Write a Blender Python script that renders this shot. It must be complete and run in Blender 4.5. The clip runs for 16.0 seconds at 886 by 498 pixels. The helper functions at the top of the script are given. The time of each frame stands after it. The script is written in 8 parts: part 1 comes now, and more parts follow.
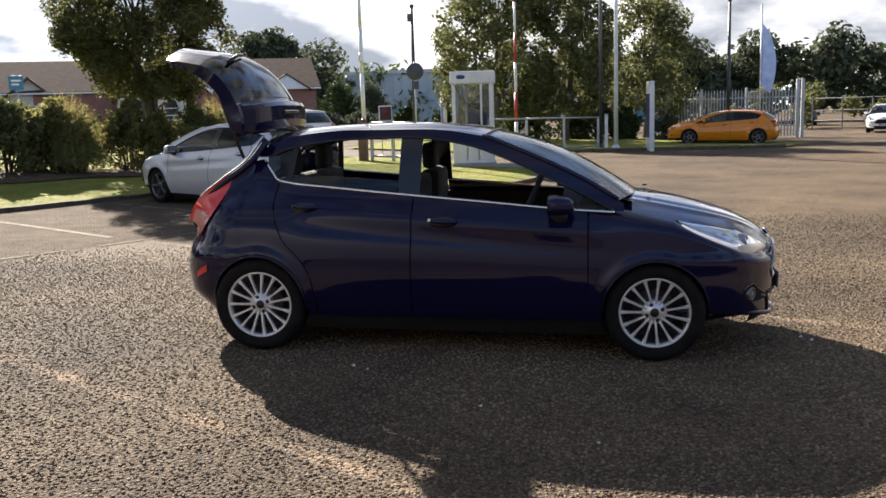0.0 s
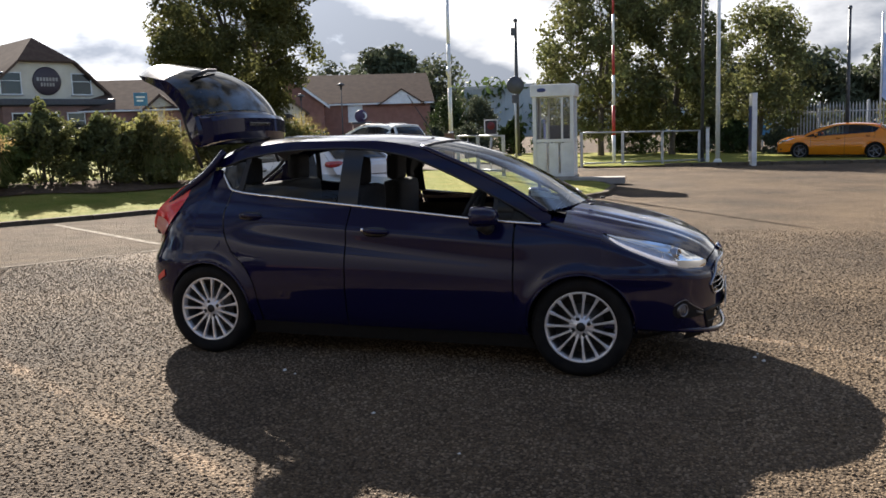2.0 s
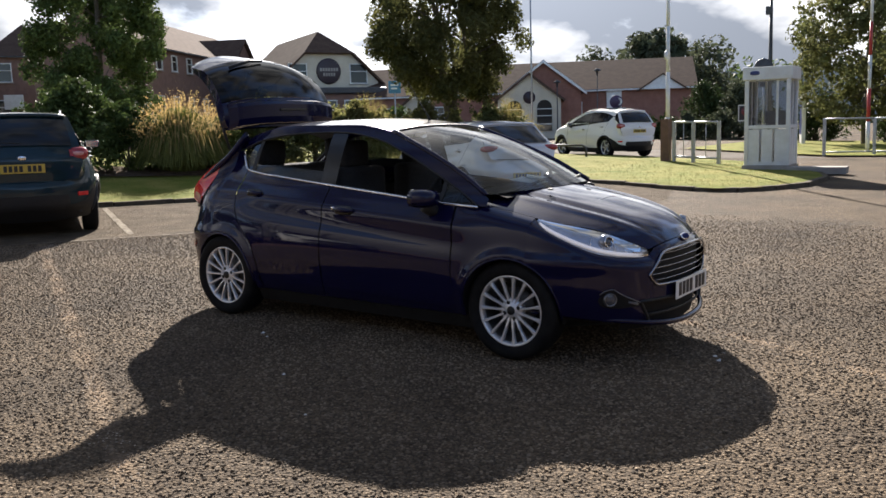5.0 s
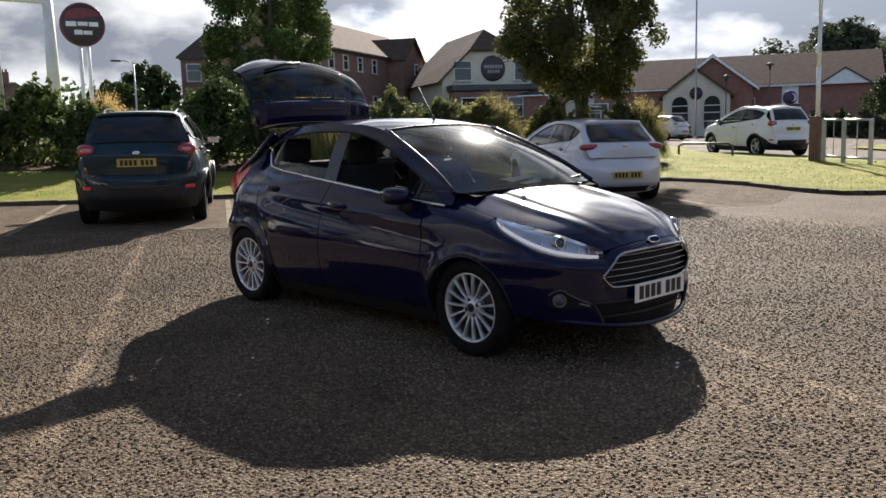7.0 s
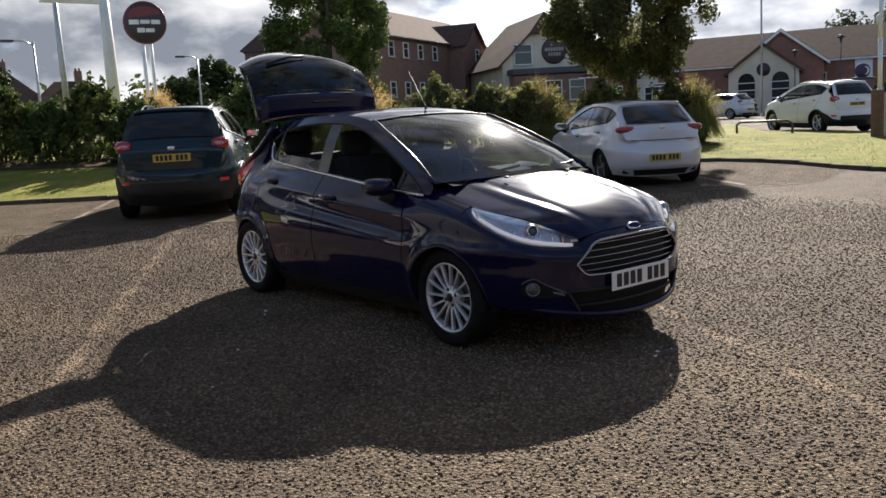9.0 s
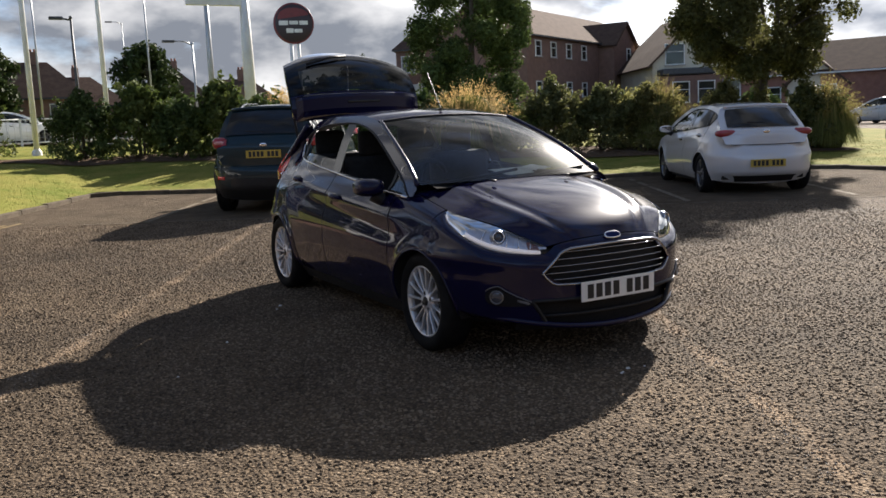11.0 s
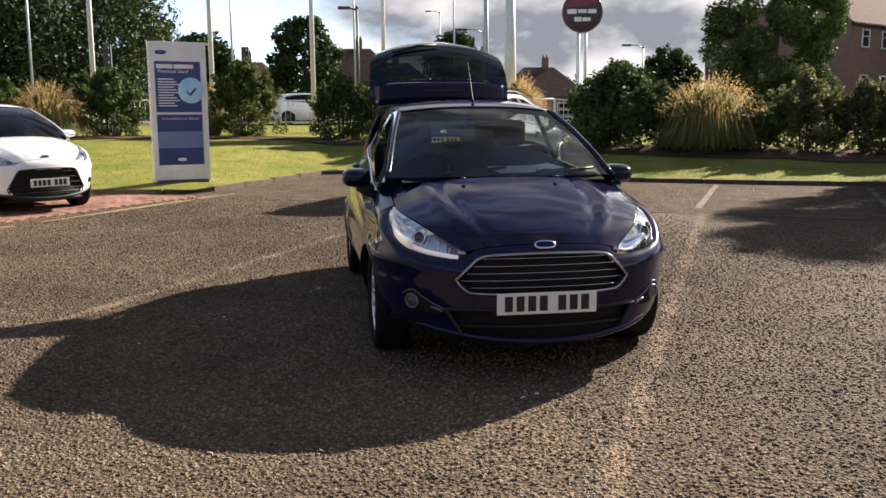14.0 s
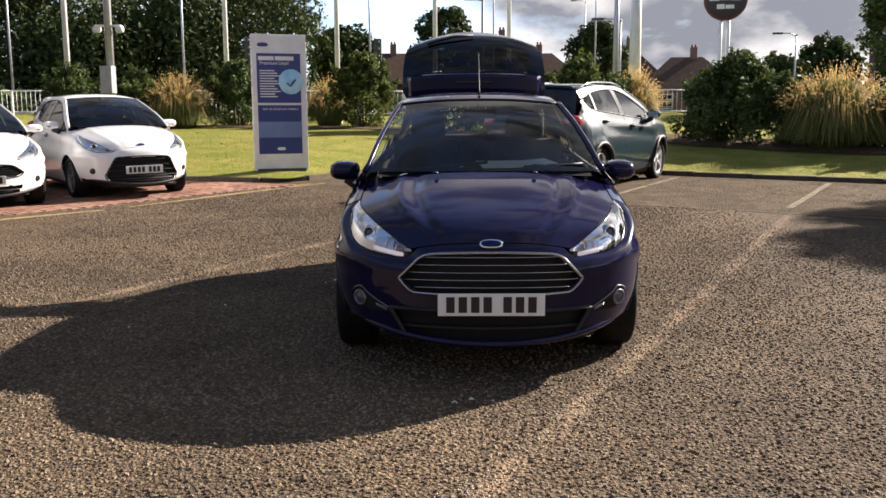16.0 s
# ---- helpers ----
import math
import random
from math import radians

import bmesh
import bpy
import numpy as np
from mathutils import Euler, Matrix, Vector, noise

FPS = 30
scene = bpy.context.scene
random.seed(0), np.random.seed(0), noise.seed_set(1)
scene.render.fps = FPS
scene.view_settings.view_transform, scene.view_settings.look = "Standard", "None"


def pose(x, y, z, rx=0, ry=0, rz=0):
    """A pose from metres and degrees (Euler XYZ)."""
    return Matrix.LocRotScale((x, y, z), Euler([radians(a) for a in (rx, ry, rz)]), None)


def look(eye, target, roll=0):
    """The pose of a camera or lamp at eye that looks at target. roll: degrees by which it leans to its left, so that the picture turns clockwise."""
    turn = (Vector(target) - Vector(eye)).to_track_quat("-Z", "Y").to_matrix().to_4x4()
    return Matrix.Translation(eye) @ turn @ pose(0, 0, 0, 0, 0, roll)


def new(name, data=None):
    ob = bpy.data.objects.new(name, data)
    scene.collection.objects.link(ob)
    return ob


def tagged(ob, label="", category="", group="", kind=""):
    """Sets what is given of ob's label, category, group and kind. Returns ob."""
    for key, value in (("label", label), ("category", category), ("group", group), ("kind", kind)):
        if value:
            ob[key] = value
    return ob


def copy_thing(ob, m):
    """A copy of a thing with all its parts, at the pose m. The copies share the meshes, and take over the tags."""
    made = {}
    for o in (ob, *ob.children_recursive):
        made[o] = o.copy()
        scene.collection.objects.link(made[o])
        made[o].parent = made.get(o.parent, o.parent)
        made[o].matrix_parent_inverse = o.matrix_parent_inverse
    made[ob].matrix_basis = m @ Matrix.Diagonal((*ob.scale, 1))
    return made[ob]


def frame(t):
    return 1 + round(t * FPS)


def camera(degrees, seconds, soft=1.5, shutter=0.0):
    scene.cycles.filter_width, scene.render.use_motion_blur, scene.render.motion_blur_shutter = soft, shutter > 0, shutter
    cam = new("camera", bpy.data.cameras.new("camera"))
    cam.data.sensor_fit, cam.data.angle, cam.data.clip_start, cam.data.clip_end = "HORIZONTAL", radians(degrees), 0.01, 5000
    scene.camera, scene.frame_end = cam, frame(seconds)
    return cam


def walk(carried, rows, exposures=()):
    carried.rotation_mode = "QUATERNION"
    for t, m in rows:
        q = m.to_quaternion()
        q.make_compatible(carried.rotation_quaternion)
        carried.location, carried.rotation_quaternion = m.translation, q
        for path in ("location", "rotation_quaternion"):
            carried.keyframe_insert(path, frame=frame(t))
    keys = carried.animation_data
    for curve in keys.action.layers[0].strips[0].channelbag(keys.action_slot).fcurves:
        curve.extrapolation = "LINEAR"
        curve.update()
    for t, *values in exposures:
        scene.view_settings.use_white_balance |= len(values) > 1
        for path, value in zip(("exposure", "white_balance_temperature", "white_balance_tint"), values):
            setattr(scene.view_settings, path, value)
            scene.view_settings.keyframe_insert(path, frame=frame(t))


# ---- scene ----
cam = camera(52.8, 16.0, 1.6)
PATH = [
    (0, (0.855, -6.181, 1.507), (0.534, -4.23, 1.206), -1.7),
    (0.5, (1.108, -6.199, 1.485), (0.734, -4.254, 1.207), -1.6),
    (1, (1.362, -6.089, 1.459), (0.936, -4.15, 1.216), -1.5),
    (1.5, (1.661, -6.003, 1.477), (1.168, -4.079, 1.236), -1.8),
    (2, (2.034, -5.964, 1.455), (1.44, -4.072, 1.193), -1.8),
    (2.5, (2.32, -5.841, 1.431), (1.627, -3.988, 1.139), -1.5),
    (3, (2.616, -5.734, 1.443), (1.825, -3.922, 1.139), -1.7),
    (5.5, (4.234, -5.103, 1.375), (3.011, -3.545, 1.1), -1.5),
    (6, (4.493, -4.903, 1.385), (3.194, -3.408, 1.102), -1.3),
    (6.5, (4.751, -4.718, 1.357), (3.377, -3.291, 1.083), -1.3),
    (7, (5.003, -4.568, 1.369), (3.564, -3.205, 1.099), -1.6),
    (7.5, (5.1, -4.349, 1.36), (3.619, -3.033, 1.084), -1.8),
    (8, (5.187, -4.282, 1.374), (3.689, -2.988, 1.086), -2.3),
    (10.5, (5.709, -3.54, 1.34), (4.037, -2.48, 1.056), -3.2),
    (11, (5.892, -3.231, 1.329), (4.159, -2.271, 1.05), -2.6),
    (11.5, (6.085, -2.902, 1.328), (4.3, -2.041, 1.056), -2.4),
    (12, (6.179, -2.559, 1.307), (4.354, -1.786, 1.037), -1.6),
    (12.5, (6.294, -2.246, 1.31), (4.428, -1.58, 1.036), -1.4),
    (13, (6.38, -1.886, 1.304), (4.476, -1.34, 1.026), -1.3),
    (13.5, (6.344, -1.533, 1.287), (4.411, -1.104, 1.004), -1.0),
    (14, (6.359, -1.214, 1.295), (4.404, -0.903, 1.011), -0.5),
    (14.5, (6.37, -0.858, 1.293), (4.4, -0.667, 1.008), -0.4),
    (15, (6.318, -0.593, 1.283), (4.342, -0.485, 0.996), -0.1),
    (15.5, (6.305, -0.388, 1.299), (4.327, -0.342, 1.007), 0.2),
    (16, (6.302, -0.195, 1.301), (4.325, -0.213, 0.999), -0.2),
]
walk(cam, [(t, look(eye, target, roll)) for t, eye, target, roll in PATH],
     [(0.0, 2.22, 6500, 11), (1.0, 2.16, 6450, 11), (1.5, 2.06, 6450, 11), (3.0, 1.98, 6500, 11), (5.5, 1.84, 6350, 11), (8.0, 1.72, 6350, 11), (10.5, 1.58, 6400, 11), (12.0, 1.80, 6600, 12), (14.0, 1.86, 6700, 14), (16.0, 1.90, 6750, 15)])

SLOPE = 0.0156


def gz(x):
    """Height of the gently sloping tarmac at x."""
    return -SLOPE * max(-16.0, min(8.0, x))


# ---- world, sun ----
SUN = Vector((-1.13, 1.55, 1.0)).normalized()
world = bpy.data.worlds.new("sky")
scene.world = world
world.use_nodes = True
wn, wl = world.node_tree.nodes, world.node_tree.links
wn.clear()


def wnode(kind, **values):
    n = wn.new(kind)
    for key, value in values.items():
        n.inputs[key.replace("_", " ")].default_value = value
    return n


sky = wn.new("ShaderNodeTexSky")
sky.sky_type, sky.sun_disc = "NISHITA", False
sky.sun_elevation = math.asin(SUN.z)
sky.sun_rotation = math.atan2(SUN.x, SUN.y) % (2 * math.pi)
sky.air_density, sky.dust_density, sky.ozone_density = 0.7, 0.6, 2.0
coord = wn.new("ShaderNodeTexCoord")
flat = wn.new("ShaderNodeMapping")
flat.inputs["Scale"].default_value = (1.0, 1.0, 2.1)
flat.inputs["Location"].default_value = (0.7, 0.25, 0.1)
wl.new(coord.outputs["Generated"], flat.inputs["Vector"])
n1 = wnode("ShaderNodeTexNoise", Scale=2.9, Detail=9.0, Roughness=0.55, Distortion=0.15)
n2 = wnode("ShaderNodeTexNoise", Scale=4.6, Detail=6.0, Roughness=0.52)
wl.new(flat.outputs["Vector"], n1.inputs["Vector"])
wl.new(flat.outputs["Vector"], n2.inputs["Vector"])
cover = wn.new("ShaderNodeValToRGB")
cover.color_ramp.elements[0].position, cover.color_ramp.elements[1].position = 0.36, 0.52
tone = wn.new("ShaderNodeValToRGB")
tone.color_ramp.elements[0].position, tone.color_ramp.elements[0].color = 0.42, (0.72, 0.79, 0.92, 1)
tone.color_ramp.elements[1].position, tone.color_ramp.elements[1].color = 0.62, (3.2, 3.17, 3.12, 1)
# cloud banks thin out overhead
split = wn.new("ShaderNodeSeparateXYZ")
wl.new(coord.outputs["Generated"], split.inputs["Vector"])
thin = wn.new("ShaderNodeMapRange")
for key, value in (("From Min", 0.3), ("From Max", 0.85), ("To Min", 0.02), ("To Max", -0.06)):
    thin.inputs[key].default_value = value
wl.new(split.outputs["Z"], thin.inputs["Value"])
amount = wn.new("ShaderNodeMath")
wl.new(n1.outputs["Fac"], amount.inputs[0])
wl.new(thin.outputs["Result"], amount.inputs[1])
wl.new(n2.outputs["Fac"], tone.inputs["Fac"])
# clouds are brighter towards the sun
near = wn.new("ShaderNodeVectorMath")
near.operation = "DOT_PRODUCT"
near.inputs[1].default_value = SUN
wl.new(coord.outputs["Generated"], near.inputs[0])
halo = wn.new("ShaderNodeMath")
halo.operation, halo.inputs[1].default_value = "POWER", 20.0
ahead = wn.new("ShaderNodeMath")
ahead.operation, ahead.inputs[1].default_value = "MAXIMUM", 0.0
wl.new(near.outputs["Value"], ahead.inputs[0])
wl.new(ahead.outputs["Value"], halo.inputs[0])
glow = wn.new("ShaderNodeMath")
glow.operation = "MULTIPLY_ADD"
glow.inputs[1].default_value, glow.inputs[2].default_value = 4.2, 1.62
wl.new(halo.outputs["Value"], glow.inputs[0])
# veil of cloud round the sun, clear sky on the far side
veil = wn.new("ShaderNodeMath")
veil.operation, veil.inputs[1].default_value = "MULTIPLY_ADD", 0.3
wl.new(halo.outputs["Value"], veil.inputs[0])
wl.new(amount.outputs["Value"], veil.inputs[2])
clear = wn.new("ShaderNodeMapRange")
for key, value in (("From Min", -0.6), ("From Max", 0.1), ("To Min", -0.14), ("To Max", 0.0)):
    clear.inputs[key].default_value = value
wl.new(near.outputs["Value"], clear.inputs["Value"])
total = wn.new("ShaderNodeMath")
wl.new(veil.outputs["Value"], total.inputs[0])
wl.new(clear.outputs["Result"], total.inputs[1])
wl.new(total.outputs["Value"], cover.inputs["Fac"])
lit = wn.new("ShaderNodeVectorMath")
lit.operation = "SCALE"
wl.new(tone.outputs["Color"], lit.inputs[0])
# heavier, greyer cloud over the west
west = wn.new("ShaderNodeMapRange")
for key, value in (("From Min", -0.95), ("From Max", -0.35), ("To Min", 0.92), ("To Max", 1.0)):
    west.inputs[key].default_value = value
wl.new(split.outputs["X"], west.inputs["Value"])
dim = wn.new("ShaderNodeMath")
dim.operation = "MULTIPLY"
wl.new(glow.outputs["Value"], dim.inputs[0])
wl.new(west.outputs["Result"], dim.inputs[1])
# the undersides overhead are darker than the banks near the horizon
under = wn.new("ShaderNodeMapRange")
for key, value in (("From Min", 0.14), ("From Max", 0.55), ("To Min", 1.0), ("To Max", 0.3)):
    under.inputs[key].default_value = value
wl.new(split.outputs["Z"], under.inputs["Value"])
dusk = wn.new("ShaderNodeMath")
dusk.operation = "MULTIPLY"
wl.new(dim.outputs["Value"], dusk.inputs[0])
wl.new(under.outputs["Result"], dusk.inputs[1])
wl.new(dusk.outputs["Value"], lit.inputs["Scale"])
mix = wn.new("ShaderNodeMix")
mix.data_type = "RGBA"
wl.new(cover.outputs["Color"], mix.inputs["Factor"])
wl.new(sky.outputs["Color"], mix.inputs["A"])
wl.new(lit.outputs["Vector"], mix.inputs["B"])
back = wnode("ShaderNodeBackground", Strength=0.08)
wl.new(mix.outputs["Result"], back.inputs["Color"])
wl.new(back.outputs["Background"], wn.new("ShaderNodeOutputWorld").inputs["Surface"])

lamp = bpy.data.lights.new("sun", "SUN")
lamp.energy, lamp.angle, lamp.color = 4.5, radians(0.55), (1.0, 0.92, 0.82)
new("sun", lamp).matrix_world = Matrix.Translation((-30, 40, 40)) @ SUN.to_track_quat("Z", "Y").to_matrix().to_4x4()


# ---- materials ----
def material(name, colour, rough=0.5, metal=0.0, second=None, scale=8.0, detail=6.0, bump=0.0, bump_scale=60.0,
             coat=0.0, spec=0.5, spread=(0.35, 0.65), rand=0.0, space="Object", rough2=None, voronoi=False, bump_size=0.01):
    """A surface with variation at two scales: colour patches and fine relief."""
    m = bpy.data.materials.new(name)
    m.use_nodes = True
    nt = m.node_tree
    bsdf = nt.nodes["Principled BSDF"]
    bsdf.inputs["Base Color"].default_value = (*colour, 1)
    bsdf.inputs["Roughness"].default_value = rough
    bsdf.inputs["Metallic"].default_value = metal
    bsdf.inputs["Coat Weight"].default_value = coat
    bsdf.inputs["Coat Roughness"].default_value = 0.03
    bsdf.inputs["Specular IOR Level"].default_value = spec
    tc = nt.nodes.new("ShaderNodeTexCoord")
    last = None
    if second is not None:
        n = nt.nodes.new("ShaderNodeTexNoise")
        n.inputs["Scale"].default_value, n.inputs["Detail"].default_value = scale, detail
        n.inputs["Roughness"].default_value = 0.65
        nt.links.new(tc.outputs[space], n.inputs["Vector"])
        r = nt.nodes.new("ShaderNodeMapRange")
        r.inputs["From Min"].default_value, r.inputs["From Max"].default_value = spread
        nt.links.new(n.outputs["Fac"], r.inputs["Value"])
        x = nt.nodes.new("ShaderNodeMix")
        x.data_type = "RGBA"
        x.inputs["A"].default_value, x.inputs["B"].default_value = (*colour, 1), (*second, 1)
        nt.links.new(r.outputs["Result"], x.inputs["Factor"])
        last = x.outputs["Result"]
        if rough2 is not None:
            q = nt.nodes.new("ShaderNodeMapRange")
            q.inputs["To Min"].default_value, q.inputs["To Max"].default_value = rough, rough2
            nt.links.new(r.outputs["Result"], q.inputs["Value"])
            nt.links.new(q.outputs["Result"], bsdf.inputs["Roughness"])
    if rand:
        info = nt.nodes.new("ShaderNodeNewGeometry")
        h = nt.nodes.new("ShaderNodeHueSaturation")
        v = nt.nodes.new("ShaderNodeMapRange")
        v.inputs["To Min"].default_value, v.inputs["To Max"].default_value = 1 - rand, 1 + rand
        nt.links.new(info.outputs["Random Per Island"], v.inputs["Value"])
        nt.links.new(v.outputs["Result"], h.inputs["Value"])
        if last is None:
            h.inputs["Color"].default_value = (*colour, 1)
        else:
            nt.links.new(last, h.inputs["Color"])
        last = h.outputs["Color"]
    if last is not None:
        nt.links.new(last, bsdf.inputs["Base Color"])
    if bump:
        n = nt.nodes.new("ShaderNodeTexVoronoi" if voronoi else "ShaderNodeTexNoise")
        n.inputs["Scale"].default_value = bump_scale
        if not voronoi:
            n.inputs["Detail"].default_value = 4
        nt.links.new(tc.outputs[space], n.inputs["Vector"])
        b = nt.nodes.new("ShaderNodeBump")
        b.inputs["Strength"].default_value, b.inputs["Distance"].default_value = bump, bump_size
        nt.links.new(n.outputs["Distance" if voronoi else "Fac"], b.inputs["Height"])
        nt.links.new(b.outputs["Normal"], bsdf.inputs["Normal"])
    return m


def leaf_material(name, colour, second, passing=0.35):
    """Leaves let some light through; tint varies from leaf to leaf."""
    m = material(name, colour, 0.65, second=second, scale=0.9, rand=0.35, spec=0.12)
    nt = m.node_tree
    bsdf, out = nt.nodes["Principled BSDF"], nt.nodes["Material Output"]
    t = nt.nodes.new("ShaderNodeBsdfTranslucent")
    nt.links.new(bsdf.inputs["Base Color"].links[0].from_socket, t.inputs["Color"])
    x = nt.nodes.new("ShaderNodeMixShader")
    x.inputs["Fac"].default_value = passing
    nt.links.new(bsdf.outputs["BSDF"], x.inputs[1])
    nt.links.new(t.outputs["BSDF"], x.inputs[2])
    nt.links.new(x.outputs["Shader"], out.inputs["Surface"])
    return m


def pane_material(name, tint, dark=0.0, rough=0.0, ior=1.52, film=0.0):
    """Thin glass: tinted see-through with a Fresnel gloss, and a dull film of dust if given."""
    m = bpy.data.materials.new(name)
    m.use_nodes = True
    nt = m.node_tree
    nt.nodes.remove(nt.nodes["Principled BSDF"])
    out = nt.nodes["Material Output"]
    t = nt.nodes.new("ShaderNodeBsdfTransparent")
    t.inputs["Color"].default_value = (*[c * (1 - dark) for c in tint], 1)
    g = nt.nodes.new("ShaderNodeBsdfGlossy")
    g.inputs["Roughness"].default_value = rough
    f = nt.nodes.new("ShaderNodeFresnel")
    f.inputs["IOR"].default_value = ior
    x = nt.nodes.new("ShaderNodeMixShader")
    nt.links.new(f.outputs["Fac"], x.inputs["Fac"])
    nt.links.new(t.outputs["BSDF"], x.inputs[1])
    nt.links.new(g.outputs["BSDF"], x.inputs[2])
    if film:
        dull = nt.nodes.new("ShaderNodeBsdfGlossy")
        dull.inputs["Roughness"].default_value = 0.24
        y = nt.nodes.new("ShaderNodeMixShader")
        y.inputs["Fac"].default_value = film
        nt.links.new(x.outputs["Shader"], y.inputs[1])
        nt.links.new(dull.outputs["BSDF"], y.inputs[2])
        x = y
    nt.links.new(x.outputs["Shader"], out.inputs["Surface"])
    return m


def paint(name, colour, second=None, metal=0.0, rough=0.3, gloss=1.5):
    m = material(name, colour, rough, metal, spec=0.05, second=second or tuple(c * 0.8 for c in colour), scale=900.0, detail=1.0, coat=1.0, bump=0.015, bump_scale=3.0)
    m.node_tree.nodes["Principled BSDF"].inputs["Coat IOR"].default_value = gloss
    return m


def tarmac():
    """Worn macadam: pale and brown chippings bedded in dark binder."""
    m = bpy.data.materials.new("tarmac")
    m.use_nodes = True
    nt = m.node_tree
    bsdf = nt.nodes["Principled BSDF"]
    tc = nt.nodes.new("ShaderNodeTexCoord")

    def noise_node(scale, detail=4.0, rough=0.6):
        n = nt.nodes.new("ShaderNodeTexNoise")
        n.inputs["Scale"].default_value, n.inputs["Detail"].default_value, n.inputs["Roughness"].default_value = scale, detail, rough
        nt.links.new(tc.outputs["Object"], n.inputs["Vector"])
        return n

    def ramp(source, stops):
        r = nt.nodes.new("ShaderNodeValToRGB")
        while len(r.color_ramp.elements) < len(stops):
            r.color_ramp.elements.new(0.5)
        for e, (at, c) in zip(r.color_ramp.elements, stops):
            e.position, e.color = at, (*c, 1)
        nt.links.new(source, r.inputs["Fac"])
        return r

    def blend(kind, fac, a, b):
        x = nt.nodes.new("ShaderNodeMix")
        x.data_type, x.blend_type = "RGBA", kind
        if isinstance(fac, float):
            x.inputs["Factor"].default_value = fac
        else:
            nt.links.new(fac, x.inputs["Factor"])
        nt.links.new(a, x.inputs["A"])
        nt.links.new(b, x.inputs["B"])
        return x.outputs["Result"]

    def stones(scale):
        v = nt.nodes.new("ShaderNodeTexVoronoi")
        v.inputs["Scale"].default_value = scale
        nt.links.new(tc.outputs["Object"], v.inputs["Vector"])
        return v

    big, small = stones(58.0), stones(125.0)
    pick = nt.nodes.new("ShaderNodeSeparateColor")
    nt.links.new(big.outputs["Color"], pick.inputs["Color"])
    chip = ramp(pick.outputs["Red"], ((0.0, (0.085, 0.068, 0.052)), (0.35, (0.124, 0.097, 0.070)), (0.68, (0.172, 0.135, 0.097)), (0.9, (0.225, 0.181, 0.134)), (1.0, (0.30, 0.25, 0.195))))
    pick2 = nt.nodes.new("ShaderNodeSeparateColor")
    nt.links.new(small.outputs["Color"], pick2.inputs["Color"])
    grit = ramp(pick2.outputs["Green"], ((0.0, (0.055, 0.045, 0.036)), (0.6, (0.085, 0.068, 0.052)), (1.0, (0.15, 0.122, 0.092))))
    gap = ramp(big.outputs["Distance"], ((0.36, (0, 0, 0)), (0.56, (1, 1, 1))))
    colour = blend("MIX", gap.outputs["Color"], chip.outputs["Color"], grit.outputs["Color"])
    patches = ramp(noise_node(0.33, 5.0).outputs["Fac"], ((0.3, (0.72, 0.72, 0.74)), (0.55, (0.97, 0.92, 0.855)), (0.75, (1.2, 1.12, 0.99))))
    colour = blend("MULTIPLY", 1.0, colour, patches.outputs["Color"])
    stain = ramp(noise_node(1.9, 6.0, 0.7).outputs["Fac"], ((0.30, (0.7, 0.69, 0.68)), (0.5, (1, 1, 1)), (0.8, (1.12, 1.08, 1.0))))
    colour = blend("MULTIPLY", 0.8, colour, stain.outputs["Color"])
    nt.links.new(colour, bsdf.inputs["Base Color"])
    bsdf.inputs["Roughness"].default_value = 0.85
    bsdf.inputs["Specular IOR Level"].default_value = 0.05
    height = nt.nodes.new("ShaderNodeMath")
    height.operation = "MULTIPLY_ADD"
    nt.links.new(small.outputs["Distance"], height.inputs[0])
    height.inputs[1].default_value = 0.4
    nt.links.new(big.outputs["Distance"], height.inputs[2])
    b = nt.nodes.new("ShaderNodeBump")
    b.invert = True
    b.inputs["Strength"].default_value, b.inputs["Distance"].default_value = 1.0, 0.0098
    nt.links.new(height.outputs["Value"], b.inputs["Height"])
    nt.links.new(b.outputs["Normal"], bsdf.inputs["Normal"])
    return m



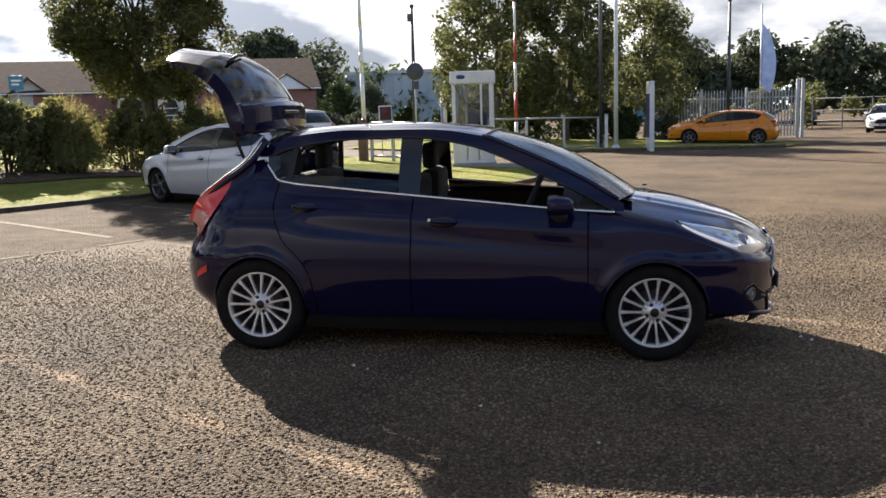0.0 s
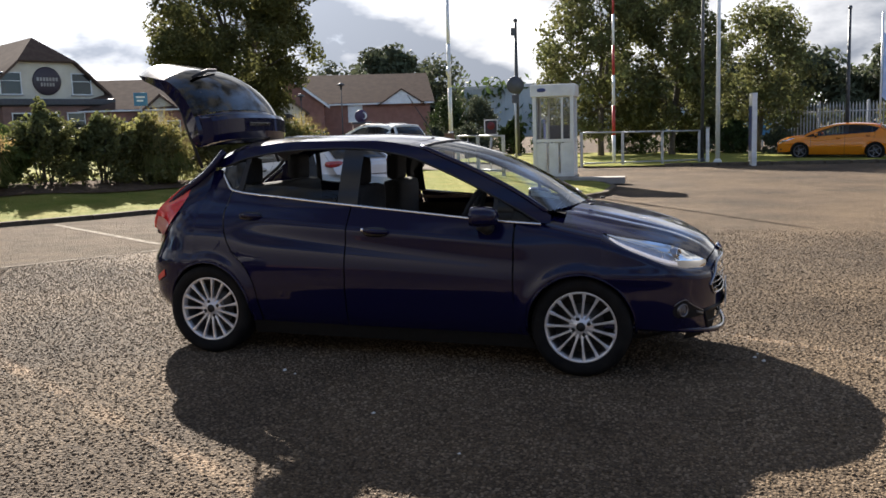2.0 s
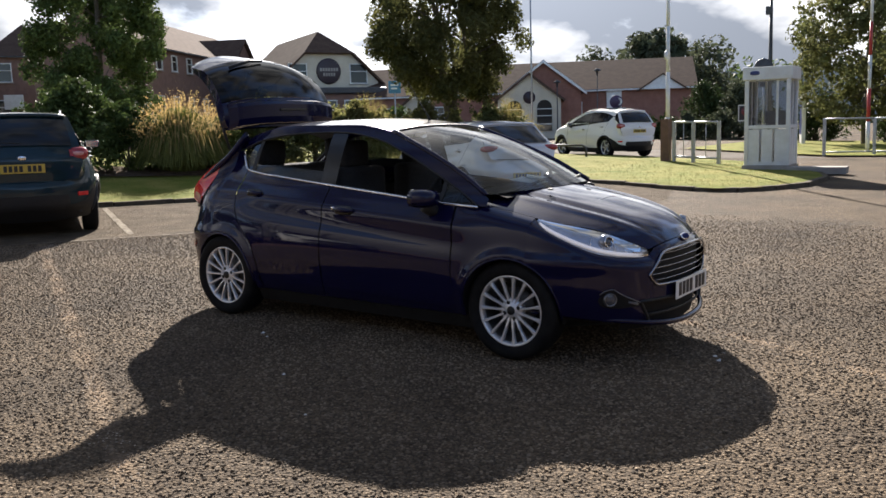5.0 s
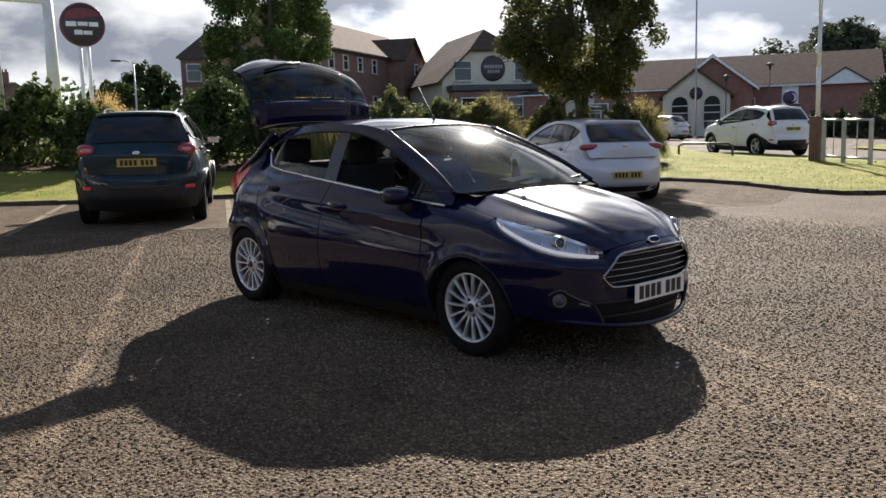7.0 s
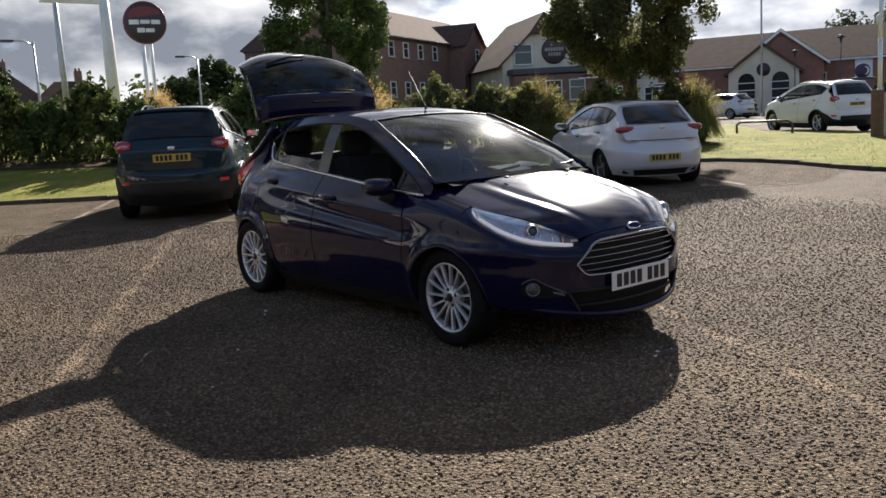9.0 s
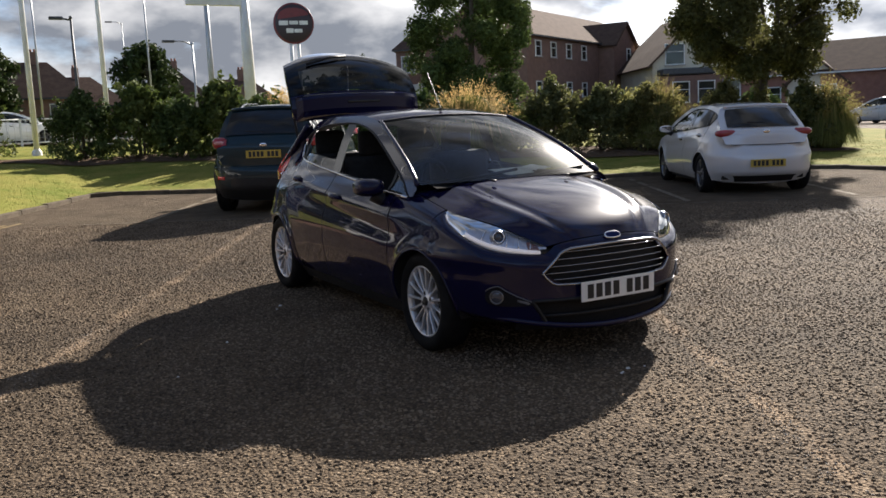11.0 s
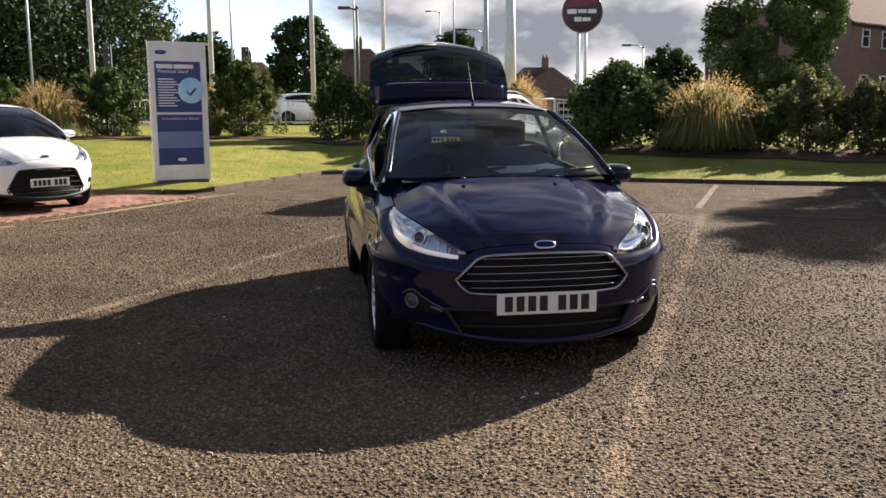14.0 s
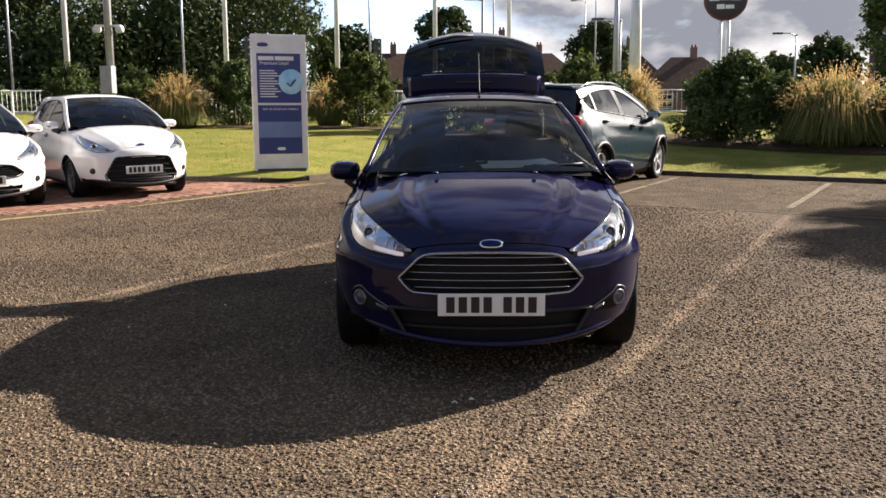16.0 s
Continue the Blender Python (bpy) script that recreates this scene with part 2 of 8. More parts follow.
def worn(m):
    """Two old bay lines, worn away to patchy strips of bare tan stone."""
    nt = m.node_tree
    base = nt.nodes["Principled BSDF"].inputs["Base Color"]
    source = base.links[0].from_socket
    tc = nt.nodes.new("ShaderNodeTexCoord")
    patchy = nt.nodes.new("ShaderNodeTexNoise")
    patchy.inputs["Scale"].default_value, patchy.inputs["Detail"].default_value = 2.3, 6.0
    nt.links.new(tc.outputs["Object"], patchy.inputs["Vector"])
    amount = nt.nodes.new("ShaderNodeMapRange")
    for key, value in (("From Min", 0.40), ("From Max", 0.66), ("To Min", 0.1), ("To Max", 0.7)):
        amount.inputs[key].default_value = value
    nt.links.new(patchy.outputs["Fac"], amount.inputs["Value"])
    for (x0, y0), (x1, y1), clear in (((-4.6, 3.97), (7.0, -2.0), 0.85), ((-6.2, 0.68), (2.5, -4.09), 0.85)):
        n = Vector((y0 - y1, x1 - x0, 0)).normalized()
        dot = nt.nodes.new("ShaderNodeVectorMath")
        dot.operation = "DOT_PRODUCT"
        dot.inputs[1].default_value = n
        nt.links.new(tc.outputs["Object"], dot.inputs[0])
        away = nt.nodes.new("ShaderNodeMath")
        away.operation = "SUBTRACT"
        away.inputs[1].default_value = n.x * x0 + n.y * y0
        nt.links.new(dot.outputs["Value"], away.inputs[0])
        size = nt.nodes.new("ShaderNodeMath")
        size.operation = "ABSOLUTE"
        nt.links.new(away.outputs["Value"], size.inputs[0])
        band = nt.nodes.new("ShaderNodeMapRange")
        for key, value in (("From Min", 0.075), ("From Max", 0.03), ("To Min", 0.0), ("To Max", clear)):
            band.inputs[key].default_value = value
        nt.links.new(size.outputs["Value"], band.inputs["Value"])
        both = nt.nodes.new("ShaderNodeMath")
        both.operation = "MULTIPLY"
        nt.links.new(band.outputs["Result"], both.inputs[0])
        nt.links.new(amount.outputs["Result"], both.inputs[1])
        x = nt.nodes.new("ShaderNodeMix")
        x.data_type = "RGBA"
        x.inputs["B"].default_value = (0.36, 0.265, 0.18, 1)
        nt.links.new(both.outputs["Value"], x.inputs["Factor"])
        nt.links.new(source, x.inputs["A"])
        source = x.outputs["Result"]
    # broad lighter and darker areas, as the surface has worn
    broad = nt.nodes.new("ShaderNodeTexNoise")
    broad.inputs["Scale"].default_value, broad.inputs["Detail"].default_value = 0.55, 5.0
    nt.links.new(tc.outputs["Object"], broad.inputs["Vector"])
    tone_ramp = nt.nodes.new("ShaderNodeValToRGB")
    for el, at, c in zip(tone_ramp.color_ramp.elements, (0.36, 0.66), ((0.80, 0.79, 0.78, 1), (1.16, 1.13, 1.08, 1))):
        el.position, el.color = at, c
    nt.links.new(broad.outputs["Fac"], tone_ramp.inputs["Fac"])
    x = nt.nodes.new("ShaderNodeMix")
    x.data_type, x.blend_type = "RGBA", "MULTIPLY"
    x.inputs["Factor"].default_value = 1.0
    nt.links.new(source, x.inputs["A"])
    nt.links.new(tone_ramp.outputs["Color"], x.inputs["B"])
    nt.links.new(x.outputs["Result"], base)
    return m


M = {
    "tarmac": worn(tarmac()),
    "bay_tarmac": material("bay_tarmac", (0.082, 0.064, 0.046), 0.9, second=(0.128, 0.10, 0.071), scale=2.6, detail=12.0, bump=1.0, bump_scale=85, spec=0.03, bump_size=0.013, voronoi=True),
    "crack": material("tar_crack", (0.03, 0.025, 0.02), 0.9, second=(0.07, 0.055, 0.042), scale=14, spec=0.05),
    "road": material("road_surface", (0.125, 0.11, 0.095), 0.95, second=(0.175, 0.155, 0.13), scale=0.6, bump=0.7, bump_scale=90, spec=0.03),
    "grass": material("lawn", (0.14, 0.165, 0.032), 0.9, second=(0.25, 0.225, 0.062), scale=1.3, bump=0.9, bump_scale=45, bump_size=0.03, spec=0.04),
    "blade": leaf_material("grass_blade", (0.13, 0.15, 0.032), (0.21, 0.195, 0.058), 0.15),
    "soil": material("bark_mulch", (0.075, 0.05, 0.032), 0.95, spec=0.05, second=(0.15, 0.105, 0.07), scale=9, bump=1.0, bump_scale=25, bump_size=0.04),
    "kerb": material("concrete_kerb", (0.075, 0.06, 0.044), 0.9, second=(0.14, 0.112, 0.08), scale=9, bump=0.4, bump_scale=80, spec=0.1),
    "brickpave": material("red_block", (0.20, 0.105, 0.075), 0.85, second=(0.28, 0.16, 0.12), scale=2.5, bump=0.3, bump_scale=60, rand=0.2, spec=0.1),
    "white_line": material("worn_white_paint", (0.235, 0.20, 0.152), 0.8, second=(0.115, 0.093, 0.069), scale=14, bump=0.7, bump_scale=120, spec=0.03, spread=(0.40, 0.62)),
    "yellow_line": material("worn_yellow_paint", (0.38, 0.285, 0.14), 0.8, second=(0.18, 0.135, 0.09), scale=12, bump=0.6, bump_scale=120, spec=0.03),
    "leaf_green": leaf_material("leaf_green", (0.07, 0.10, 0.024), (0.12, 0.14, 0.04), 0.3),
    "leaf_dark": leaf_material("leaf_dark", (0.05, 0.078, 0.023), (0.088, 0.118, 0.036), 0.27),
    "leaf_tree": leaf_material("leaf_tree", (0.078, 0.086, 0.03), (0.125, 0.12, 0.046), 0.45),
    "leaf_olive": leaf_material("leaf_olive", (0.104, 0.118, 0.044), (0.142, 0.138, 0.054), 0.38),
    "leaf_gold": leaf_material("leaf_gold", (0.53, 0.37, 0.15), (0.46, 0.335, 0.15), 0.5),
    "leaf_straw": leaf_material("leaf_straw", (0.30, 0.24, 0.09), (0.20, 0.18, 0.06), 0.5),
    "leaf_grass": leaf_material("leaf_grass", (0.11, 0.135, 0.036), (0.19, 0.19, 0.055), 0.4),
    "leaf_sunny": leaf_material("leaf_sunny", (0.145, 0.145, 0.052), (0.21, 0.19, 0.075), 0.6),
    # distance haze is put into this greyer leaf colour
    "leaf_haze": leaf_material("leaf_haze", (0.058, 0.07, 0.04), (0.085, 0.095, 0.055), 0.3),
    "leaf_far": leaf_material("leaf_far", (0.028, 0.043, 0.014), (0.05, 0.07, 0.022), 0.2),
    "bark": material("bark", (0.075, 0.06, 0.045), 0.9, second=(0.13, 0.11, 0.09), scale=7, bump=0.9, bump_scale=22, bump_size=0.03),
    "white_paint": material("white_painted_metal", (0.74, 0.74, 0.72), 0.4, second=(0.62, 0.61, 0.58), scale=3),
    "grey_steel": material("galvanised_steel", (0.42, 0.43, 0.44), 0.45, 0.6, second=(0.33, 0.34, 0.35), scale=8),
    "dark_steel": material("dark_painted_steel", (0.035, 0.037, 0.04), 0.5, second=(0.06, 0.06, 0.065), scale=6),
    "wood_dark": material("brown_painted_timber", (0.10, 0.055, 0.04), 0.7, second=(0.16, 0.09, 0.065), scale=6, bump=0.4, bump_scale=30),
    "red": material("red_paint", (0.42, 0.035, 0.03), 0.45, second=(0.34, 0.03, 0.03), scale=5),
    "brick": material("red_brick_wall", (0.23, 0.105, 0.075), 0.9, second=(0.30, 0.145, 0.105), scale=2.2, bump=0.3, bump_scale=14),
    "brick_dark": material("brown_brick_wall", (0.17, 0.098, 0.076), 0.9, second=(0.23, 0.132, 0.102), scale=2.2, bump=0.3, bump_scale=14),
    "render": material("cream_render", (0.62, 0.56, 0.44), 0.85, second=(0.52, 0.46, 0.36), scale=0.7, bump=0.2, bump_scale=30),
    "slate": material("roof_tile", (0.075, 0.05, 0.039), 0.95, spec=0.05, second=(0.105, 0.071, 0.054), scale=2.0, bump=0.5, bump_scale=10),
    "cladding": material("grey_green_cladding", (0.30, 0.35, 0.36), 0.6, second=(0.36, 0.40, 0.41), scale=0.3),
    "window": material("dark_window_glass", (0.014, 0.016, 0.018), 0.05, spec=0.4),
    "navy": material("navy_panel", (0.022, 0.035, 0.135), 0.3, second=(0.03, 0.05, 0.18), scale=2.0),
    "skyblue": material("pale_blue_print", (0.22, 0.50, 0.68), 0.3, second=(0.45, 0.70, 0.82), scale=3.0),
    "guide_blue": material("guide_blue", (0.03, 0.13, 0.24), 0.45, second=(0.045, 0.17, 0.27), scale=2.0),
    "badge_blue": material("badge_blue", (0.012, 0.02, 0.085), 0.75, second=(0.018, 0.03, 0.11), scale=30, spec=0.05),
    "purple": material("purple_panel", (0.04, 0.02, 0.055), 0.5, second=(0.055, 0.026, 0.072), scale=3),
    "maroon": material("maroon_disc", (0.17, 0.022, 0.026), 0.45, second=(0.12, 0.018, 0.022), scale=3),
    "plum": material("dark_plum_disc", (0.022, 0.014, 0.02), 0.45, second=(0.032, 0.018, 0.026), scale=3),
    "rubber": material("tyre_rubber", (0.008, 0.008, 0.009), 0.8, second=(0.016, 0.0155, 0.015), scale=9, bump=0.2, bump_scale=90, spec=0.12),
    "plastic": material("black_plastic", (0.013, 0.013, 0.014), 0.55, second=(0.02, 0.02, 0.021), scale=30, bump=0.15, bump_scale=300, spec=0.35),
    "gloss_black": material("gloss_black", (0.006, 0.006, 0.008), 0.15, second=(0.01, 0.01, 0.011), scale=12, coat=0.15),
    "alloy": material("silver_alloy", (0.76, 0.76, 0.77), 0.26, 0.45, second=(0.66, 0.66, 0.68), scale=5, coat=0.5),
    "alloy_dark": material("grey_alloy", (0.20, 0.20, 0.21), 0.35, 0.7, second=(0.14, 0.14, 0.15), scale=5, coat=0.4),
    "brake_steel": material("brake_steel", (0.09, 0.088, 0.085), 0.5, 0.6, second=(0.06, 0.055, 0.05), scale=20),
    # chrome with a darker colour, to weaken the sky mirrored in the grille
    "smoked_chrome": material("smoked_chrome", (0.42, 0.42, 0.43), 0.14, 1.0, second=(0.34, 0.34, 0.36), scale=6),
    "chrome": material("chrome", (0.82, 0.82, 0.83), 0.08, 1.0, second=(0.74, 0.74, 0.76), scale=6),
    "cloth": material("charcoal_cloth", (0.014, 0.014, 0.015), 0.9, second=(0.024, 0.024, 0.025), scale=40, bump=0.4, bump_scale=400),
    "lining": material("grey_lining", (0.16, 0.16, 0.16), 0.9, second=(0.20, 0.20, 0.20), scale=20),
    "reflector": material("lamp_reflector", (0.66, 0.66, 0.69), 0.32, 0.6, second=(0.46, 0.46, 0.49), scale=14),
    "lamp_red": material("red_lamp_lens", (0.74, 0.03, 0.03), 0.12, second=(0.58, 0.018, 0.02), scale=12, coat=0.8),
    "lamp_dim": material("dull_red_lens", (0.36, 0.03, 0.035), 0.15, second=(0.27, 0.02, 0.025), scale=12, coat=0.6),
    "lamp_pink": material("clear_over_red_lens", (0.62, 0.30, 0.27), 0.12, second=(0.52, 0.20, 0.18), scale=9, coat=0.8),
    "indicator_lens": material("dull_amber_lens", (0.24, 0.10, 0.075), 0.25, second=(0.17, 0.07, 0.06), scale=40, coat=0.5),
    "lamp_bezel": material("grey_lamp_bezel", (0.34, 0.36, 0.42), 0.3, 0.7, second=(0.26, 0.28, 0.33), scale=20),
    "lamp_core": material("smoky_lamp_core", (0.05, 0.055, 0.075), 0.12, second=(0.07, 0.075, 0.09), scale=20, coat=0.6),
    "plate_white": material("white_plate", (0.82, 0.82, 0.79), 0.35, second=(0.76, 0.76, 0.73), scale=18),
    "plate_yellow": material("yellow_plate", (0.56, 0.40, 0.06), 0.4, second=(0.48, 0.34, 0.05), scale=18),
    "ink": material("black_print", (0.012, 0.012, 0.014), 0.5),
    "glass": pane_material("car_glass", (0.80, 0.84, 0.82), 0.10),
    "screen": pane_material("laminated_screen", (0.74, 0.80, 0.77), 0.06, 0.0, 1.41, 0.008),
    "tinted": pane_material("tinted_glass", (0.62, 0.67, 0.66), 0.12),
    "privacy": pane_material("privacy_glass", (0.10, 0.11, 0.12), 0.3),
    "smoked": pane_material("smoked_glass", (0.045, 0.048, 0.05), 0.1),
    "lens": pane_material("clear_lens", (0.92, 0.93, 0.95), 0.0),
    "navy_paint": paint("deep_blue_paint", (0.0046, 0.0043, 0.026), (0.0066, 0.006, 0.036), 0.0, 0.2, 1.36),
    "teal_paint": paint("dark_blue_grey_paint", (0.007, 0.021, 0.028), (0.010, 0.027, 0.036), 0.0, 0.4, 1.4),
    "white_car": paint("white_car_paint", (0.76, 0.76, 0.75), (0.72, 0.72, 0.71), 0.0, 0.3),
    "silver_car": paint("pale_silver_paint", (0.66, 0.66, 0.66), (0.58, 0.58, 0.58), 0.15, 0.3),
    "orange_car": paint("orange_car_paint", (0.72, 0.23, 0.012), (0.62, 0.19, 0.01), 0.1, 0.3),
    "grey_car": paint("grey_car_paint", (0.035, 0.037, 0.04), (0.03, 0.03, 0.033), 0.2, 0.3),
    "dash": material("dull_dashboard", (0.012, 0.012, 0.013), 0.95, second=(0.02, 0.02, 0.02), scale=30, spec=0.05),
    "mesh_black": material("black_grille_mesh", (0.008, 0.008, 0.009), 0.7, second=(0.014, 0.014, 0.015), scale=60, spec=0.2),
    "concrete": material("concrete", (0.36, 0.33, 0.29), 0.85, second=(0.28, 0.25, 0.22), scale=3, bump=0.3, bump_scale=60),
}

# unlit whitish headlamp strip; a weak glow is added to brighten it
strip = M["daylight"] = material("pale_lamp_strip", (0.75, 0.75, 0.77), 0.35, second=(0.66, 0.66, 0.68), scale=30)
strip.node_tree.nodes["Principled BSDF"].inputs["Emission Color"].default_value = (1.0, 0.93, 0.95, 1)
strip.node_tree.nodes["Principled BSDF"].inputs["Emission Strength"].default_value = 0.1


# ---- mesh helpers ----
def part(name, bm, mat, parent=None, label="", smooth=True):
    """Links a bmesh as one mesh object, under a thing or a part if given."""
    me = bpy.data.meshes.new(name)
    bm.to_mesh(me)
    bm.free()
    return link(name, me, mat, parent, label, smooth)


def link(name, me, mat, parent=None, label="", smooth=True):
    mats = mat if isinstance(mat, (list, tuple)) else [mat]
    for one in mats:
        me.materials.append(M[one] if isinstance(one, str) else one)
    me.polygons.foreach_set("use_smooth", [smooth] * len(me.polygons))
    me.update()
    ob = new(name, me)
    if parent is not None:
        ob.parent = parent
    if label:
        ob["label"] = label
    return ob


def shape(name, verts, faces, mat, parent=None, label="", smooth=True):
    me = bpy.data.meshes.new(name)
    me.from_pydata([tuple(map(float, v)) for v in verts], [], [tuple(map(int, f)) for f in faces])
    return link(name, me, mat, parent, label, smooth)


def root(name, m, label, category, group="", kind=""):
    ob = new(name)
    ob.matrix_world = m
    return tagged(ob, label, category, group, kind)


def bm_box(bm, size, at=(0, 0, 0), bevel=0.0, rot=None):
    got = bmesh.ops.create_cube(bm, size=1.0)["verts"]
    bmesh.ops.scale(bm, vec=size, verts=got)
    if bevel:
        edges = list({e for v in got for e in v.link_edges})
        made = bmesh.ops.bevel(bm, geom=edges, offset=bevel, segments=2, affect="EDGES", profile=0.6)
        got = list({v for f in made["faces"] for v in f.verts} | {v for v in got if v.is_valid})
    if rot is not None:
        bmesh.ops.rotate(bm, cent=(0, 0, 0), matrix=rot, verts=got)
    bmesh.ops.translate(bm, vec=at, verts=got)
    return got


def bm_tube(bm, points, radius, sides=8, caps=True):
    """A round bar along a line of points; radius may be one number or one per point."""
    pts = [Vector(p) for p in points]
    rad = radius if isinstance(radius, (list, tuple)) else [radius] * len(pts)
    rings = []
    side = None
    for i, p in enumerate(pts):
        way = (pts[min(i + 1, len(pts) - 1)] - pts[max(i - 1, 0)]).normalized()
        if side is None:
            side = way.orthogonal().normalized()
        side = (side - way * side.dot(way)).normalized()
        up = way.cross(side)
        rings.append([bm.verts.new(p + rad[i] * (math.cos(a) * side + math.sin(a) * up)) for a in (2 * math.pi * k / sides for k in range(sides))])
    for a, b in zip(rings, rings[1:]):
        for k in range(sides):
            bm.faces.new((a[k], a[(k + 1) % sides], b[(k + 1) % sides], b[k]))
    if caps:
        bm.faces.new(rings[0][::-1])
        bm.faces.new(rings[-1])
    return rings


def box(name, size, at, mat, parent=None, label="", bevel=0.006, rot=None):
    bm = bmesh.new()
    bm_box(bm, size, at, min(bevel, 0.45 * min(size)), rot)
    return part(name, bm, mat, parent, label, False)


def tube(name, points, radius, mat, parent=None, label="", sides=8):
    bm = bmesh.new()
    bm_tube(bm, points, radius, sides)
    return part(name, bm, mat, parent, label)


def lathe(name, profile, mat, parent=None, label="", sides=40, axis="y", at=(0, 0, 0), closed=False):
    """Spins (radius, along) pairs round an axis through at."""
    verts, faces = [], []
    n = len(profile)
    for k in range(sides):
        a = 2 * math.pi * k / sides
        for r, h in profile:
            c = (r * math.cos(a), h, r * math.sin(a)) if axis == "y" else (r * math.cos(a), r * math.sin(a), h) if axis == "z" else (h, r * math.cos(a), r * math.sin(a))
            verts.append((c[0] + at[0], c[1] + at[1], c[2] + at[2]))
    for k in range(sides):
        for i in range(n if closed else n - 1):
            a, b = k * n + i, k * n + (i + 1) % n
            c, d = ((k + 1) % sides) * n + (i + 1) % n, ((k + 1) % sides) * n + i
            faces.append((a, b, c, d))
    return shape(name, verts, faces, mat, parent, label)


def curve(points):
    """A smooth function through a few (x, y) pairs, with no overshoot."""
    xs, ys = np.array([p[0] for p in points], float), np.array([p[1:] for p in points], float)
    h = np.diff(xs)[:, None]
    d = np.diff(ys, axis=0) / h
    m = np.zeros_like(ys)
    m[0], m[-1] = d[0], d[-1]
    if len(xs) > 2:
        same = d[:-1] * d[1:] > 0
        m[1:-1] = np.where(same, 2 * d[:-1] * d[1:] / np.where(same, d[:-1] + d[1:], 1), 0)

    def f(x):
        x = np.clip(np.asarray(x, float), xs[0], xs[-1])
        i = np.clip(np.searchsorted(xs, x, side="right") - 1, 0, len(xs) - 2)
        w = (xs[i + 1] - xs[i])
        t = ((x - xs[i]) / w)[..., None]
        w = w[..., None]
        got = (2 * t**3 - 3 * t**2 + 1) * ys[i] + (t**3 - 2 * t**2 + t) * w * m[i] + (3 * t**2 - 2 * t**3) * ys[i + 1] + (t**3 - t**2) * w * m[i + 1]
        return got[..., 0] if ys.shape[1] == 1 else got

    return f


def patch(f, nu, nv):
    """A grid of points from f(u, v), and its quads."""
    u, v = np.meshgrid(np.linspace(0, 1, nu + 1), np.linspace(0, 1, nv + 1), indexing="ij")
    x, y, z = f(u, v)
    pts = np.stack(np.broadcast_arrays(x, y, z), -1).reshape(-1, 3)
    i = np.arange(nu)[:, None] * (nv + 1) + np.arange(nv)[None, :]
    quads = np.stack([i, i + nv + 1, i + nv + 2, i + 1], -1).reshape(-1, 4)
    return pts, quads
# ---- cars ----
BELT = [(-1.36, 1.20), (-1.27, 1.22), (-1.22, 1.165), (-1.14, 1.085), (-0.7, 1.04), (-0.26, 1.0), (0.23, 0.96), (0.72, 0.92), (1.0, 0.905), (1.1, 0.90)]
GLASS_TOP = [(-1.25, 1.235), (-1.04, 1.30), (-0.7, 1.345), (-0.34, 1.355), (-0.2, 1.35), (0.09, 1.305), (0.35, 1.215), (0.6, 1.105), (0.85, 0.985), (1.0, 0.91)]
RAIL = [(-1.36, 1.21), (-1.3, 1.27), (-1.2, 1.325), (-1.02, 1.375), (-0.66, 1.405), (-0.18, 1.405), (0.15, 1.365), (0.35, 1.295), (0.55, 1.215), (0.8, 1.10), (1.0, 0.985), (1.06, 0.95)]
ROOF = [(-1.3, 1.375), (-1.2, 1.40), (-0.8, 1.435), (-0.28, 1.445), (0.05, 1.425), (0.24, 1.39)]
SIDE = [(0.12, -0.125), (0.2, -0.080), (0.3, -0.040), (0.40, -0.010), (0.49, 0.0), (0.6, -0.003), (0.7, -0.012), (0.78, -0.025), (0.85, -0.044), (0.92, -0.08), (1.0, -0.112), (1.1, -0.152), (1.25, -0.235), (1.39, -0.325), (1.46, -0.38)]
NOSE = [(0.12, 1.99), (0.2, 2.065), (0.33, 2.055), (0.45, 2.05), (0.55, 2.055), (0.65, 2.04), (0.75, 2.0), (0.9, 1.85)]
TAIL = [(0.12, -1.66), (0.25, -1.78), (0.36, -1.885), (0.53, -1.90), (0.62, -1.885), (0.75, -1.84), (0.9, -1.80), (1.2, -1.62)]
NOSE_TOP = [(0, 1.995, 0.0, 0.715), (12, 1.982, 0.22, 0.7035), (19.5, 1.957, 0.36, 0.682), (22, 1.945, 0.405, 0.642), (38, 1.86, 0.56, 0.643), (50, 1.75, 0.68, 0.685), (64, 1.58, 0.735, 0.762), (76, 1.46, 0.735, 0.81), (90, 1.36, 0.69, 0.862)]
TAIL_TOP = [(0, -1.80, 0.0, 0.78), (35, -1.80, 0.45, 0.78), (52, -1.77, 0.60, 0.83), (65, -1.70, 0.645, 0.95), (78, -1.55, 0.625, 1.08), (90, -1.36, 0.575, 1.20)]
HOOD_EDGE = [(0, 1.0, 0.705, 0.925), (0.4, 1.38, 0.682, 0.862), (0.75, 1.72, 0.58, 0.785), (1, 1.945, 0.405, 0.672)]
HOOD_MID = [(0, 1.10, 0.995), (0.4, 1.45, 0.945), (0.75, 1.76, 0.862), (0.92, 1.93, 0.775), (1, 1.995, 0.715)]
HATCH_EDGE = [(0, -1.78, 0.60, 0.80), (0.3, -1.72, 0.645, 0.95), (0.52, -1.57, 0.63, 1.08), (0.78, -1.38, 0.60, 1.22), (1, -1.28, 0.535, 1.36)]
HATCH_MID = [(0, -1.83, 0.79), (0.3, -1.82, 0.95), (0.48, -1.74, 1.06), (0.75, -1.53, 1.24), (1, -1.31, 1.385)]
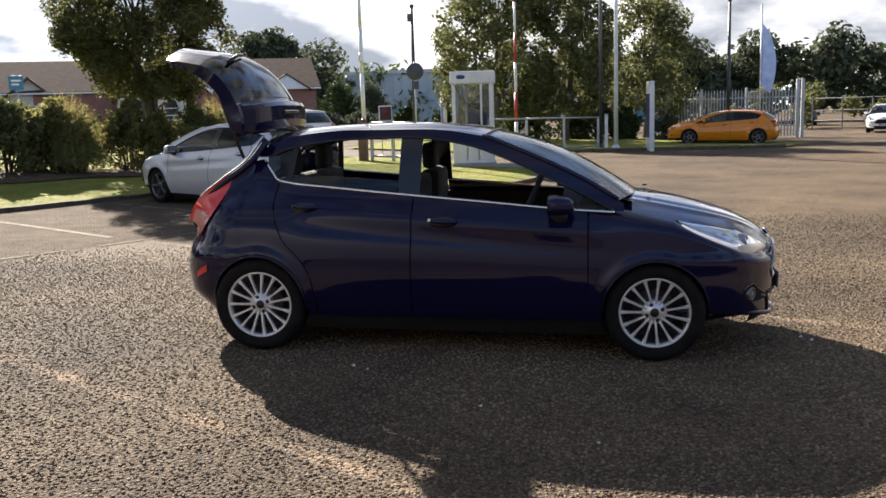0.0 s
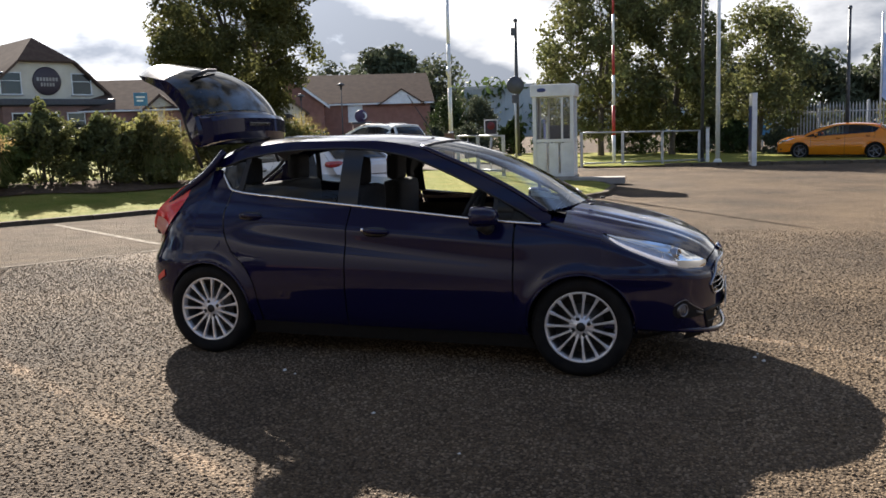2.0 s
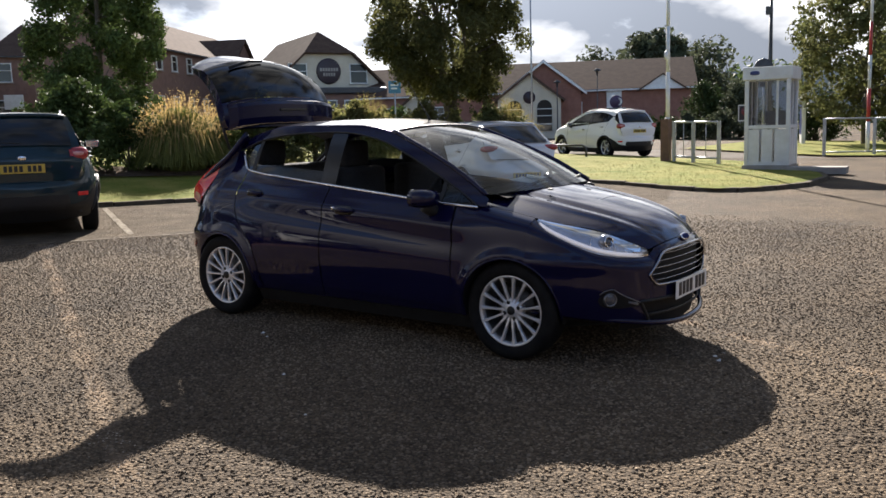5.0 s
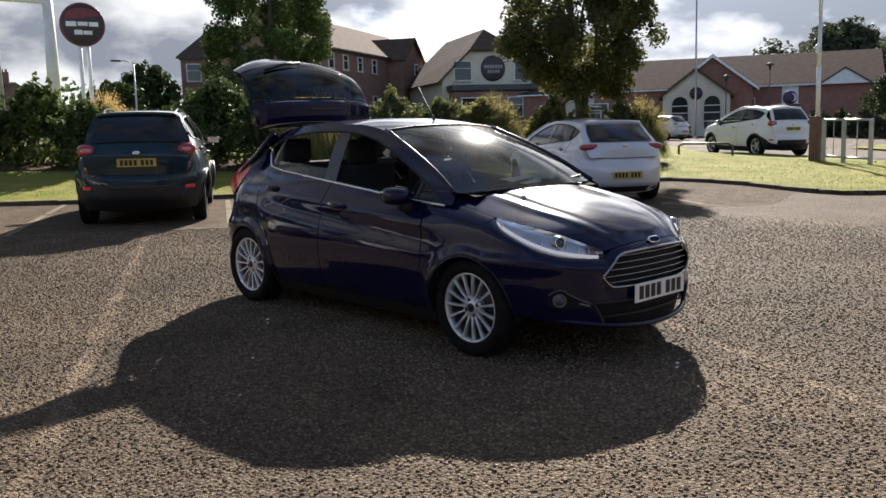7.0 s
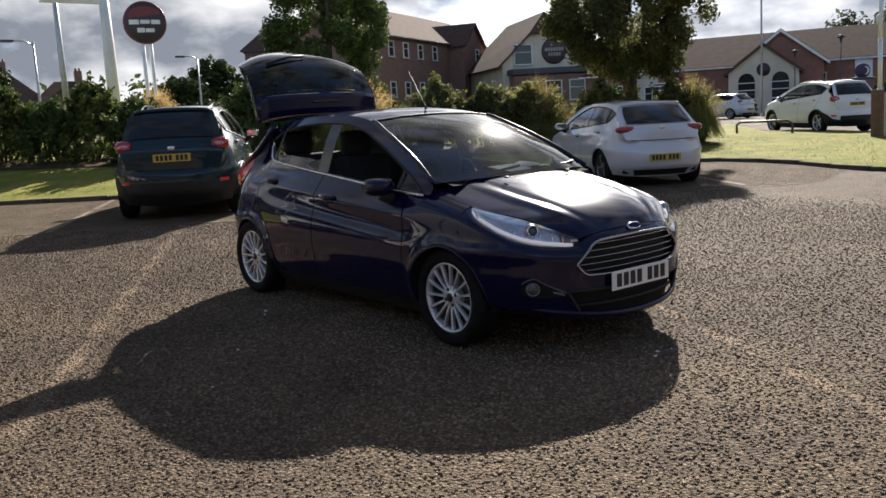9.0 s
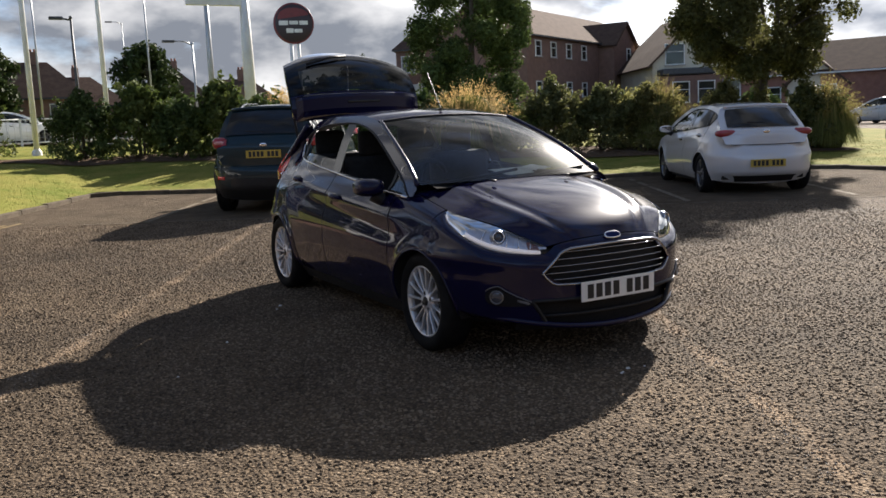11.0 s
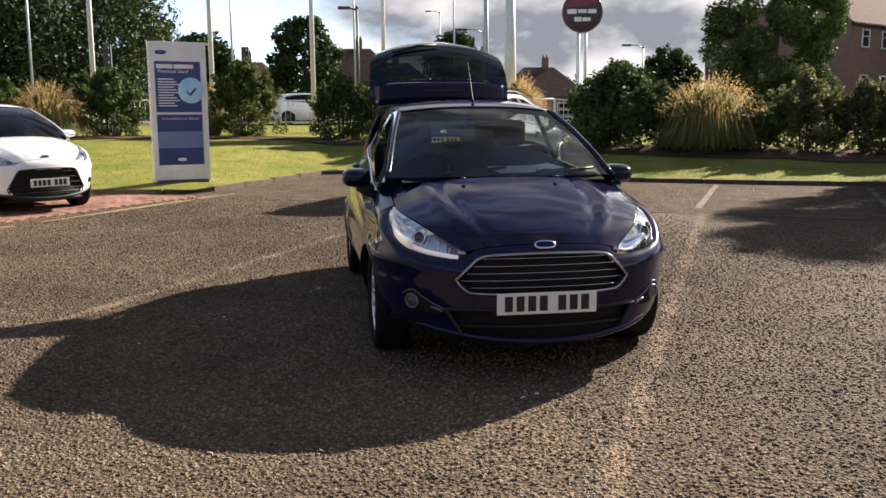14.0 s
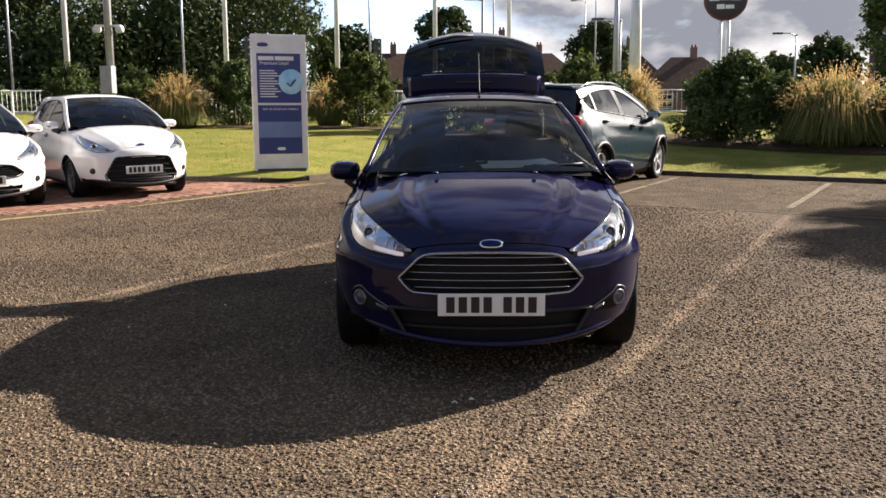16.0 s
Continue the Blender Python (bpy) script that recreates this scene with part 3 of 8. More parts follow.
# the blue car's own lines
HERO_SIDE = [(0.12, -0.135), (0.2, -0.088), (0.3, -0.040), (0.40, -0.010), (0.49, 0.0), (0.6, -0.003), (0.7, -0.012), (0.78, -0.026), (0.85, -0.05), (0.92, -0.092), (1.0, -0.15), (1.1, -0.19), (1.25, -0.255), (1.39, -0.335), (1.46, -0.385)]
HERO_NOSE_TOP = [(0, 1.995, 0.0, 0.705), (12, 1.982, 0.22, 0.694), (19.5, 1.957, 0.36, 0.672), (22, 1.94, 0.405, 0.628), (38, 1.86, 0.56, 0.634), (50, 1.75, 0.675, 0.662), (64, 1.58, 0.735, 0.728), (76, 1.46, 0.738, 0.783), (90, 1.36, 0.70, 0.845)]
HERO_HOOD_EDGE = [(0, 1.0, 0.69, 0.922), (0.4, 1.38, 0.694, 0.846), (0.75, 1.72, 0.59, 0.782), (1, 1.94, 0.405, 0.668)]
HERO_HOOD_MID = [(0, 1.10, 0.992), (0.4, 1.45, 0.928), (0.75, 1.76, 0.842), (0.92, 1.93, 0.762), (1, 1.99, 0.706)]
HERO_NOSE = [(0.12, 1.94), (0.2, 2.035), (0.33, 2.045), (0.45, 2.045), (0.55, 2.05), (0.65, 2.035), (0.75, 1.99), (0.9, 1.85)]
HERO_TAIL = [(0.12, -1.68), (0.25, -1.82), (0.36, -1.935), (0.53, -1.95), (0.62, -1.92), (0.75, -1.855), (0.9, -1.80), (1.2, -1.62)]
XN, XT, POW = 1.36, -1.36, 2 / 2.3


class Shell:
    """The curved skin of a car: side, nose, tail, bonnet and roof as smooth functions, then scaled."""

    def __init__(self, scale=(1, 1, 1), front=1.2445, rear=-1.2445, radius=0.30, arch=0.335, **changed):
        self.scale, self.front, self.rear, self.radius, self.arch = scale, front, rear, radius, arch
        data = dict(belt=BELT, glass_top=GLASS_TOP, rail=RAIL, roof=ROOF, side=SIDE, nose=NOSE, tail=TAIL, nose_top=NOSE_TOP, tail_top=TAIL_TOP,
                    hood_edge=HOOD_EDGE, hood_mid=HOOD_MID, hatch_edge=HATCH_EDGE, hatch_mid=HATCH_MID)
        data.update(changed)
        self.f = {k: curve(v) for k, v in data.items()}
        self.roof_end = data["roof"][0][0]
        self.roof_start = data["roof"][-1][0]

    def width(self, x, z):
        x, z = np.broadcast_arrays(np.asarray(x, float), np.asarray(z, float))
        y = 0.85 - 0.035 * np.clip((x - 0.6) / 0.9, 0, 1) ** 2 - 0.05 * np.clip((-x - 0.5) / 0.95, 0, 1) ** 2 + self.f["side"](z)
        y = y - 0.05 * np.clip((-x - 0.6) / 0.7, 0, 1) ** 2 * np.clip((z - 0.95) / 0.15, 0, 1)
        window = 1 / (1 + np.exp((np.abs(x + 0.05) - 0.95) / 0.06))
        line = 0.845 - 0.075 * x
        y = y + window * (0.009 * np.exp(-(((z - line) / 0.028) ** 2)) - 0.016 * np.exp(-(((z - line + 0.10) / 0.055) ** 2)))
        low = 1 / (1 + np.exp((np.abs(x) - 0.75) / 0.06))
        y = y + low * (-0.007 * np.exp(-(((z - 0.42) / 0.07) ** 2)) + 0.003 * np.exp(-(((z - 0.29) / 0.035) ** 2)))
        for c in (self.front, self.rear):
            r = np.hypot((x * self.scale[0] - c), (z * self.scale[2] - self.radius))
            y = y + 0.02 * np.exp(-(((r - self.arch - 0.008) / 0.045) ** 2))
        return y

    def scaled(self, x, y, z):
        return x * self.scale[0], y * self.scale[1], z * self.scale[2]

    def end(self, a, v, nose=True):
        """Nose or tail at a degrees from the middle; v from the bottom to the top edge."""
        top = self.f["nose_top" if nose else "tail_top"](a)
        x0 = XN if nose else XT
        face = self.f["nose" if nose else "tail"]

        def skin(z):
            c, s = np.cos(np.radians(a)), np.sin(np.radians(a))
            return x0 + (face(z) - x0) * np.clip(c, 0, 1) ** POW, self.width(x0 + 0 * z, z) * np.clip(s, 0, 1) ** POW

        zs = top[..., 2] - 0.075
        foot = (0.195 if nose else 0.17) + (0.115 if nose else 0.06) * np.sin(np.radians(a)) ** 2
        z = foot + (zs - foot) * np.minimum(v / 0.8, 1)
        x, y = skin(z)
        t = np.clip((v - 0.8) / 0.2, 0, 1)
        bx, by = skin(zs + 0.05)
        px, py = skin(zs)
        q = lambda p, b, e: (1 - t) ** 2 * p + 2 * t * (1 - t) * b + t * t * e
        hi = v > 0.8
        return np.where(hi, q(px, bx, top[..., 0]), x), np.where(hi, q(py, by, top[..., 1]), y), np.where(hi, q(zs, zs + 0.05, top[..., 2]), z)

    def side_y(self, x, z):
        """Half width of the skin at any x, round the corners of nose and tail too."""
        if XT <= x <= XN:
            return float(self.width(x, z))
        x0, face = (XN, self.f["nose"]) if x > 0 else (XT, self.f["tail"])
        c = min(1.0, max(0.0, (x - x0) / (float(face(z)) - x0))) ** (1 / POW)
        return float(self.width(x0, z)) * math.sqrt(1 - c * c) ** POW

    def front_x(self, y, z):
        """How far forward the nose lies at (y, z), all in base measures."""
        s = np.clip(np.abs(y) / self.width(XN, z), 0, 1) ** (1 / POW)
        return XN + (self.f["nose"](z) - XN) * np.sqrt(np.clip(1 - s * s, 0, 1)) ** POW


def pick(s, name, pts, quads, mat, parent, side=1, label="", arches=True, keep=None):
    """Scales, mirrors and links a grid of skin; cuts the wheel openings out of it."""
    pts = np.stack(s.scaled(pts[:, 0], pts[:, 1] * side, pts[:, 2]), -1)
    if keep is not None:
        quads = quads[keep(pts[quads].mean(1))]
    if arches:
        for c in (s.front, s.rear):
            d = np.hypot(pts[:, 0] - c, pts[:, 2] - s.radius)
            inside = (d < s.arch) & (np.abs(pts[:, 1]) > 0.45 * s.scale[1])
            quads = quads[~inside[quads].all(1)]
            k = s.arch / np.maximum(d, 1e-6)
            pts[inside, 0] = c + (pts[inside, 0] - c) * k[inside]
            pts[inside, 2] = s.radius + (pts[inside, 2] - s.radius) * k[inside]
    if side > 0:
        quads = quads[:, ::-1]
    used = np.unique(quads)
    index = np.zeros(len(pts), int)
    index[used] = np.arange(len(used))
    return shape(name, pts[used], index[quads], mat, parent, label)


def side_panel(s, a, b, low, high, nu, nv, inset=0.0):
    """Skin between the seams x = a(z) and x = b(z), from low(x) up to high(x)."""
    def f(u, v):
        x = a(0.6) + (b(0.6) - a(0.6)) * u
        for _ in range(3):
            z = low(x) + (high(x) - low(x)) * v
            x = a(z) + (b(z) - a(z)) * u
        z = low(x) + (high(x) - low(x)) * v
        return x, s.width(x, z) - inset, z
    return patch(f, nu, nv)


def wheel(name, parent, at, side, radius, spokes, mat, rim=0.212, twin=False):
    """A wheel: tyre, rim with spokes, hub and bolts, standing at the hub."""
    w = new(name)
    w.parent = parent
    w.matrix_parent_inverse = Matrix.Identity(4)
    w.location = at
    w.rotation_euler = (0, 0, 0 if side < 0 else math.pi)
    k = radius / 0.30
    rim *= k
    lathe("tyre", [(rim - 0.004, -0.075), (rim + 0.012, -0.095), (rim + 0.045 * k, -0.104), (radius - 0.022, -0.098), (radius - 0.005, -0.082), (radius, -0.05), (radius, 0.05),
                   (radius - 0.005, 0.08), (radius - 0.03, 0.1), (rim + 0.01, 0.09), (rim - 0.004, 0.07)], "rubber", w, sides=56)
    lathe("rim", [(rim - 0.016, -0.046), (rim - 0.014, -0.07), (rim - 0.006, -0.086), (rim + 0.004, -0.084), (rim + 0.004, -0.07)], mat, w, "silver alloy rim", sides=56)
    # well and barrel are coloured darker than the rim, for shade inside the wheel
    lathe("rim_well", [(rim - 0.03, 0.07), (rim - 0.024, 0.0), (rim - 0.014, -0.047)], "alloy_dark", w, "shaded rim well", sides=40)
    lathe("brake_disc", [(0.0, 0.0), (0.13 * k, 0.0), (0.13 * k, 0.012), (0.05, 0.014)], "brake_steel", w, sides=28)
    lathe("barrel", [(rim - 0.024, 0.06), (0.01, 0.062)], "plastic", w, sides=24)
    for i in range(spokes):
        a = 2 * math.pi * (i + 0.5) / spokes
        bm = bmesh.new()
        thick = 0.5 * (0.0145 if spokes > 10 else 0.034) * k
        grow = (1.1, 0.95, 1.1, 1.75) if spokes > 10 else (1.15, 0.8, 0.85, 1.45)
        prof = [(0.048 * k, -0.066, thick * grow[0]), (0.11 * k, -0.076, thick * grow[1]), (0.165 * k, -0.079, thick * grow[2]), (rim - 0.008, -0.082, thick * grow[3])]
        rings = []
        for rr, yy, tt in prof:
            ring = []
            for du, dy in ((-1, 0.022), (-1, 0.004), (-0.6, 0), (0.6, 0), (1, 0.004), (1, 0.022)):
                x0, z0 = rr, du * tt
                ring.append(bm.verts.new((x0 * math.cos(a) - z0 * math.sin(a), yy + dy, x0 * math.sin(a) + z0 * math.cos(a))))
            rings.append(ring)
        for p, q in zip(rings, rings[1:]):
            for j in range(6):
                bm.faces.new((p[j], p[(j + 1) % 6], q[(j + 1) % 6], q[j]))
        part("spoke", bm, mat, w, smooth=False)
    lathe("hub", [(0.0, -0.07), (0.03, -0.071), (0.034, -0.066), (0.070 * k, -0.066), (0.075 * k, -0.05), (0.075 * k, -0.02)], mat, w, sides=28)
    lathe("hub_cap", [(0.0, -0.076), (0.026, -0.075), (0.029, -0.067)], "plastic", w, sides=20)
    for i in range(4 if spokes > 10 else 5):
        a = 2 * math.pi * (i + 0.25) / (4 if spokes > 10 else 5)
        lathe("bolt", [(0.0, -0.0675), (0.0125, -0.0675), (0.0135, -0.05)], "plastic", w, sides=10, at=(0.051 * k * math.cos(a), 0, 0.051 * k * math.sin(a)))
    return w


def seat(parent, x, y, width=0.5, bench=False):
    bm = bmesh.new()
    bm_box(bm, (0.5, width, 0.16), (x, y, 0.50), 0.05)
    base = part("seat", bm, "cloth", parent)
    bm = bmesh.new()
    bm_box(bm, (0.13, width, 0.62), (x - 0.30, y, 0.80), 0.05, Matrix.Rotation(0, 3, "Y"))
    part("backrest", bm, "cloth", base)
    for dy in ((-0.38, 0.38) if bench else (0,)):
        bm = bmesh.new()
        bm_box(bm, (0.09, 0.25, 0.19), (x - 0.335, y + dy, 1.20), 0.04)
        part("headrest", bm, "cloth", base)
        for d in (-0.05, 0.05):
            tube("headrest_post", [(x - 0.32, y + dy + d, 1.07), (x - 0.33, y + dy + d, 1.13)], 0.006, "chrome", base)
    return base


def plate(parent, name, m, mat, width=0.52, height=0.111):
    """A number plate whose characters are plain bars."""
    bm = bmesh.new()
    bm_box(bm, (0.006, width, height), (0, 0, 0), 0.002)
    bmesh.ops.transform(bm, matrix=m, verts=bm.verts[:])
    p = part(name, bm, mat, parent, smooth=False)
    x = -0.44 * width
    cell = 0.88 * width / 7.6
    for i in range(7):
        if i == 4:
            x += 0.6 * cell
        bm = bmesh.new()
        bm_box(bm, (0.003, cell * 0.68, height * 0.70), (0.0045, x + cell / 2, 0))
        bmesh.ops.transform(bm, matrix=m, verts=bm.verts[:])
        part("character_bar", bm, "ink", p, smooth=False)
        x += cell
    return p


def ball(bm, size, at, squash=None):
    got = bmesh.ops.create_uvsphere(bm, u_segments=20, v_segments=12, radius=1.0)["verts"]
    for v in got:
        p = v.co
        p = Vector([math.copysign(abs(c) ** 0.75, c) for c in p])
        v.co = Vector((p.x * size[0], p.y * size[1], p.z * size[2]))
        if squash:
            squash(v)
        v.co += Vector(at)
    return got


def make_car(name, m, label, group, paint_mat, s, spokes=5, rim_mat="alloy", hatch=True, rear_glass="privacy", side_glass="tinted", black_sills=False, grille=(0.43, 0.46, 0.67),
             hero=False, plate_front="plate_white", lamp_split=False, rails=False):
    """A hatchback with all its panels, glass, lamps, wheels and a plain cabin."""
    car = root(name, m, label, "car", group)
    fine = lambda n: n if hero else max(4, n // 2)
    F = s.f
    low = lambda x: (0.235 if hero else 0.20) + 0 * x
    gap = 0.0045
    seam = lambda c, d=0.0: (lambda z: c(z) + d)
    door_front = curve([(0.1, 0.87), (0.6, 0.845), (1.0, 0.84)])
    door_mid = curve([(0.1, -0.24), (1.3, -0.24)])
    door_rear = curve([(0.1, -0.84), (0.3, -0.86), (0.45, -0.88), (0.58, -0.94), (0.72, -1.07), (0.85, -1.13), (0.97, -1.155), (1.08, -1.14), (1.3, -1.1)])
    nose_seam = lambda z: XN + 0 * np.asarray(z)
    tail_seam = lambda z: XT + 0 * np.asarray(z)
    body = new("body")
    body.parent = car
    for side in (-1, 1):
        add = lambda n, pq, mat=paint_mat, parent=body, arches=True, label="": pick(s, n, *pq, mat, parent, side, label, arches)
        front = add("front_door", side_panel(s, seam(door_mid, gap), seam(door_front, -gap), low, F["belt"], fine(40), fine(34)))
        back = add("rear_door", side_panel(s, seam(door_rear, gap), seam(door_mid, -gap), low, F["belt"], fine(40), fine(34)))
        add("quarter_panel", side_panel(s, tail_seam, seam(door_rear, -gap), low, F["belt"], fine(24), fine(44)))
        add("inner_side", side_panel(s, tail_seam, seam(door_front, 0.06), low, lambda x: np.minimum(F["belt"](x), 0.93) - 0.03, fine(50), fine(30), 0.03), "plastic")

        def wing(u, v):
            x = 0.845 + gap + (XN - 0.845 - gap) * u
            edge = F["hood_edge"](np.clip((x - 1.0) / 0.38 * 0.4, 0, 0.4))
            ty = np.where(x < 1.0, s.width(x, F["belt"](x)) + (F["hood_edge"](0.0)[1] - s.width(1.0, 0.905)) * np.clip((x - 0.845) / 0.155, 0, 1), edge[..., 1] + 0.004)
            tz = np.where(x < 1.0, F["belt"](x) + 0.02 * np.clip((x - 0.845) / 0.155, 0, 1), edge[..., 2])
            zs = tz - 0.075
            z = low(x) + (zs - low(x)) * np.minimum(v / 0.8, 1)
            t = np.clip((v - 0.8) / 0.2, 0, 1)
            y0, y1 = s.width(x, zs), s.width(x, zs + 0.05)
            hi = v > 0.8
            return x, np.where(hi, (1 - t) ** 2 * y0 + 2 * t * (1 - t) * y1 + t * t * ty, s.width(x, z)), np.where(hi, (1 - t) ** 2 * zs + 2 * t * (1 - t) * (zs + 0.05) + t * t * tz, z)

        add("front_wing", patch(wing, fine(30), fine(40)))
        # roof rail and window panels
        add("roof_rail", patch(lambda u, v: (lambda x, z: (x, s.width(x, z), z))(-1.33 + 2.385 * u, F["glass_top"](-1.33 + 2.385 * u) + (F["rail"](-1.33 + 2.385 * u) - F["glass_top"](-1.33 + 2.385 * u)) * v), 64, 5), arches=False)

        def pane(x0, x1, lift=0.0, slant=0.0, wound=1.0):
            def f(u, v):
                v = v * wound
                x = x0 + (x1 - x0) * u
                z = F["belt"](x) + (F["glass_top"](x) - F["belt"](x)) * v
                x = x + slant * (v - 0.5)
                return x, s.width(x, z) + lift, z
            return patch(f, 16, 10)

        # the blue car's door windows are wound down
        add("window", pane(-0.205, 0.70, -0.006, 0.0, 0.035 if hero else 1.0), side_glass, front, False)
        add("front_quarter_window", pane(0.72, 0.99, -0.006), side_glass, front, False)
        add("window", pane(-1.05, -0.335, -0.006, 0.03, 0.24 if hero else 1.0), rear_glass, back, False)
        add("rear_quarter_window", pane(-1.24, -1.075, -0.006), "privacy", back, False)
        add("door_pillar", pane(-0.34, -0.20, 0.0), "gloss_black", back, False)
        add("window_divider", pane(-1.08, -1.04, 0.001, 0.03), "plastic", back, False)
        add("window_divider", pane(0.695, 0.725, 0.001), "plastic", front, False)
        # bright strip along the waist
        xs = np.concatenate([np.linspace(1.0, -1.13, 30), np.array([-1.16, -1.20, -1.23, -1.255])])
        line = [s.scaled(x, side * (float(s.width(x, F["belt"](x))) + 0.004), float(F["belt"](x))) for x in xs]
        if hero:
            tube("waist_strip", line, 0.0085, "chrome", body, "bright chrome waist strip", 6)
        else:
            tube("waist_strip", line, 0.008, "plastic", body, sides=6)
        seal = [s.scaled(x, side * (float(s.width(x, F["glass_top"](x))) + 0.002), float(F["glass_top"](x))) for x in np.linspace(-1.24, 0.99, 40)]
        tube("window_seal", seal, 0.007, "plastic", body, sides=6)
        if hero:
            frame_line = [s.scaled(p[0] + 0.035, side * (p[1] - 0.012), p[2] - 0.015) for p in (F["hatch_edge"](np.array(k / 20)) for k in range(21))]
            tube("boot_frame", frame_line, 0.022, paint_mat, body, sides=10)

            def shoulder(u, v):
                z = 0.86 + 0.46 * v
                h = np.interp(z, [q[3] for q in HATCH_EDGE], [q[1] for q in HATCH_EDGE]) + 0.03
                x = h + (np.maximum(h, -1.345) + 0.02 - h) * u
                y0 = np.interp(z, [q[3] for q in HATCH_EDGE], [q[2] for q in HATCH_EDGE]) - 0.004
                return x, y0 + (s.width(-1.33 + 0 * z, z) - 0.004 - y0) * u, z

            pick(s, "rear_shoulder", *patch(shoulder, 6, 16), paint_mat, body, side, arches=False)
            tube("boot_seal", [(p[0] - 0.03, p[1] - side * 0.03, p[2] + 0.012) for p in frame_line], 0.014, "plastic", body, "black rubber seal", 6)
        # sill and wheel openings
        # the sill's black stands in for shade where the body turns under
        pts, quads = patch(lambda u, v: (-0.95 + 1.95 * u, s.width(-0.95 + 1.95 * u, 0.24) - 0.012 - 0.07 * (1 - v), 0.135 + 0.115 * v), 30, 3)
        pick(s, "sill", pts, quads, "plastic", body, side)
        if black_sills:
            band = lambda x: low(x) + 0.085
            add("sill_cladding", side_panel(s, tail_seam, lambda z: 0.83 + 0 * np.asarray(z), low, band, 40, 4, -0.006), "plastic", label="black sill cladding")
            add("wing_cladding", side_panel(s, lambda z: 0.83 + 0 * np.asarray(z), lambda z: XN + 0 * np.asarray(z), low, band, 14, 4, -0.006), "plastic", label="black wing cladding")
            for nose, top_v in ((True, 0.20), (False, 0.36)):
                def lower_skin(u, v):
                    x, y, z = s.end(90 * u, top_v * v, nose)
                    return x + (0.007 if nose else -0.007) * np.cos(np.radians(90 * u)), y + 0.006 * np.sin(np.radians(90 * u)), z
                add("bumper_cladding", patch(lower_skin, 30, 8), "plastic", label="black lower bumper")
        for c in (s.front, s.rear):
            verts, quads = [], []
            for k in range(37):
                t = math.pi * (1.12 * k / 36 - 0.06)
                x, z = c + s.arch * math.cos(t), s.radius + s.arch * math.sin(t)
                y = s.side_y(x / s.scale[0], max(z, 0.2) / s.scale[2]) * s.scale[1] - 0.003
                verts += [(x, side * y, z), (x, side * 0.45 * s.scale[1], z)]
                if k:
                    quads.append((2 * k - 2, 2 * k - 1, 2 * k + 1, 2 * k))
            pts = verts
            shape("wheel_arch_liner", pts, quads, "plastic", body, "black arch liner")
            pts, quads = patch(lambda u, v: (c + s.arch * np.cos(np.pi * u) * v, 0.45 * s.scale[1] + 0 * u, s.radius + s.arch * np.sin(np.pi * u) * v), 24, 2)
            pts[:, 1] *= side
            shape("arch_wall", pts, quads, "plastic", body)
            bm = bmesh.new()
            rows = []
            for k in range(33):
                a = math.pi * (1.06 * k / 32 - 0.03)
                x, z = c + s.arch * math.cos(a), s.radius + s.arch * math.sin(a)
                y = s.side_y(x / s.scale[0], z / s.scale[2]) * s.scale[1]
                rows.append((x, side * (y + 0.001), z))
            bm_tube(bm, rows, 0.03 if black_sills else 0.007, 6)
            part("arch_edge", bm, "plastic" if black_sills else paint_mat, body)
        wheel("front_wheel", car, (s.front, side * (0.722 * s.scale[1]), s.radius), side, s.radius, spokes, rim_mat)
        wheel("rear_wheel", car, (s.rear, side * (0.722 * s.scale[1]), s.radius), side, s.radius, spokes, rim_mat)
        # door handles
        for x0, x1, zz, parent in ((-1.02, -0.86, 0.935, back), (-0.12, 0.05, 0.855, front)):
            x0, x1 = (x0, x1)
            pts_h = []
            for k in range(9):
                t = k / 8
                x, z = x0 + (x1 - x0) * t, zz - 0.01 * t
                pts_h.append(s.scaled(x, side * (float(s.width(x, z)) + 0.005 + 0.03 * math.sin(math.pi * t)), z))
            tube("door_handle", pts_h, [0.012 + 0.006 * math.sin(math.pi * k / 8) for k in range(9)], paint_mat, parent, sides=8)
            bm = bmesh.new()
            xm, zm = (x0 + x1) / 2, zz - 0.012
            got = ball(bm, (0.085, 0.012, 0.032), s.scaled(xm, side * float(s.width(xm, zm)), zm))
            part("handle_recess", bm, "gloss_black", parent)
            if hero and parent is front:
                bm = bmesh.new()
                ball(bm, (0.013, 0.01, 0.013), s.scaled(x0 + 0.0, side * (float(s.width(x0, zz)) + 0.014), zz))
                part("key_barrel", bm, "chrome", parent)
        # door mirror
        mirror = new("door_mirror")
        mirror.parent = car
        bm = bmesh.new()
        my, mz, mw = (0.862, 0.955, 0.094) if hero else (0.895, 1.0, 0.115)
        ball(bm, (0.115 if hero else 0.085, mw, 0.06), s.scaled(0.65, side * my, mz), lambda v: setattr(v.co, "x", max(v.co.x, -0.045)))
        part("mirror_cap", bm, paint_mat, mirror)
        bm = bmesh.new()
        bm_tube(bm, [s.scaled(0.66, side * (my - 0.03), mz - 0.045), s.scaled(0.68, side * (my - 0.07), mz - 0.08), s.scaled(0.70, side * (my - 0.14), mz - 0.10)], [0.05, 0.04, 0.045], 10)
        part("mirror_foot", bm, "plastic", mirror)
        pts, quads = patch(lambda u, v: (0.65 * s.scale[0] - 0.0465 + 0 * u, side * (my * s.scale[1] + mw * 0.78 * (2 * u - 1)), mz * s.scale[2] + 0.045 * (2 * v - 1)), 2, 2)
        shape("mirror_glass", pts, quads, "chrome", mirror, "mirror glass")
        bm = bmesh.new()
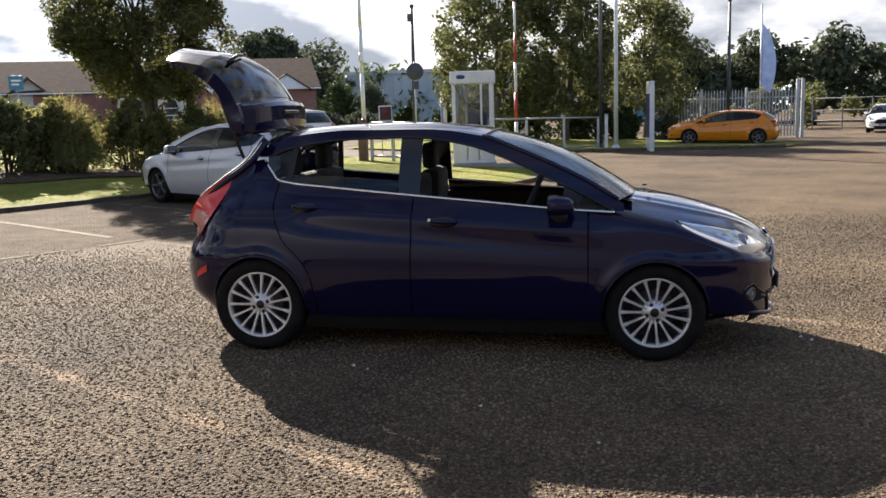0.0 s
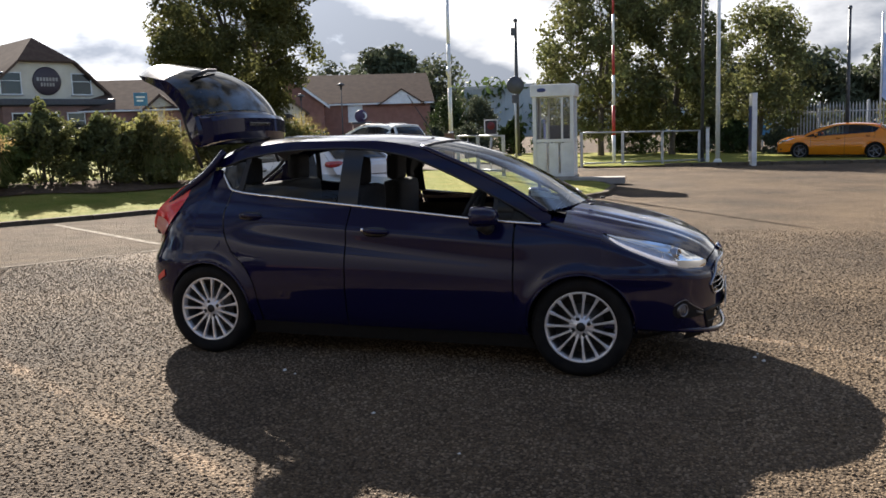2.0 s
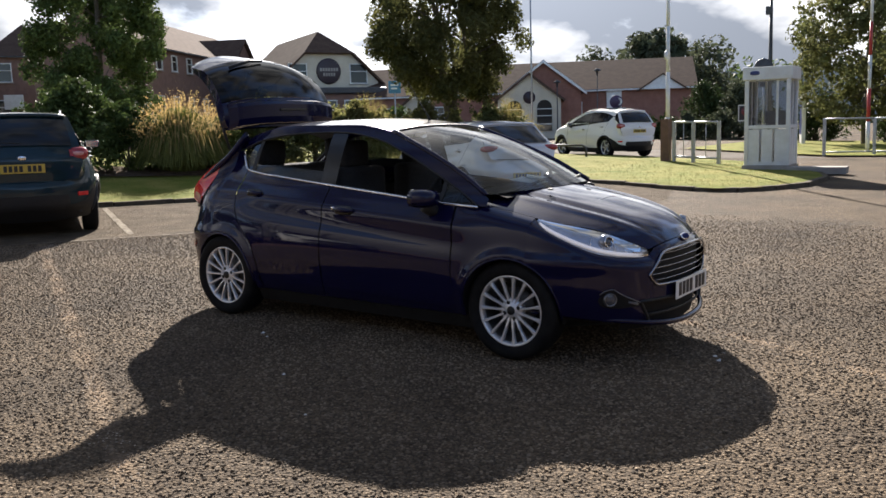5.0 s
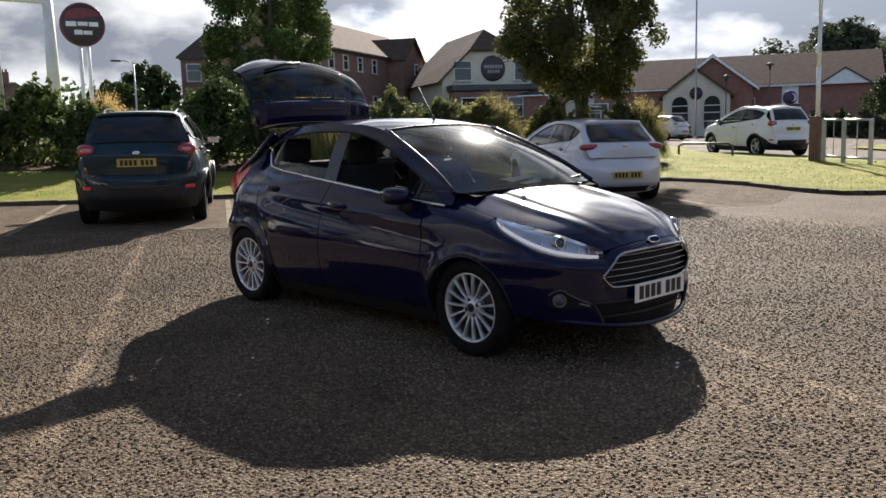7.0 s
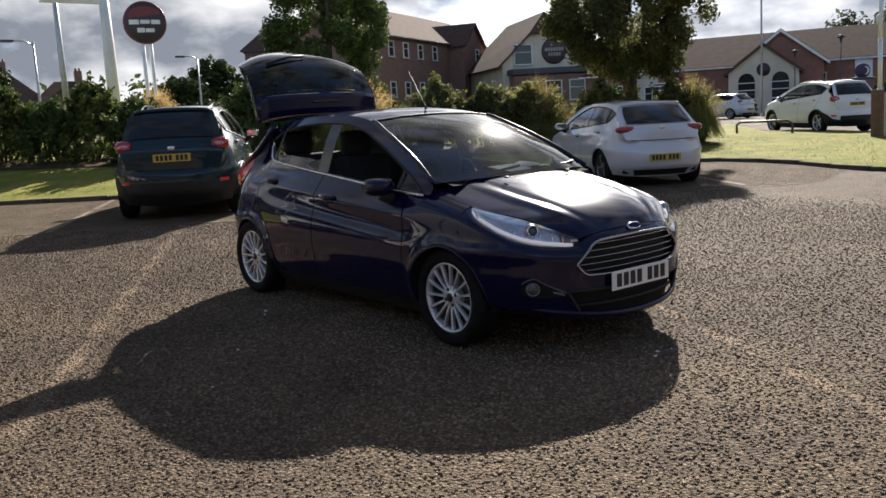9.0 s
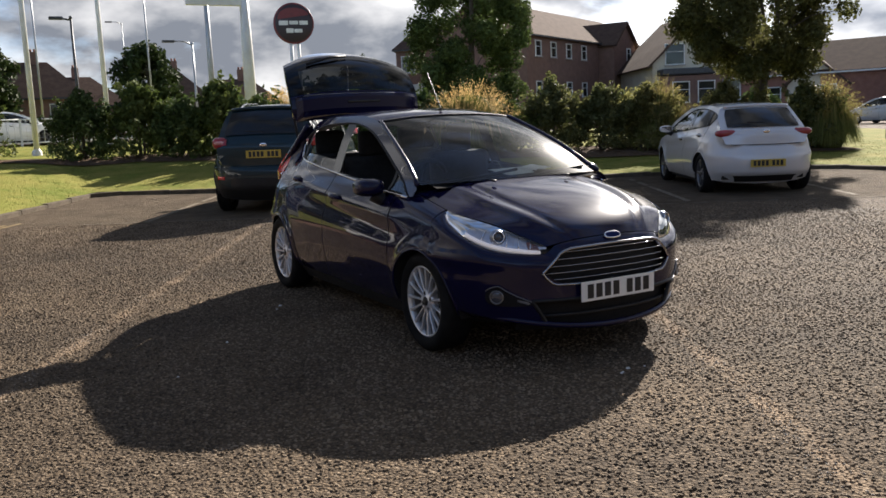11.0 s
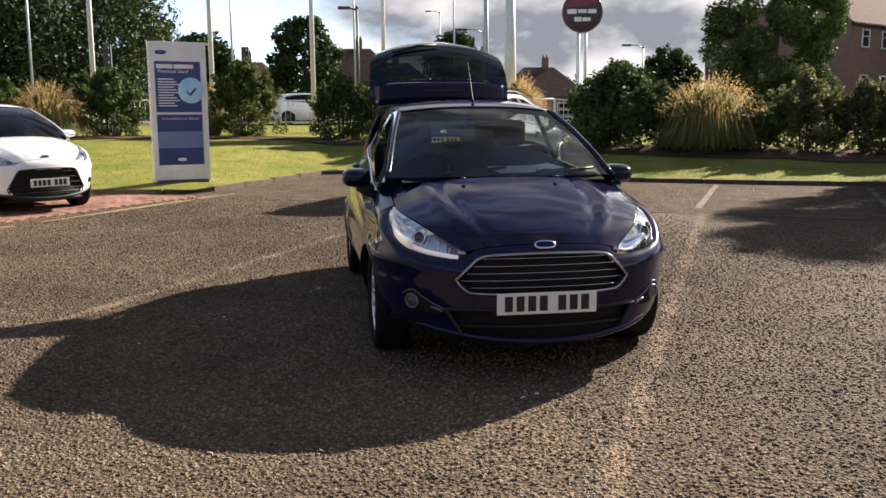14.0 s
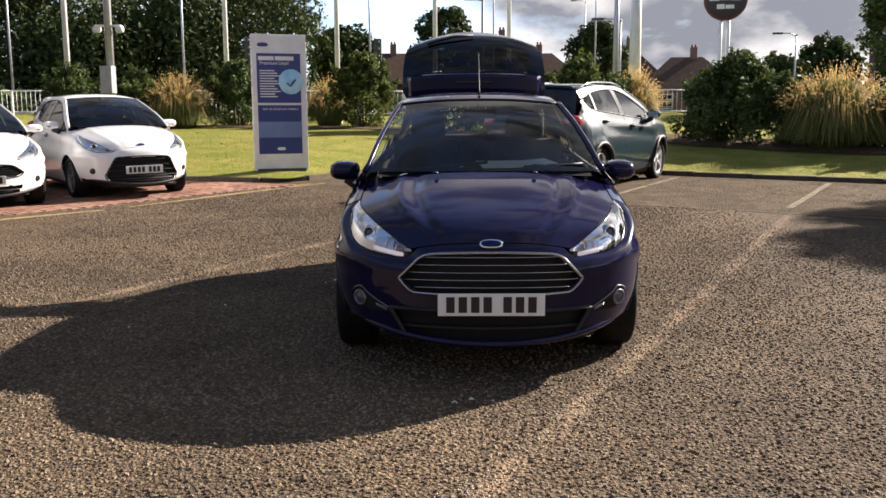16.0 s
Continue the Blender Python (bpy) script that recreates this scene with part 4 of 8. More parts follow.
        bm_box(bm, (0.012, 0.05, 0.012), s.scaled(0.728, side * (my + 0.05), mz - 0.015), 0.004)
        part("indicator", bm, "gloss_black", mirror)
        # headlamp: reflector, projector, clear lens
        hl = new("headlamp")
        hl.parent = car

        def lamp_skin(u, v, deep):
            up = F["hood_edge"](0.40 + 0.60 * u)
            lo = F["nose_top"](88 - 66 * u)
            p = up + (lo - up) * (0.04 + 0.92 * v)[..., None]
            out = np.sin(np.pi * v) * 0.02 * np.sin(np.pi * np.clip(u * 0.95 + 0.05, 0, 1)) - deep
            return p[..., 0] + out * 0.7, p[..., 1] + out * 0.55, p[..., 2] + out * 0.3

        pick(s, "reflector", *patch(lambda u, v: lamp_skin(u, v, 0.022), 24, 10), "reflector", hl, side, arches=False)
        pick(s, "lens", *patch(lambda u, v: lamp_skin(u, v, -0.002), 24, 10), "lens", hl, side, "clear lens", arches=False)
        rad = 0.033
        c = [float(q) for q in s.scaled(*lamp_skin(np.array(0.64), np.array(0.42), 0.004))]
        ring = lathe("projector", [(rad * 0.8, 0.0), (rad * 0.84, 0.012), (rad, 0.013), (rad * 1.08, 0.002), (rad * 1.3, -0.004), (rad * 1.36, -0.02)], "lamp_bezel" if hero else "chrome", hl, sides=28, axis="x")
        ring.location = (c[0], side * c[1], c[2])
        ring.rotation_euler = (0, radians(-10), side * radians(22))
        lathe("projector_lens", [(0.0, 0.014), (rad * 0.45, 0.011), (rad * 0.8, 0.001)], "lamp_core" if hero else "gloss_black", ring, sides=24, axis="x")
        lathe("projector_ring", [(rad * 0.82, 0.0125), (rad * 0.86, 0.0165), (rad * 0.98, 0.0165), (rad * 1.02, 0.012)], "chrome", ring, sides=28, axis="x")
        brow = [s.scaled(*[float(q) for q in lamp_skin(np.array(0.06 + 0.9 * k / 14), np.array(0.86), 0.012)]) for k in range(15)]
        tube("light_bar", [(p[0], side * p[1], p[2]) for p in brow], 0.0115, "daylight" if hero else "reflector", hl, "bright light strip", 6)
        for k in range(5):
            fin = [s.scaled(*[float(q) for q in lamp_skin(np.array(0.52 + 0.09 * k), np.array(0.15 + 0.6 * j / 4), 0.014)]) for j in range(5)]
            tube("reflector_fin", [(p[0], side * p[1], p[2]) for p in fin], 0.0035, "chrome", hl, sides=5)
        rim_line = [s.scaled(*[float(q) for q in lamp_skin(np.array(0.02 + 0.96 * k / 14), np.array(0.02), 0.004)]) for k in range(15)]
        tube("lamp_edge", [(p[0], side * p[1], p[2]) for p in rim_line], 0.005, "gloss_black", hl, sides=5)
        pick(s, "indicator", *patch(lambda u, v: lamp_skin(0.845 + 0.09 * u + 0.02 * v, 0.16 + 0.56 * v, 0.015), 6, 6), "indicator_lens", hl, side, "dull amber indicator", arches=False)
        # fog lamp
        fx = float(s.front_x(0.66, 0.40))
        fog = lathe("fog_lamp", [(0.031, 0.008), (0.034, 0.014), (0.039, 0.012), (0.041, -0.006)], "alloy_dark" if hero else "plastic", car, sides=24, axis="x")
        fog.location = s.scaled(fx + 0.006, side * 0.655, 0.40)
        fog.rotation_euler = (0, 0, side * radians(38))
        lathe("fog_glass", [(0.0, 0.013), (0.02, 0.011), (0.032, 0.006)], "lamp_core" if hero else "gloss_black", fog, sides=20, axis="x")
        if hero:
            def fog_skin(u, v, lift):
                t = 2 * math.pi * u
                inner = np.clip(-np.cos(t), 0, 1)
                yy = 0.648 + (0.052 + 0.10 * inner) * np.cos(t) * v
                zz = 0.402 + (0.052 - 0.026 * inner) * np.sin(t) * v - 0.045 * inner * v
                return s.front_x(yy, zz) + lift, yy + 0 * v, zz
            pick(s, "fog_recess", *patch(lambda u, v: fog_skin(u, v, 0.003), 28, 4), "mesh_black", body, side, "black fog lamp recess", False)
            trim = [s.scaled(*[float(q) for q in fog_skin(np.array(0.08 + 0.36 * k / 12), np.array(1.15), 0.006)]) for k in range(13)]
            for k in range(3):
                slat = [s.scaled(*[float(q) for q in fog_skin(np.array(0.5 + 0.035 * (k - 1.2)), np.array(0.52 + 0.36 * j / 5), 0.008)]) for j in range(6)]
                tube("fog_slat", [(p[0], side * p[1], p[2]) for p in slat], 0.003, "alloy_dark", body, sides=5)
            tube("fog_trim", [(p[0], side * p[1], p[2]) for p in trim], 0.0035, "alloy_dark", body, "thin grey fog trim", 6)
        # rear lamp
        def rear_lamp(u, v, deep=0.012):
            a = 88 - 38 * u if hero else 64 - 14 * u if lamp_split else 76 - 26 * u
            h = 0.03 + 0.62 * u ** 0.8
            x, y, z = s.end(a, 1.0 - h * (1 - v) * 0.40 if hero else 0.86 + 0.08 * v * (0.35 + 0.65 * u) if lamp_split else 0.80 + 0.11 * v * (0.35 + 0.65 * u), False)
            return x - deep * np.cos(np.radians(a)), y + deep * np.sin(np.radians(a)), z
        if lamp_split:
            e = s.scaled(*[float(q) for q in F["hatch_edge"](np.array(0.43))])
            bm = bmesh.new()
            ball(bm, (0.11, 0.12, 0.09), (e[0] + 0.055, side * (e[1] - 0.03), e[2] - 0.01))
            rl = part("rear_lamp", bm, "lamp_dim", car, "red rear lamp")
            bm = bmesh.new()
            ball(bm, (0.105, 0.10, 0.045), (e[0] + 0.042, side * (e[1] - 0.035), e[2] - 0.005))
            part("reversing_lens", bm, "lamp_pink", rl, "clear upper lens")
            e = s.scaled(*[float(q) for q in s.end(np.array(50.0), np.array(0.52), False)])
            bm = bmesh.new()
            bm_box(bm, (0.02, 0.16, 0.05), (0, 0, 0), 0.006, Matrix.Rotation(-side * radians(40), 3, "Z"))
            bmesh.ops.translate(bm, vec=(e[0] - 0.002, side * e[1], e[2]), verts=bm.verts[:])
            part("rear_reflector", bm, "lamp_red", body, smooth=False)
        elif not hero:
            e = s.scaled(*[float(q) for q in F["hatch_edge"](np.array(0.33))])
            bm = bmesh.new()
            ball(bm, (0.10, 0.17, 0.06), (e[0] + 0.04, side * (e[1] - 0.085), e[2]))
            part("rear_lamp", bm, "lamp_dim", car, "oval red rear lamp")
        else:
            pick(s, "rear_lamp", *patch(rear_lamp, 24, 12), "lamp_red", car, side, "red rear lamp", arches=False)
        if hero:
            pick(s, "rear_lamp_lens", *patch(lambda u, v: rear_lamp(0.70 + 0.30 * u, 0.05 + 0.85 * v, 0.0145), 10, 8), "lamp_pink", car, side, "pale lower lens", arches=False)
            pick(s, "rear_reflector", *patch(lambda u, v: (lambda e: (e[0] - 0.006, e[1] + 0.004, e[2]))(s.end(58 + 11 * u, 0.33 + 0.05 * v, False)), 8, 2), "lamp_red", body, side, arches=False)
    # nose with openings for the grilles
    gw, g0, g1 = grille

    def in_grille(y, z, grow=0.0):
        y, z = np.abs(y) / s.scale[1], z / s.scale[2]
        mid = g0 + 0.35 * (g1 - g0)
        half = np.where(z > mid, gw - (z - mid) / (g1 - mid) * 0.13, gw - (mid - z) / (mid - g0) * 0.10)
        return (z > g0 - grow) & (z < g1 + grow) & (y < half + grow)

    lower = lambda y, z: (z / s.scale[2] > 0.225) & (z / s.scale[2] < g0 - (0.082 if hero else 0.10)) & (np.abs(y) / s.scale[1] < (0.50 if hero else 0.47) - (g0 - 0.082 - z / s.scale[2]) * 0.55)
    for side in (-1, 1):
        pts, quads = patch(lambda u, v: s.end(90 * u, v, True), 60 if hero else 40, 60 if hero else 40)
        pick(s, "front_bumper", pts, quads, paint_mat, body, side, keep=lambda c: ~((in_grille(c[:, 1], c[:, 2], -0.006) | lower(c[:, 1], c[:, 2])) & (c[:, 0] > 1.6 * s.scale[0])))
        pts, quads = patch(lambda u, v: s.end(90 * u, v, False), fine(40), fine(44))
        pick(s, "rear_bumper", pts, quads, paint_mat, body, side)
    recess = lambda n, z0, z1, half: pick(s, n, *patch(lambda u, v: (s.front_x(half * (2 * u - 1), z0 + (z1 - z0) * v) - 0.045, half * (2 * u - 1), z0 + (z1 - z0) * v), 24, 6), "mesh_black", body, 1, "black grille backing", False)
    recess("grille_backing", g0 - 0.015, g1 - 0.004, gw - 0.02)
    recess("lower_grille", 0.20, g0 - 0.035, 0.54)
    if hero:
        edge = [(-0.415, 0.232), (-0.50, g0 - 0.082), (0.50, g0 - 0.082), (0.415, 0.232)]
        trim = [s.scaled(float(s.front_x(y, z)) + 0.001, y, z) for (y0, z0), (y1, z1) in zip(edge, edge[1:]) for y, z in ((y0 + (y1 - y0) * k / 12, z0 + (z1 - z0) * k / 12) for k in range(13))]
        tube("intake_trim", trim, 0.011, "plastic", body, "black intake trim", 6)
    mid = g0 + 0.35 * (g1 - g0)
    upper = curve([(-1, mid), (-0.86, mid + 0.52 * (g1 - mid)), (-0.74, g1 - 0.014), (-0.6, g1 - 0.002), (0, g1 + 0.006), (0.6, g1 - 0.002), (0.74, g1 - 0.014), (0.86, mid + 0.52 * (g1 - mid)), (1, mid)])
    under = curve([(-1, mid), (-0.95, mid - 0.45 * (mid - g0)), (-0.84, g0 + 0.004), (0, g0 - 0.004), (0.84, g0 + 0.004), (0.95, mid - 0.45 * (mid - g0)), (1, mid)])
    ring = []
    for f, sweep in ((under, np.sin(np.linspace(-math.pi / 2, math.pi / 2, 34))[:-1]), (upper, np.sin(np.linspace(math.pi / 2, -math.pi / 2, 34))[:-1])):
        for t in sweep:
            y, z = float(t) * gw, float(f(t))
            ring.append(s.scaled(float(s.front_x(y, z)) + 0.003, y, z))
    tube("grille_surround", ring + ring[:1], 0.0075, "smoked_chrome" if hero or grille[0] < 0.44 else "plastic", body, "chrome grille surround", 8)
    for k in range(5):
        z = g0 + (g1 - g0) * (k + 0.75) / 5.4
        half = float(gw - (z - mid) / (g1 - mid) * 0.13 if z > mid else gw - (mid - z) / (mid - g0) * 0.10)
        bar = [s.scaled(float(s.front_x(y, z)) - 0.008, y, z + 0.006 * (1 - (y / gw) ** 2)) for y in np.linspace(-half, half, 21)]
        tube("grille_bar", bar, 0.0028, "smoked_chrome" if hero else "plastic", body, sides=6)
    for z in (0.285,):
        tube("lower_grille_bar", [s.scaled(float(s.front_x(y, z)) - 0.02, y, z) for y in np.linspace(-0.44, 0.44, 15)], 0.008, "plastic", body, sides=6)
    lip = [s.scaled(float(s.front_x(y, 0.215)) + 0.012, y, 0.212 + 0.095 * (abs(y) / 0.76) ** 2) for y in np.linspace(-0.765, 0.765, 33)]
    pick(s, "undertray", *patch(lambda u, v: (s.front_x(0.7 * (2 * u - 1), 0.2) - 0.06 - 0.3 * v, 0.7 * (2 * u - 1), 0.165 + 0.03 * (2 * u - 1) ** 2 + 0.06 * (1 - v)), 24, 3), "plastic", body, 1, "", False)
    tube("front_lip", lip, 0.018, paint_mat if hero else "plastic", body, sides=8)
    lean = Matrix.Translation(s.scaled(2.007, 0, 0.700)) @ Matrix.Rotation(radians(-36), 4, "Y") if hero else Matrix.Translation(s.scaled(1.966, 0, 0.744)) @ Matrix.Rotation(radians(-42), 4, "Y")
    bm = bmesh.new()
    ball(bm, (0.009, 0.057, 0.0245), (0.004, 0, 0))
    bmesh.ops.transform(bm, matrix=lean, verts=bm.verts[:])
    badge = part("badge", bm, "chrome", car, "chrome oval badge")
    bm = bmesh.new()
    ball(bm, (0.009, 0.050, 0.0185), (0.008, 0, 0))
    bmesh.ops.transform(bm, matrix=lean, verts=bm.verts[:])
    part("badge_field", bm, "badge_blue", badge)
    plate(car, "number_plate", Matrix.Translation(s.scaled(float(s.front_x(0, 0.41)) + 0.014, 0, 0.412)), plate_front)

    # bonnet
    def hood(u, v):
        e, c = F["hood_edge"](v), F["hood_mid"](v)
        k = np.abs(2 * u - 1)
        y = e[..., 1] * (2 * u - 1)
        x = c[..., 0] + (e[..., 0] - c[..., 0]) * k ** 2.2
        z = c[..., 1] + (e[..., 2] - c[..., 1]) * k ** 2.6
        z = z + 0.014 * (np.exp(-(((k - 0.70) / 0.055) ** 2)) - 0.8 * np.exp(-(((k - 0.57) / 0.04) ** 2))) * np.sin(np.pi * np.clip(v, 0, 1)) ** 0.5 * (1 - 0.5 * v)
        return x, y * 0.994, z

    pick(s, "bonnet", *patch(hood, fine(64), fine(40)), paint_mat, body, -1, arches=False)
    pick(s, "cowl", *patch(lambda u, v: ((lambda k: (1.17 - 0.17 * k ** 2 - 0.09 * v + 0.02, 0.655 * (2 * u - 1), 0.975 - 0.055 * k ** 2 - 0.015 + 0.02 * v))(np.abs(2 * u - 1))), 24, 4), "plastic", body, -1, arches=False)

    # roof and windscreen
    r0, r1 = s.roof_end, s.roof_start

    def roof(u, v):
        x = r0 + (r1 - r0) * v
        k = np.abs(2 * u - 1)
        xe = np.clip(x - 0.06 * k ** 2 * np.clip((x + 0.2) / 0.4, 0, 1), -1.33, 1)
        zr = F["rail"](xe)
        return x + (xe - x) * k ** 2, s.width(xe, zr) * (2 * u - 1), F["roof"](x) + (zr - F["roof"](x)) * k ** 2.8

    pick(s, "roof", *patch(roof, fine(40), fine(30)), paint_mat, body, -1, arches=False)
    pick(s, "headlining", *patch(lambda u, v: (lambda p: (p[0], p[1] * 0.94, p[2] - 0.035))(roof(u, v)), 16, 10), "lining", body, -1, arches=False)

    def screen(u, v):
        k = 2 * u - 1
        xs = (r1 - 0.06) + (1.02 - r1 + 0.06) * v
        xc = r1 + (1.155 - r1) * v
        zc = F["roof"](r1) + (0.985 - F["roof"](r1)) * v + 0.022 * np.sin(np.pi * v)
        zs = F["rail"](xs)
        x = xc + (xs - xc) * k ** 2
        return x, s.width(xs, zs) * k, zc + (zs - zc) * np.abs(k) ** 2.4 + 0.04 * np.sin(np.pi * v) * (1 - k ** 2)

    pick(s, "windscreen", *patch(lambda u, v: screen(0.015 + 0.97 * u, v), 30, 24), "screen" if hero else "glass", body, -1, "clear windscreen", arches=False)
    for k in (0, 1):
        edge = [s.scaled(*[float(q) + d for q, d in zip(screen(np.array(0.004 + 0.992 * k), np.array(j / 16)), (0, 0, 0.004))]) for j in range(17)]
        tube("windscreen_pillar", edge, 0.016, paint_mat, body, sides=8)
    head = [s.scaled(*[float(q) for q in screen(np.array(j / 16), np.array(0.0))]) for j in range(17)]
    tube("windscreen_seal", head, 0.01, "plastic", body, sides=6)
    if hatch:
        def gate(u, v, lift=0.0):
            e, c = F["hatch_edge"](v), F["hatch_mid"](v)
            k = 2 * u - 1
            return c[..., 0] + (e[..., 0] - c[..., 0]) * np.abs(k) ** 2.4 - lift, e[..., 1] * k, c[..., 1] + (e[..., 2] - c[..., 1]) * np.abs(k) ** 2.4 + lift * 0.5
        gate_ob = pick(s, "tailgate", *patch(gate, 24, 20), paint_mat, body, 1, arches=False)
        pick(s, "rear_window", *patch(lambda u, v: gate(0.07 + 0.86 * u, (0.53 if lamp_split else 0.47) + (0.40 if lamp_split else 0.46) * v, 0.016), 44, 24), "window", gate_ob, 1, "dark rear window", arches=False)
        for u0, u1 in (((0.0, 0.10), (0.90, 1.0)) if lamp_split else ()):
            pick(s, "rear_lamp", *patch(lambda u, v: gate(u0 + (u1 - u0) * u, (0.37 + 0.10 * v) if lamp_split else 0.30 + 0.17 * v * (1 - 0.35 * np.abs((u0 + (u1 - u0) * u) - 0.5) * 0) - (0.05 * (0.5 - np.abs(u0 + (u1 - u0) * u - 0.5)) / 0.26 * v), 0.015), 14, 8), "lamp_dim", gate_ob, 1, "rear lamp lens", arches=False)
        spoil = [s.scaled(*[float(q) for q in gate(np.array(0.04 + 0.92 * j / 16), np.array(0.99), 0.02)]) for j in range(17)]
        tube("roof_spoiler", spoil, 0.026, paint_mat, gate_ob, sides=8)
        wiper = [s.scaled(*[float(q) for q in gate(np.array(0.5 + 0.2 * j / 4), np.array(0.56 + 0.02 * j / 4), 0.016)]) for j in range(5)]
        tube("rear_wiper", wiper, 0.008, "plastic", gate_ob, sides=6)
        px = [float(q) for q in s.scaled(*gate(np.array(0.5), np.array(0.20 if lamp_split else 0.0), 0.012))]
        rot = Matrix.Rotation(math.pi, 4, "Z")
        pz = px[2] if lamp_split else 0.50 * s.scale[2]
        if not lamp_split:
            px[0] = float(F["tail"](0.50)) * s.scale[0] - 0.01
        plate(car, "number_plate", Matrix.Translation((px[0], 0, pz)) @ rot, "plate_yellow")
        bm = bmesh.new()
        bx = [float(q) for q in s.scaled(*gate(np.array(0.5), np.array(0.36), 0.006))]
        ball(bm, (0.012, 0.05, 0.03), bx)
        part("badge", bm, "chrome", gate_ob)
        up = 0.48 if lamp_split else 0.30
        pick(s, "bumper_insert", *patch(lambda u, v: (F["tail"](0.2 + (up - 0.2) * v) - 0.008 + 0.34 * np.abs(2 * u - 1) ** 3.2, 0.74 * (2 * u - 1), 0.2 + (up - 0.2) * v), 24, 6), "plastic", body, 1, "black lower bumper", False)
    if rails:
        for side in (-1, 1):
            rail = [s.scaled(x, side * (float(s.width(x, F["rail"](x))) - 0.035), float(F["rail"](x)) + 0.045 - 0.045 * abs((x + 0.45) / 0.75) ** 6) for x in np.linspace(-1.2, 0.3, 22)]
            tube("roof_bar", rail, 0.014, "chrome", body, "silver roof bar", 8)
    # cabin
    cab = new("cabin")
    cab.parent = car
    bm = bmesh.new()
    bm_box(bm, (2.95 * s.scale[0], 1.18 * s.scale[1], 0.22), (-0.1, 0, 0.27 * s.scale[2] + 0.02), 0.03)
    part("floor_pan", bm, "plastic", cab)
    bm = bmesh.new()
    bm_box(bm, (0.9 * s.scale[0], 1.16 * s.scale[1], 0.42 * s.scale[2]), (1.35 * s.scale[0], 0, 0.52 * s.scale[2]), 0.04)
    part("bulkhead", bm, "plastic", cab)
    for x in (1.70, -1.64):
        bm = bmesh.new()
        bm_box(bm, (0.10, (0.96 if hero else 1.24) * s.scale[1], 0.20), (x * s.scale[0], 0, 0.34 * s.scale[2]), 0.02)
        part("bumper_beam", bm, "plastic", cab)
    pick(s, "dashboard", *patch(lambda u, v: (1.08 - 0.42 * v - 0.04 * np.cos(np.pi * (2 * u - 1)), 0.62 * (2 * u - 1), 0.955 + 0.03 * np.sin(np.pi * v) - 0.28 * np.clip(v - 0.75, 0, 1) * 4 + 0.02 * np.exp(-(((u - 0.24) / 0.1) ** 2))), 24, 16), "dash", cab, -1, arches=False)
    k = s.scale[2]
    for y in (-0.36, 0.36):
        seat(cab, 0.02 * s.scale[0], y * s.scale[1])
    seat(cab, -0.80 * s.scale[0], 0.0, 1.2 * s.scale[1], True)
    tor = [(0.47 * s.scale[0] + 0.075 * math.sin(a), -0.37 * s.scale[1] + 0.18 * math.cos(a), 0.93 * k + 0.165 * math.sin(a)) for a in (2 * math.pi * j / 28 for j in range(29))]
    sw = tube("steering_wheel", tor, 0.016, "cloth", cab)
    tube("steering_spoke", [tor[0], tor[14]], 0.02, "cloth", sw)
    tube("steering_spoke", [tor[7], tor[21]], 0.016, "cloth", sw)
    bm = bmesh.new()
    bm_box(bm, (0.03, 0.21, 0.06), s.scaled(0.36, 0.0, 1.30), 0.012)
    part("rear_view_mirror", bm, "plastic", cab)
    return car, s


HERO_SHELL = Shell(arch=0.32, side=HERO_SIDE, nose=HERO_NOSE, tail=HERO_TAIL, nose_top=HERO_NOSE_TOP, hood_edge=HERO_HOOD_EDGE, hood_mid=HERO_HOOD_MID)
hero_pose = Matrix.Translation((0, 0, 0)) @ Matrix.Rotation(math.atan(SLOPE), 4, "Y")
hero, hs = make_car("hatchback_car", hero_pose, "dark blue five-door hatchback with its tailgate open, on tarmac", "", "navy_paint", HERO_SHELL, 15, "alloy", hatch=False, rear_glass="tinted", side_glass="glass", hero=True, grille=(0.452, 0.457, 0.657))


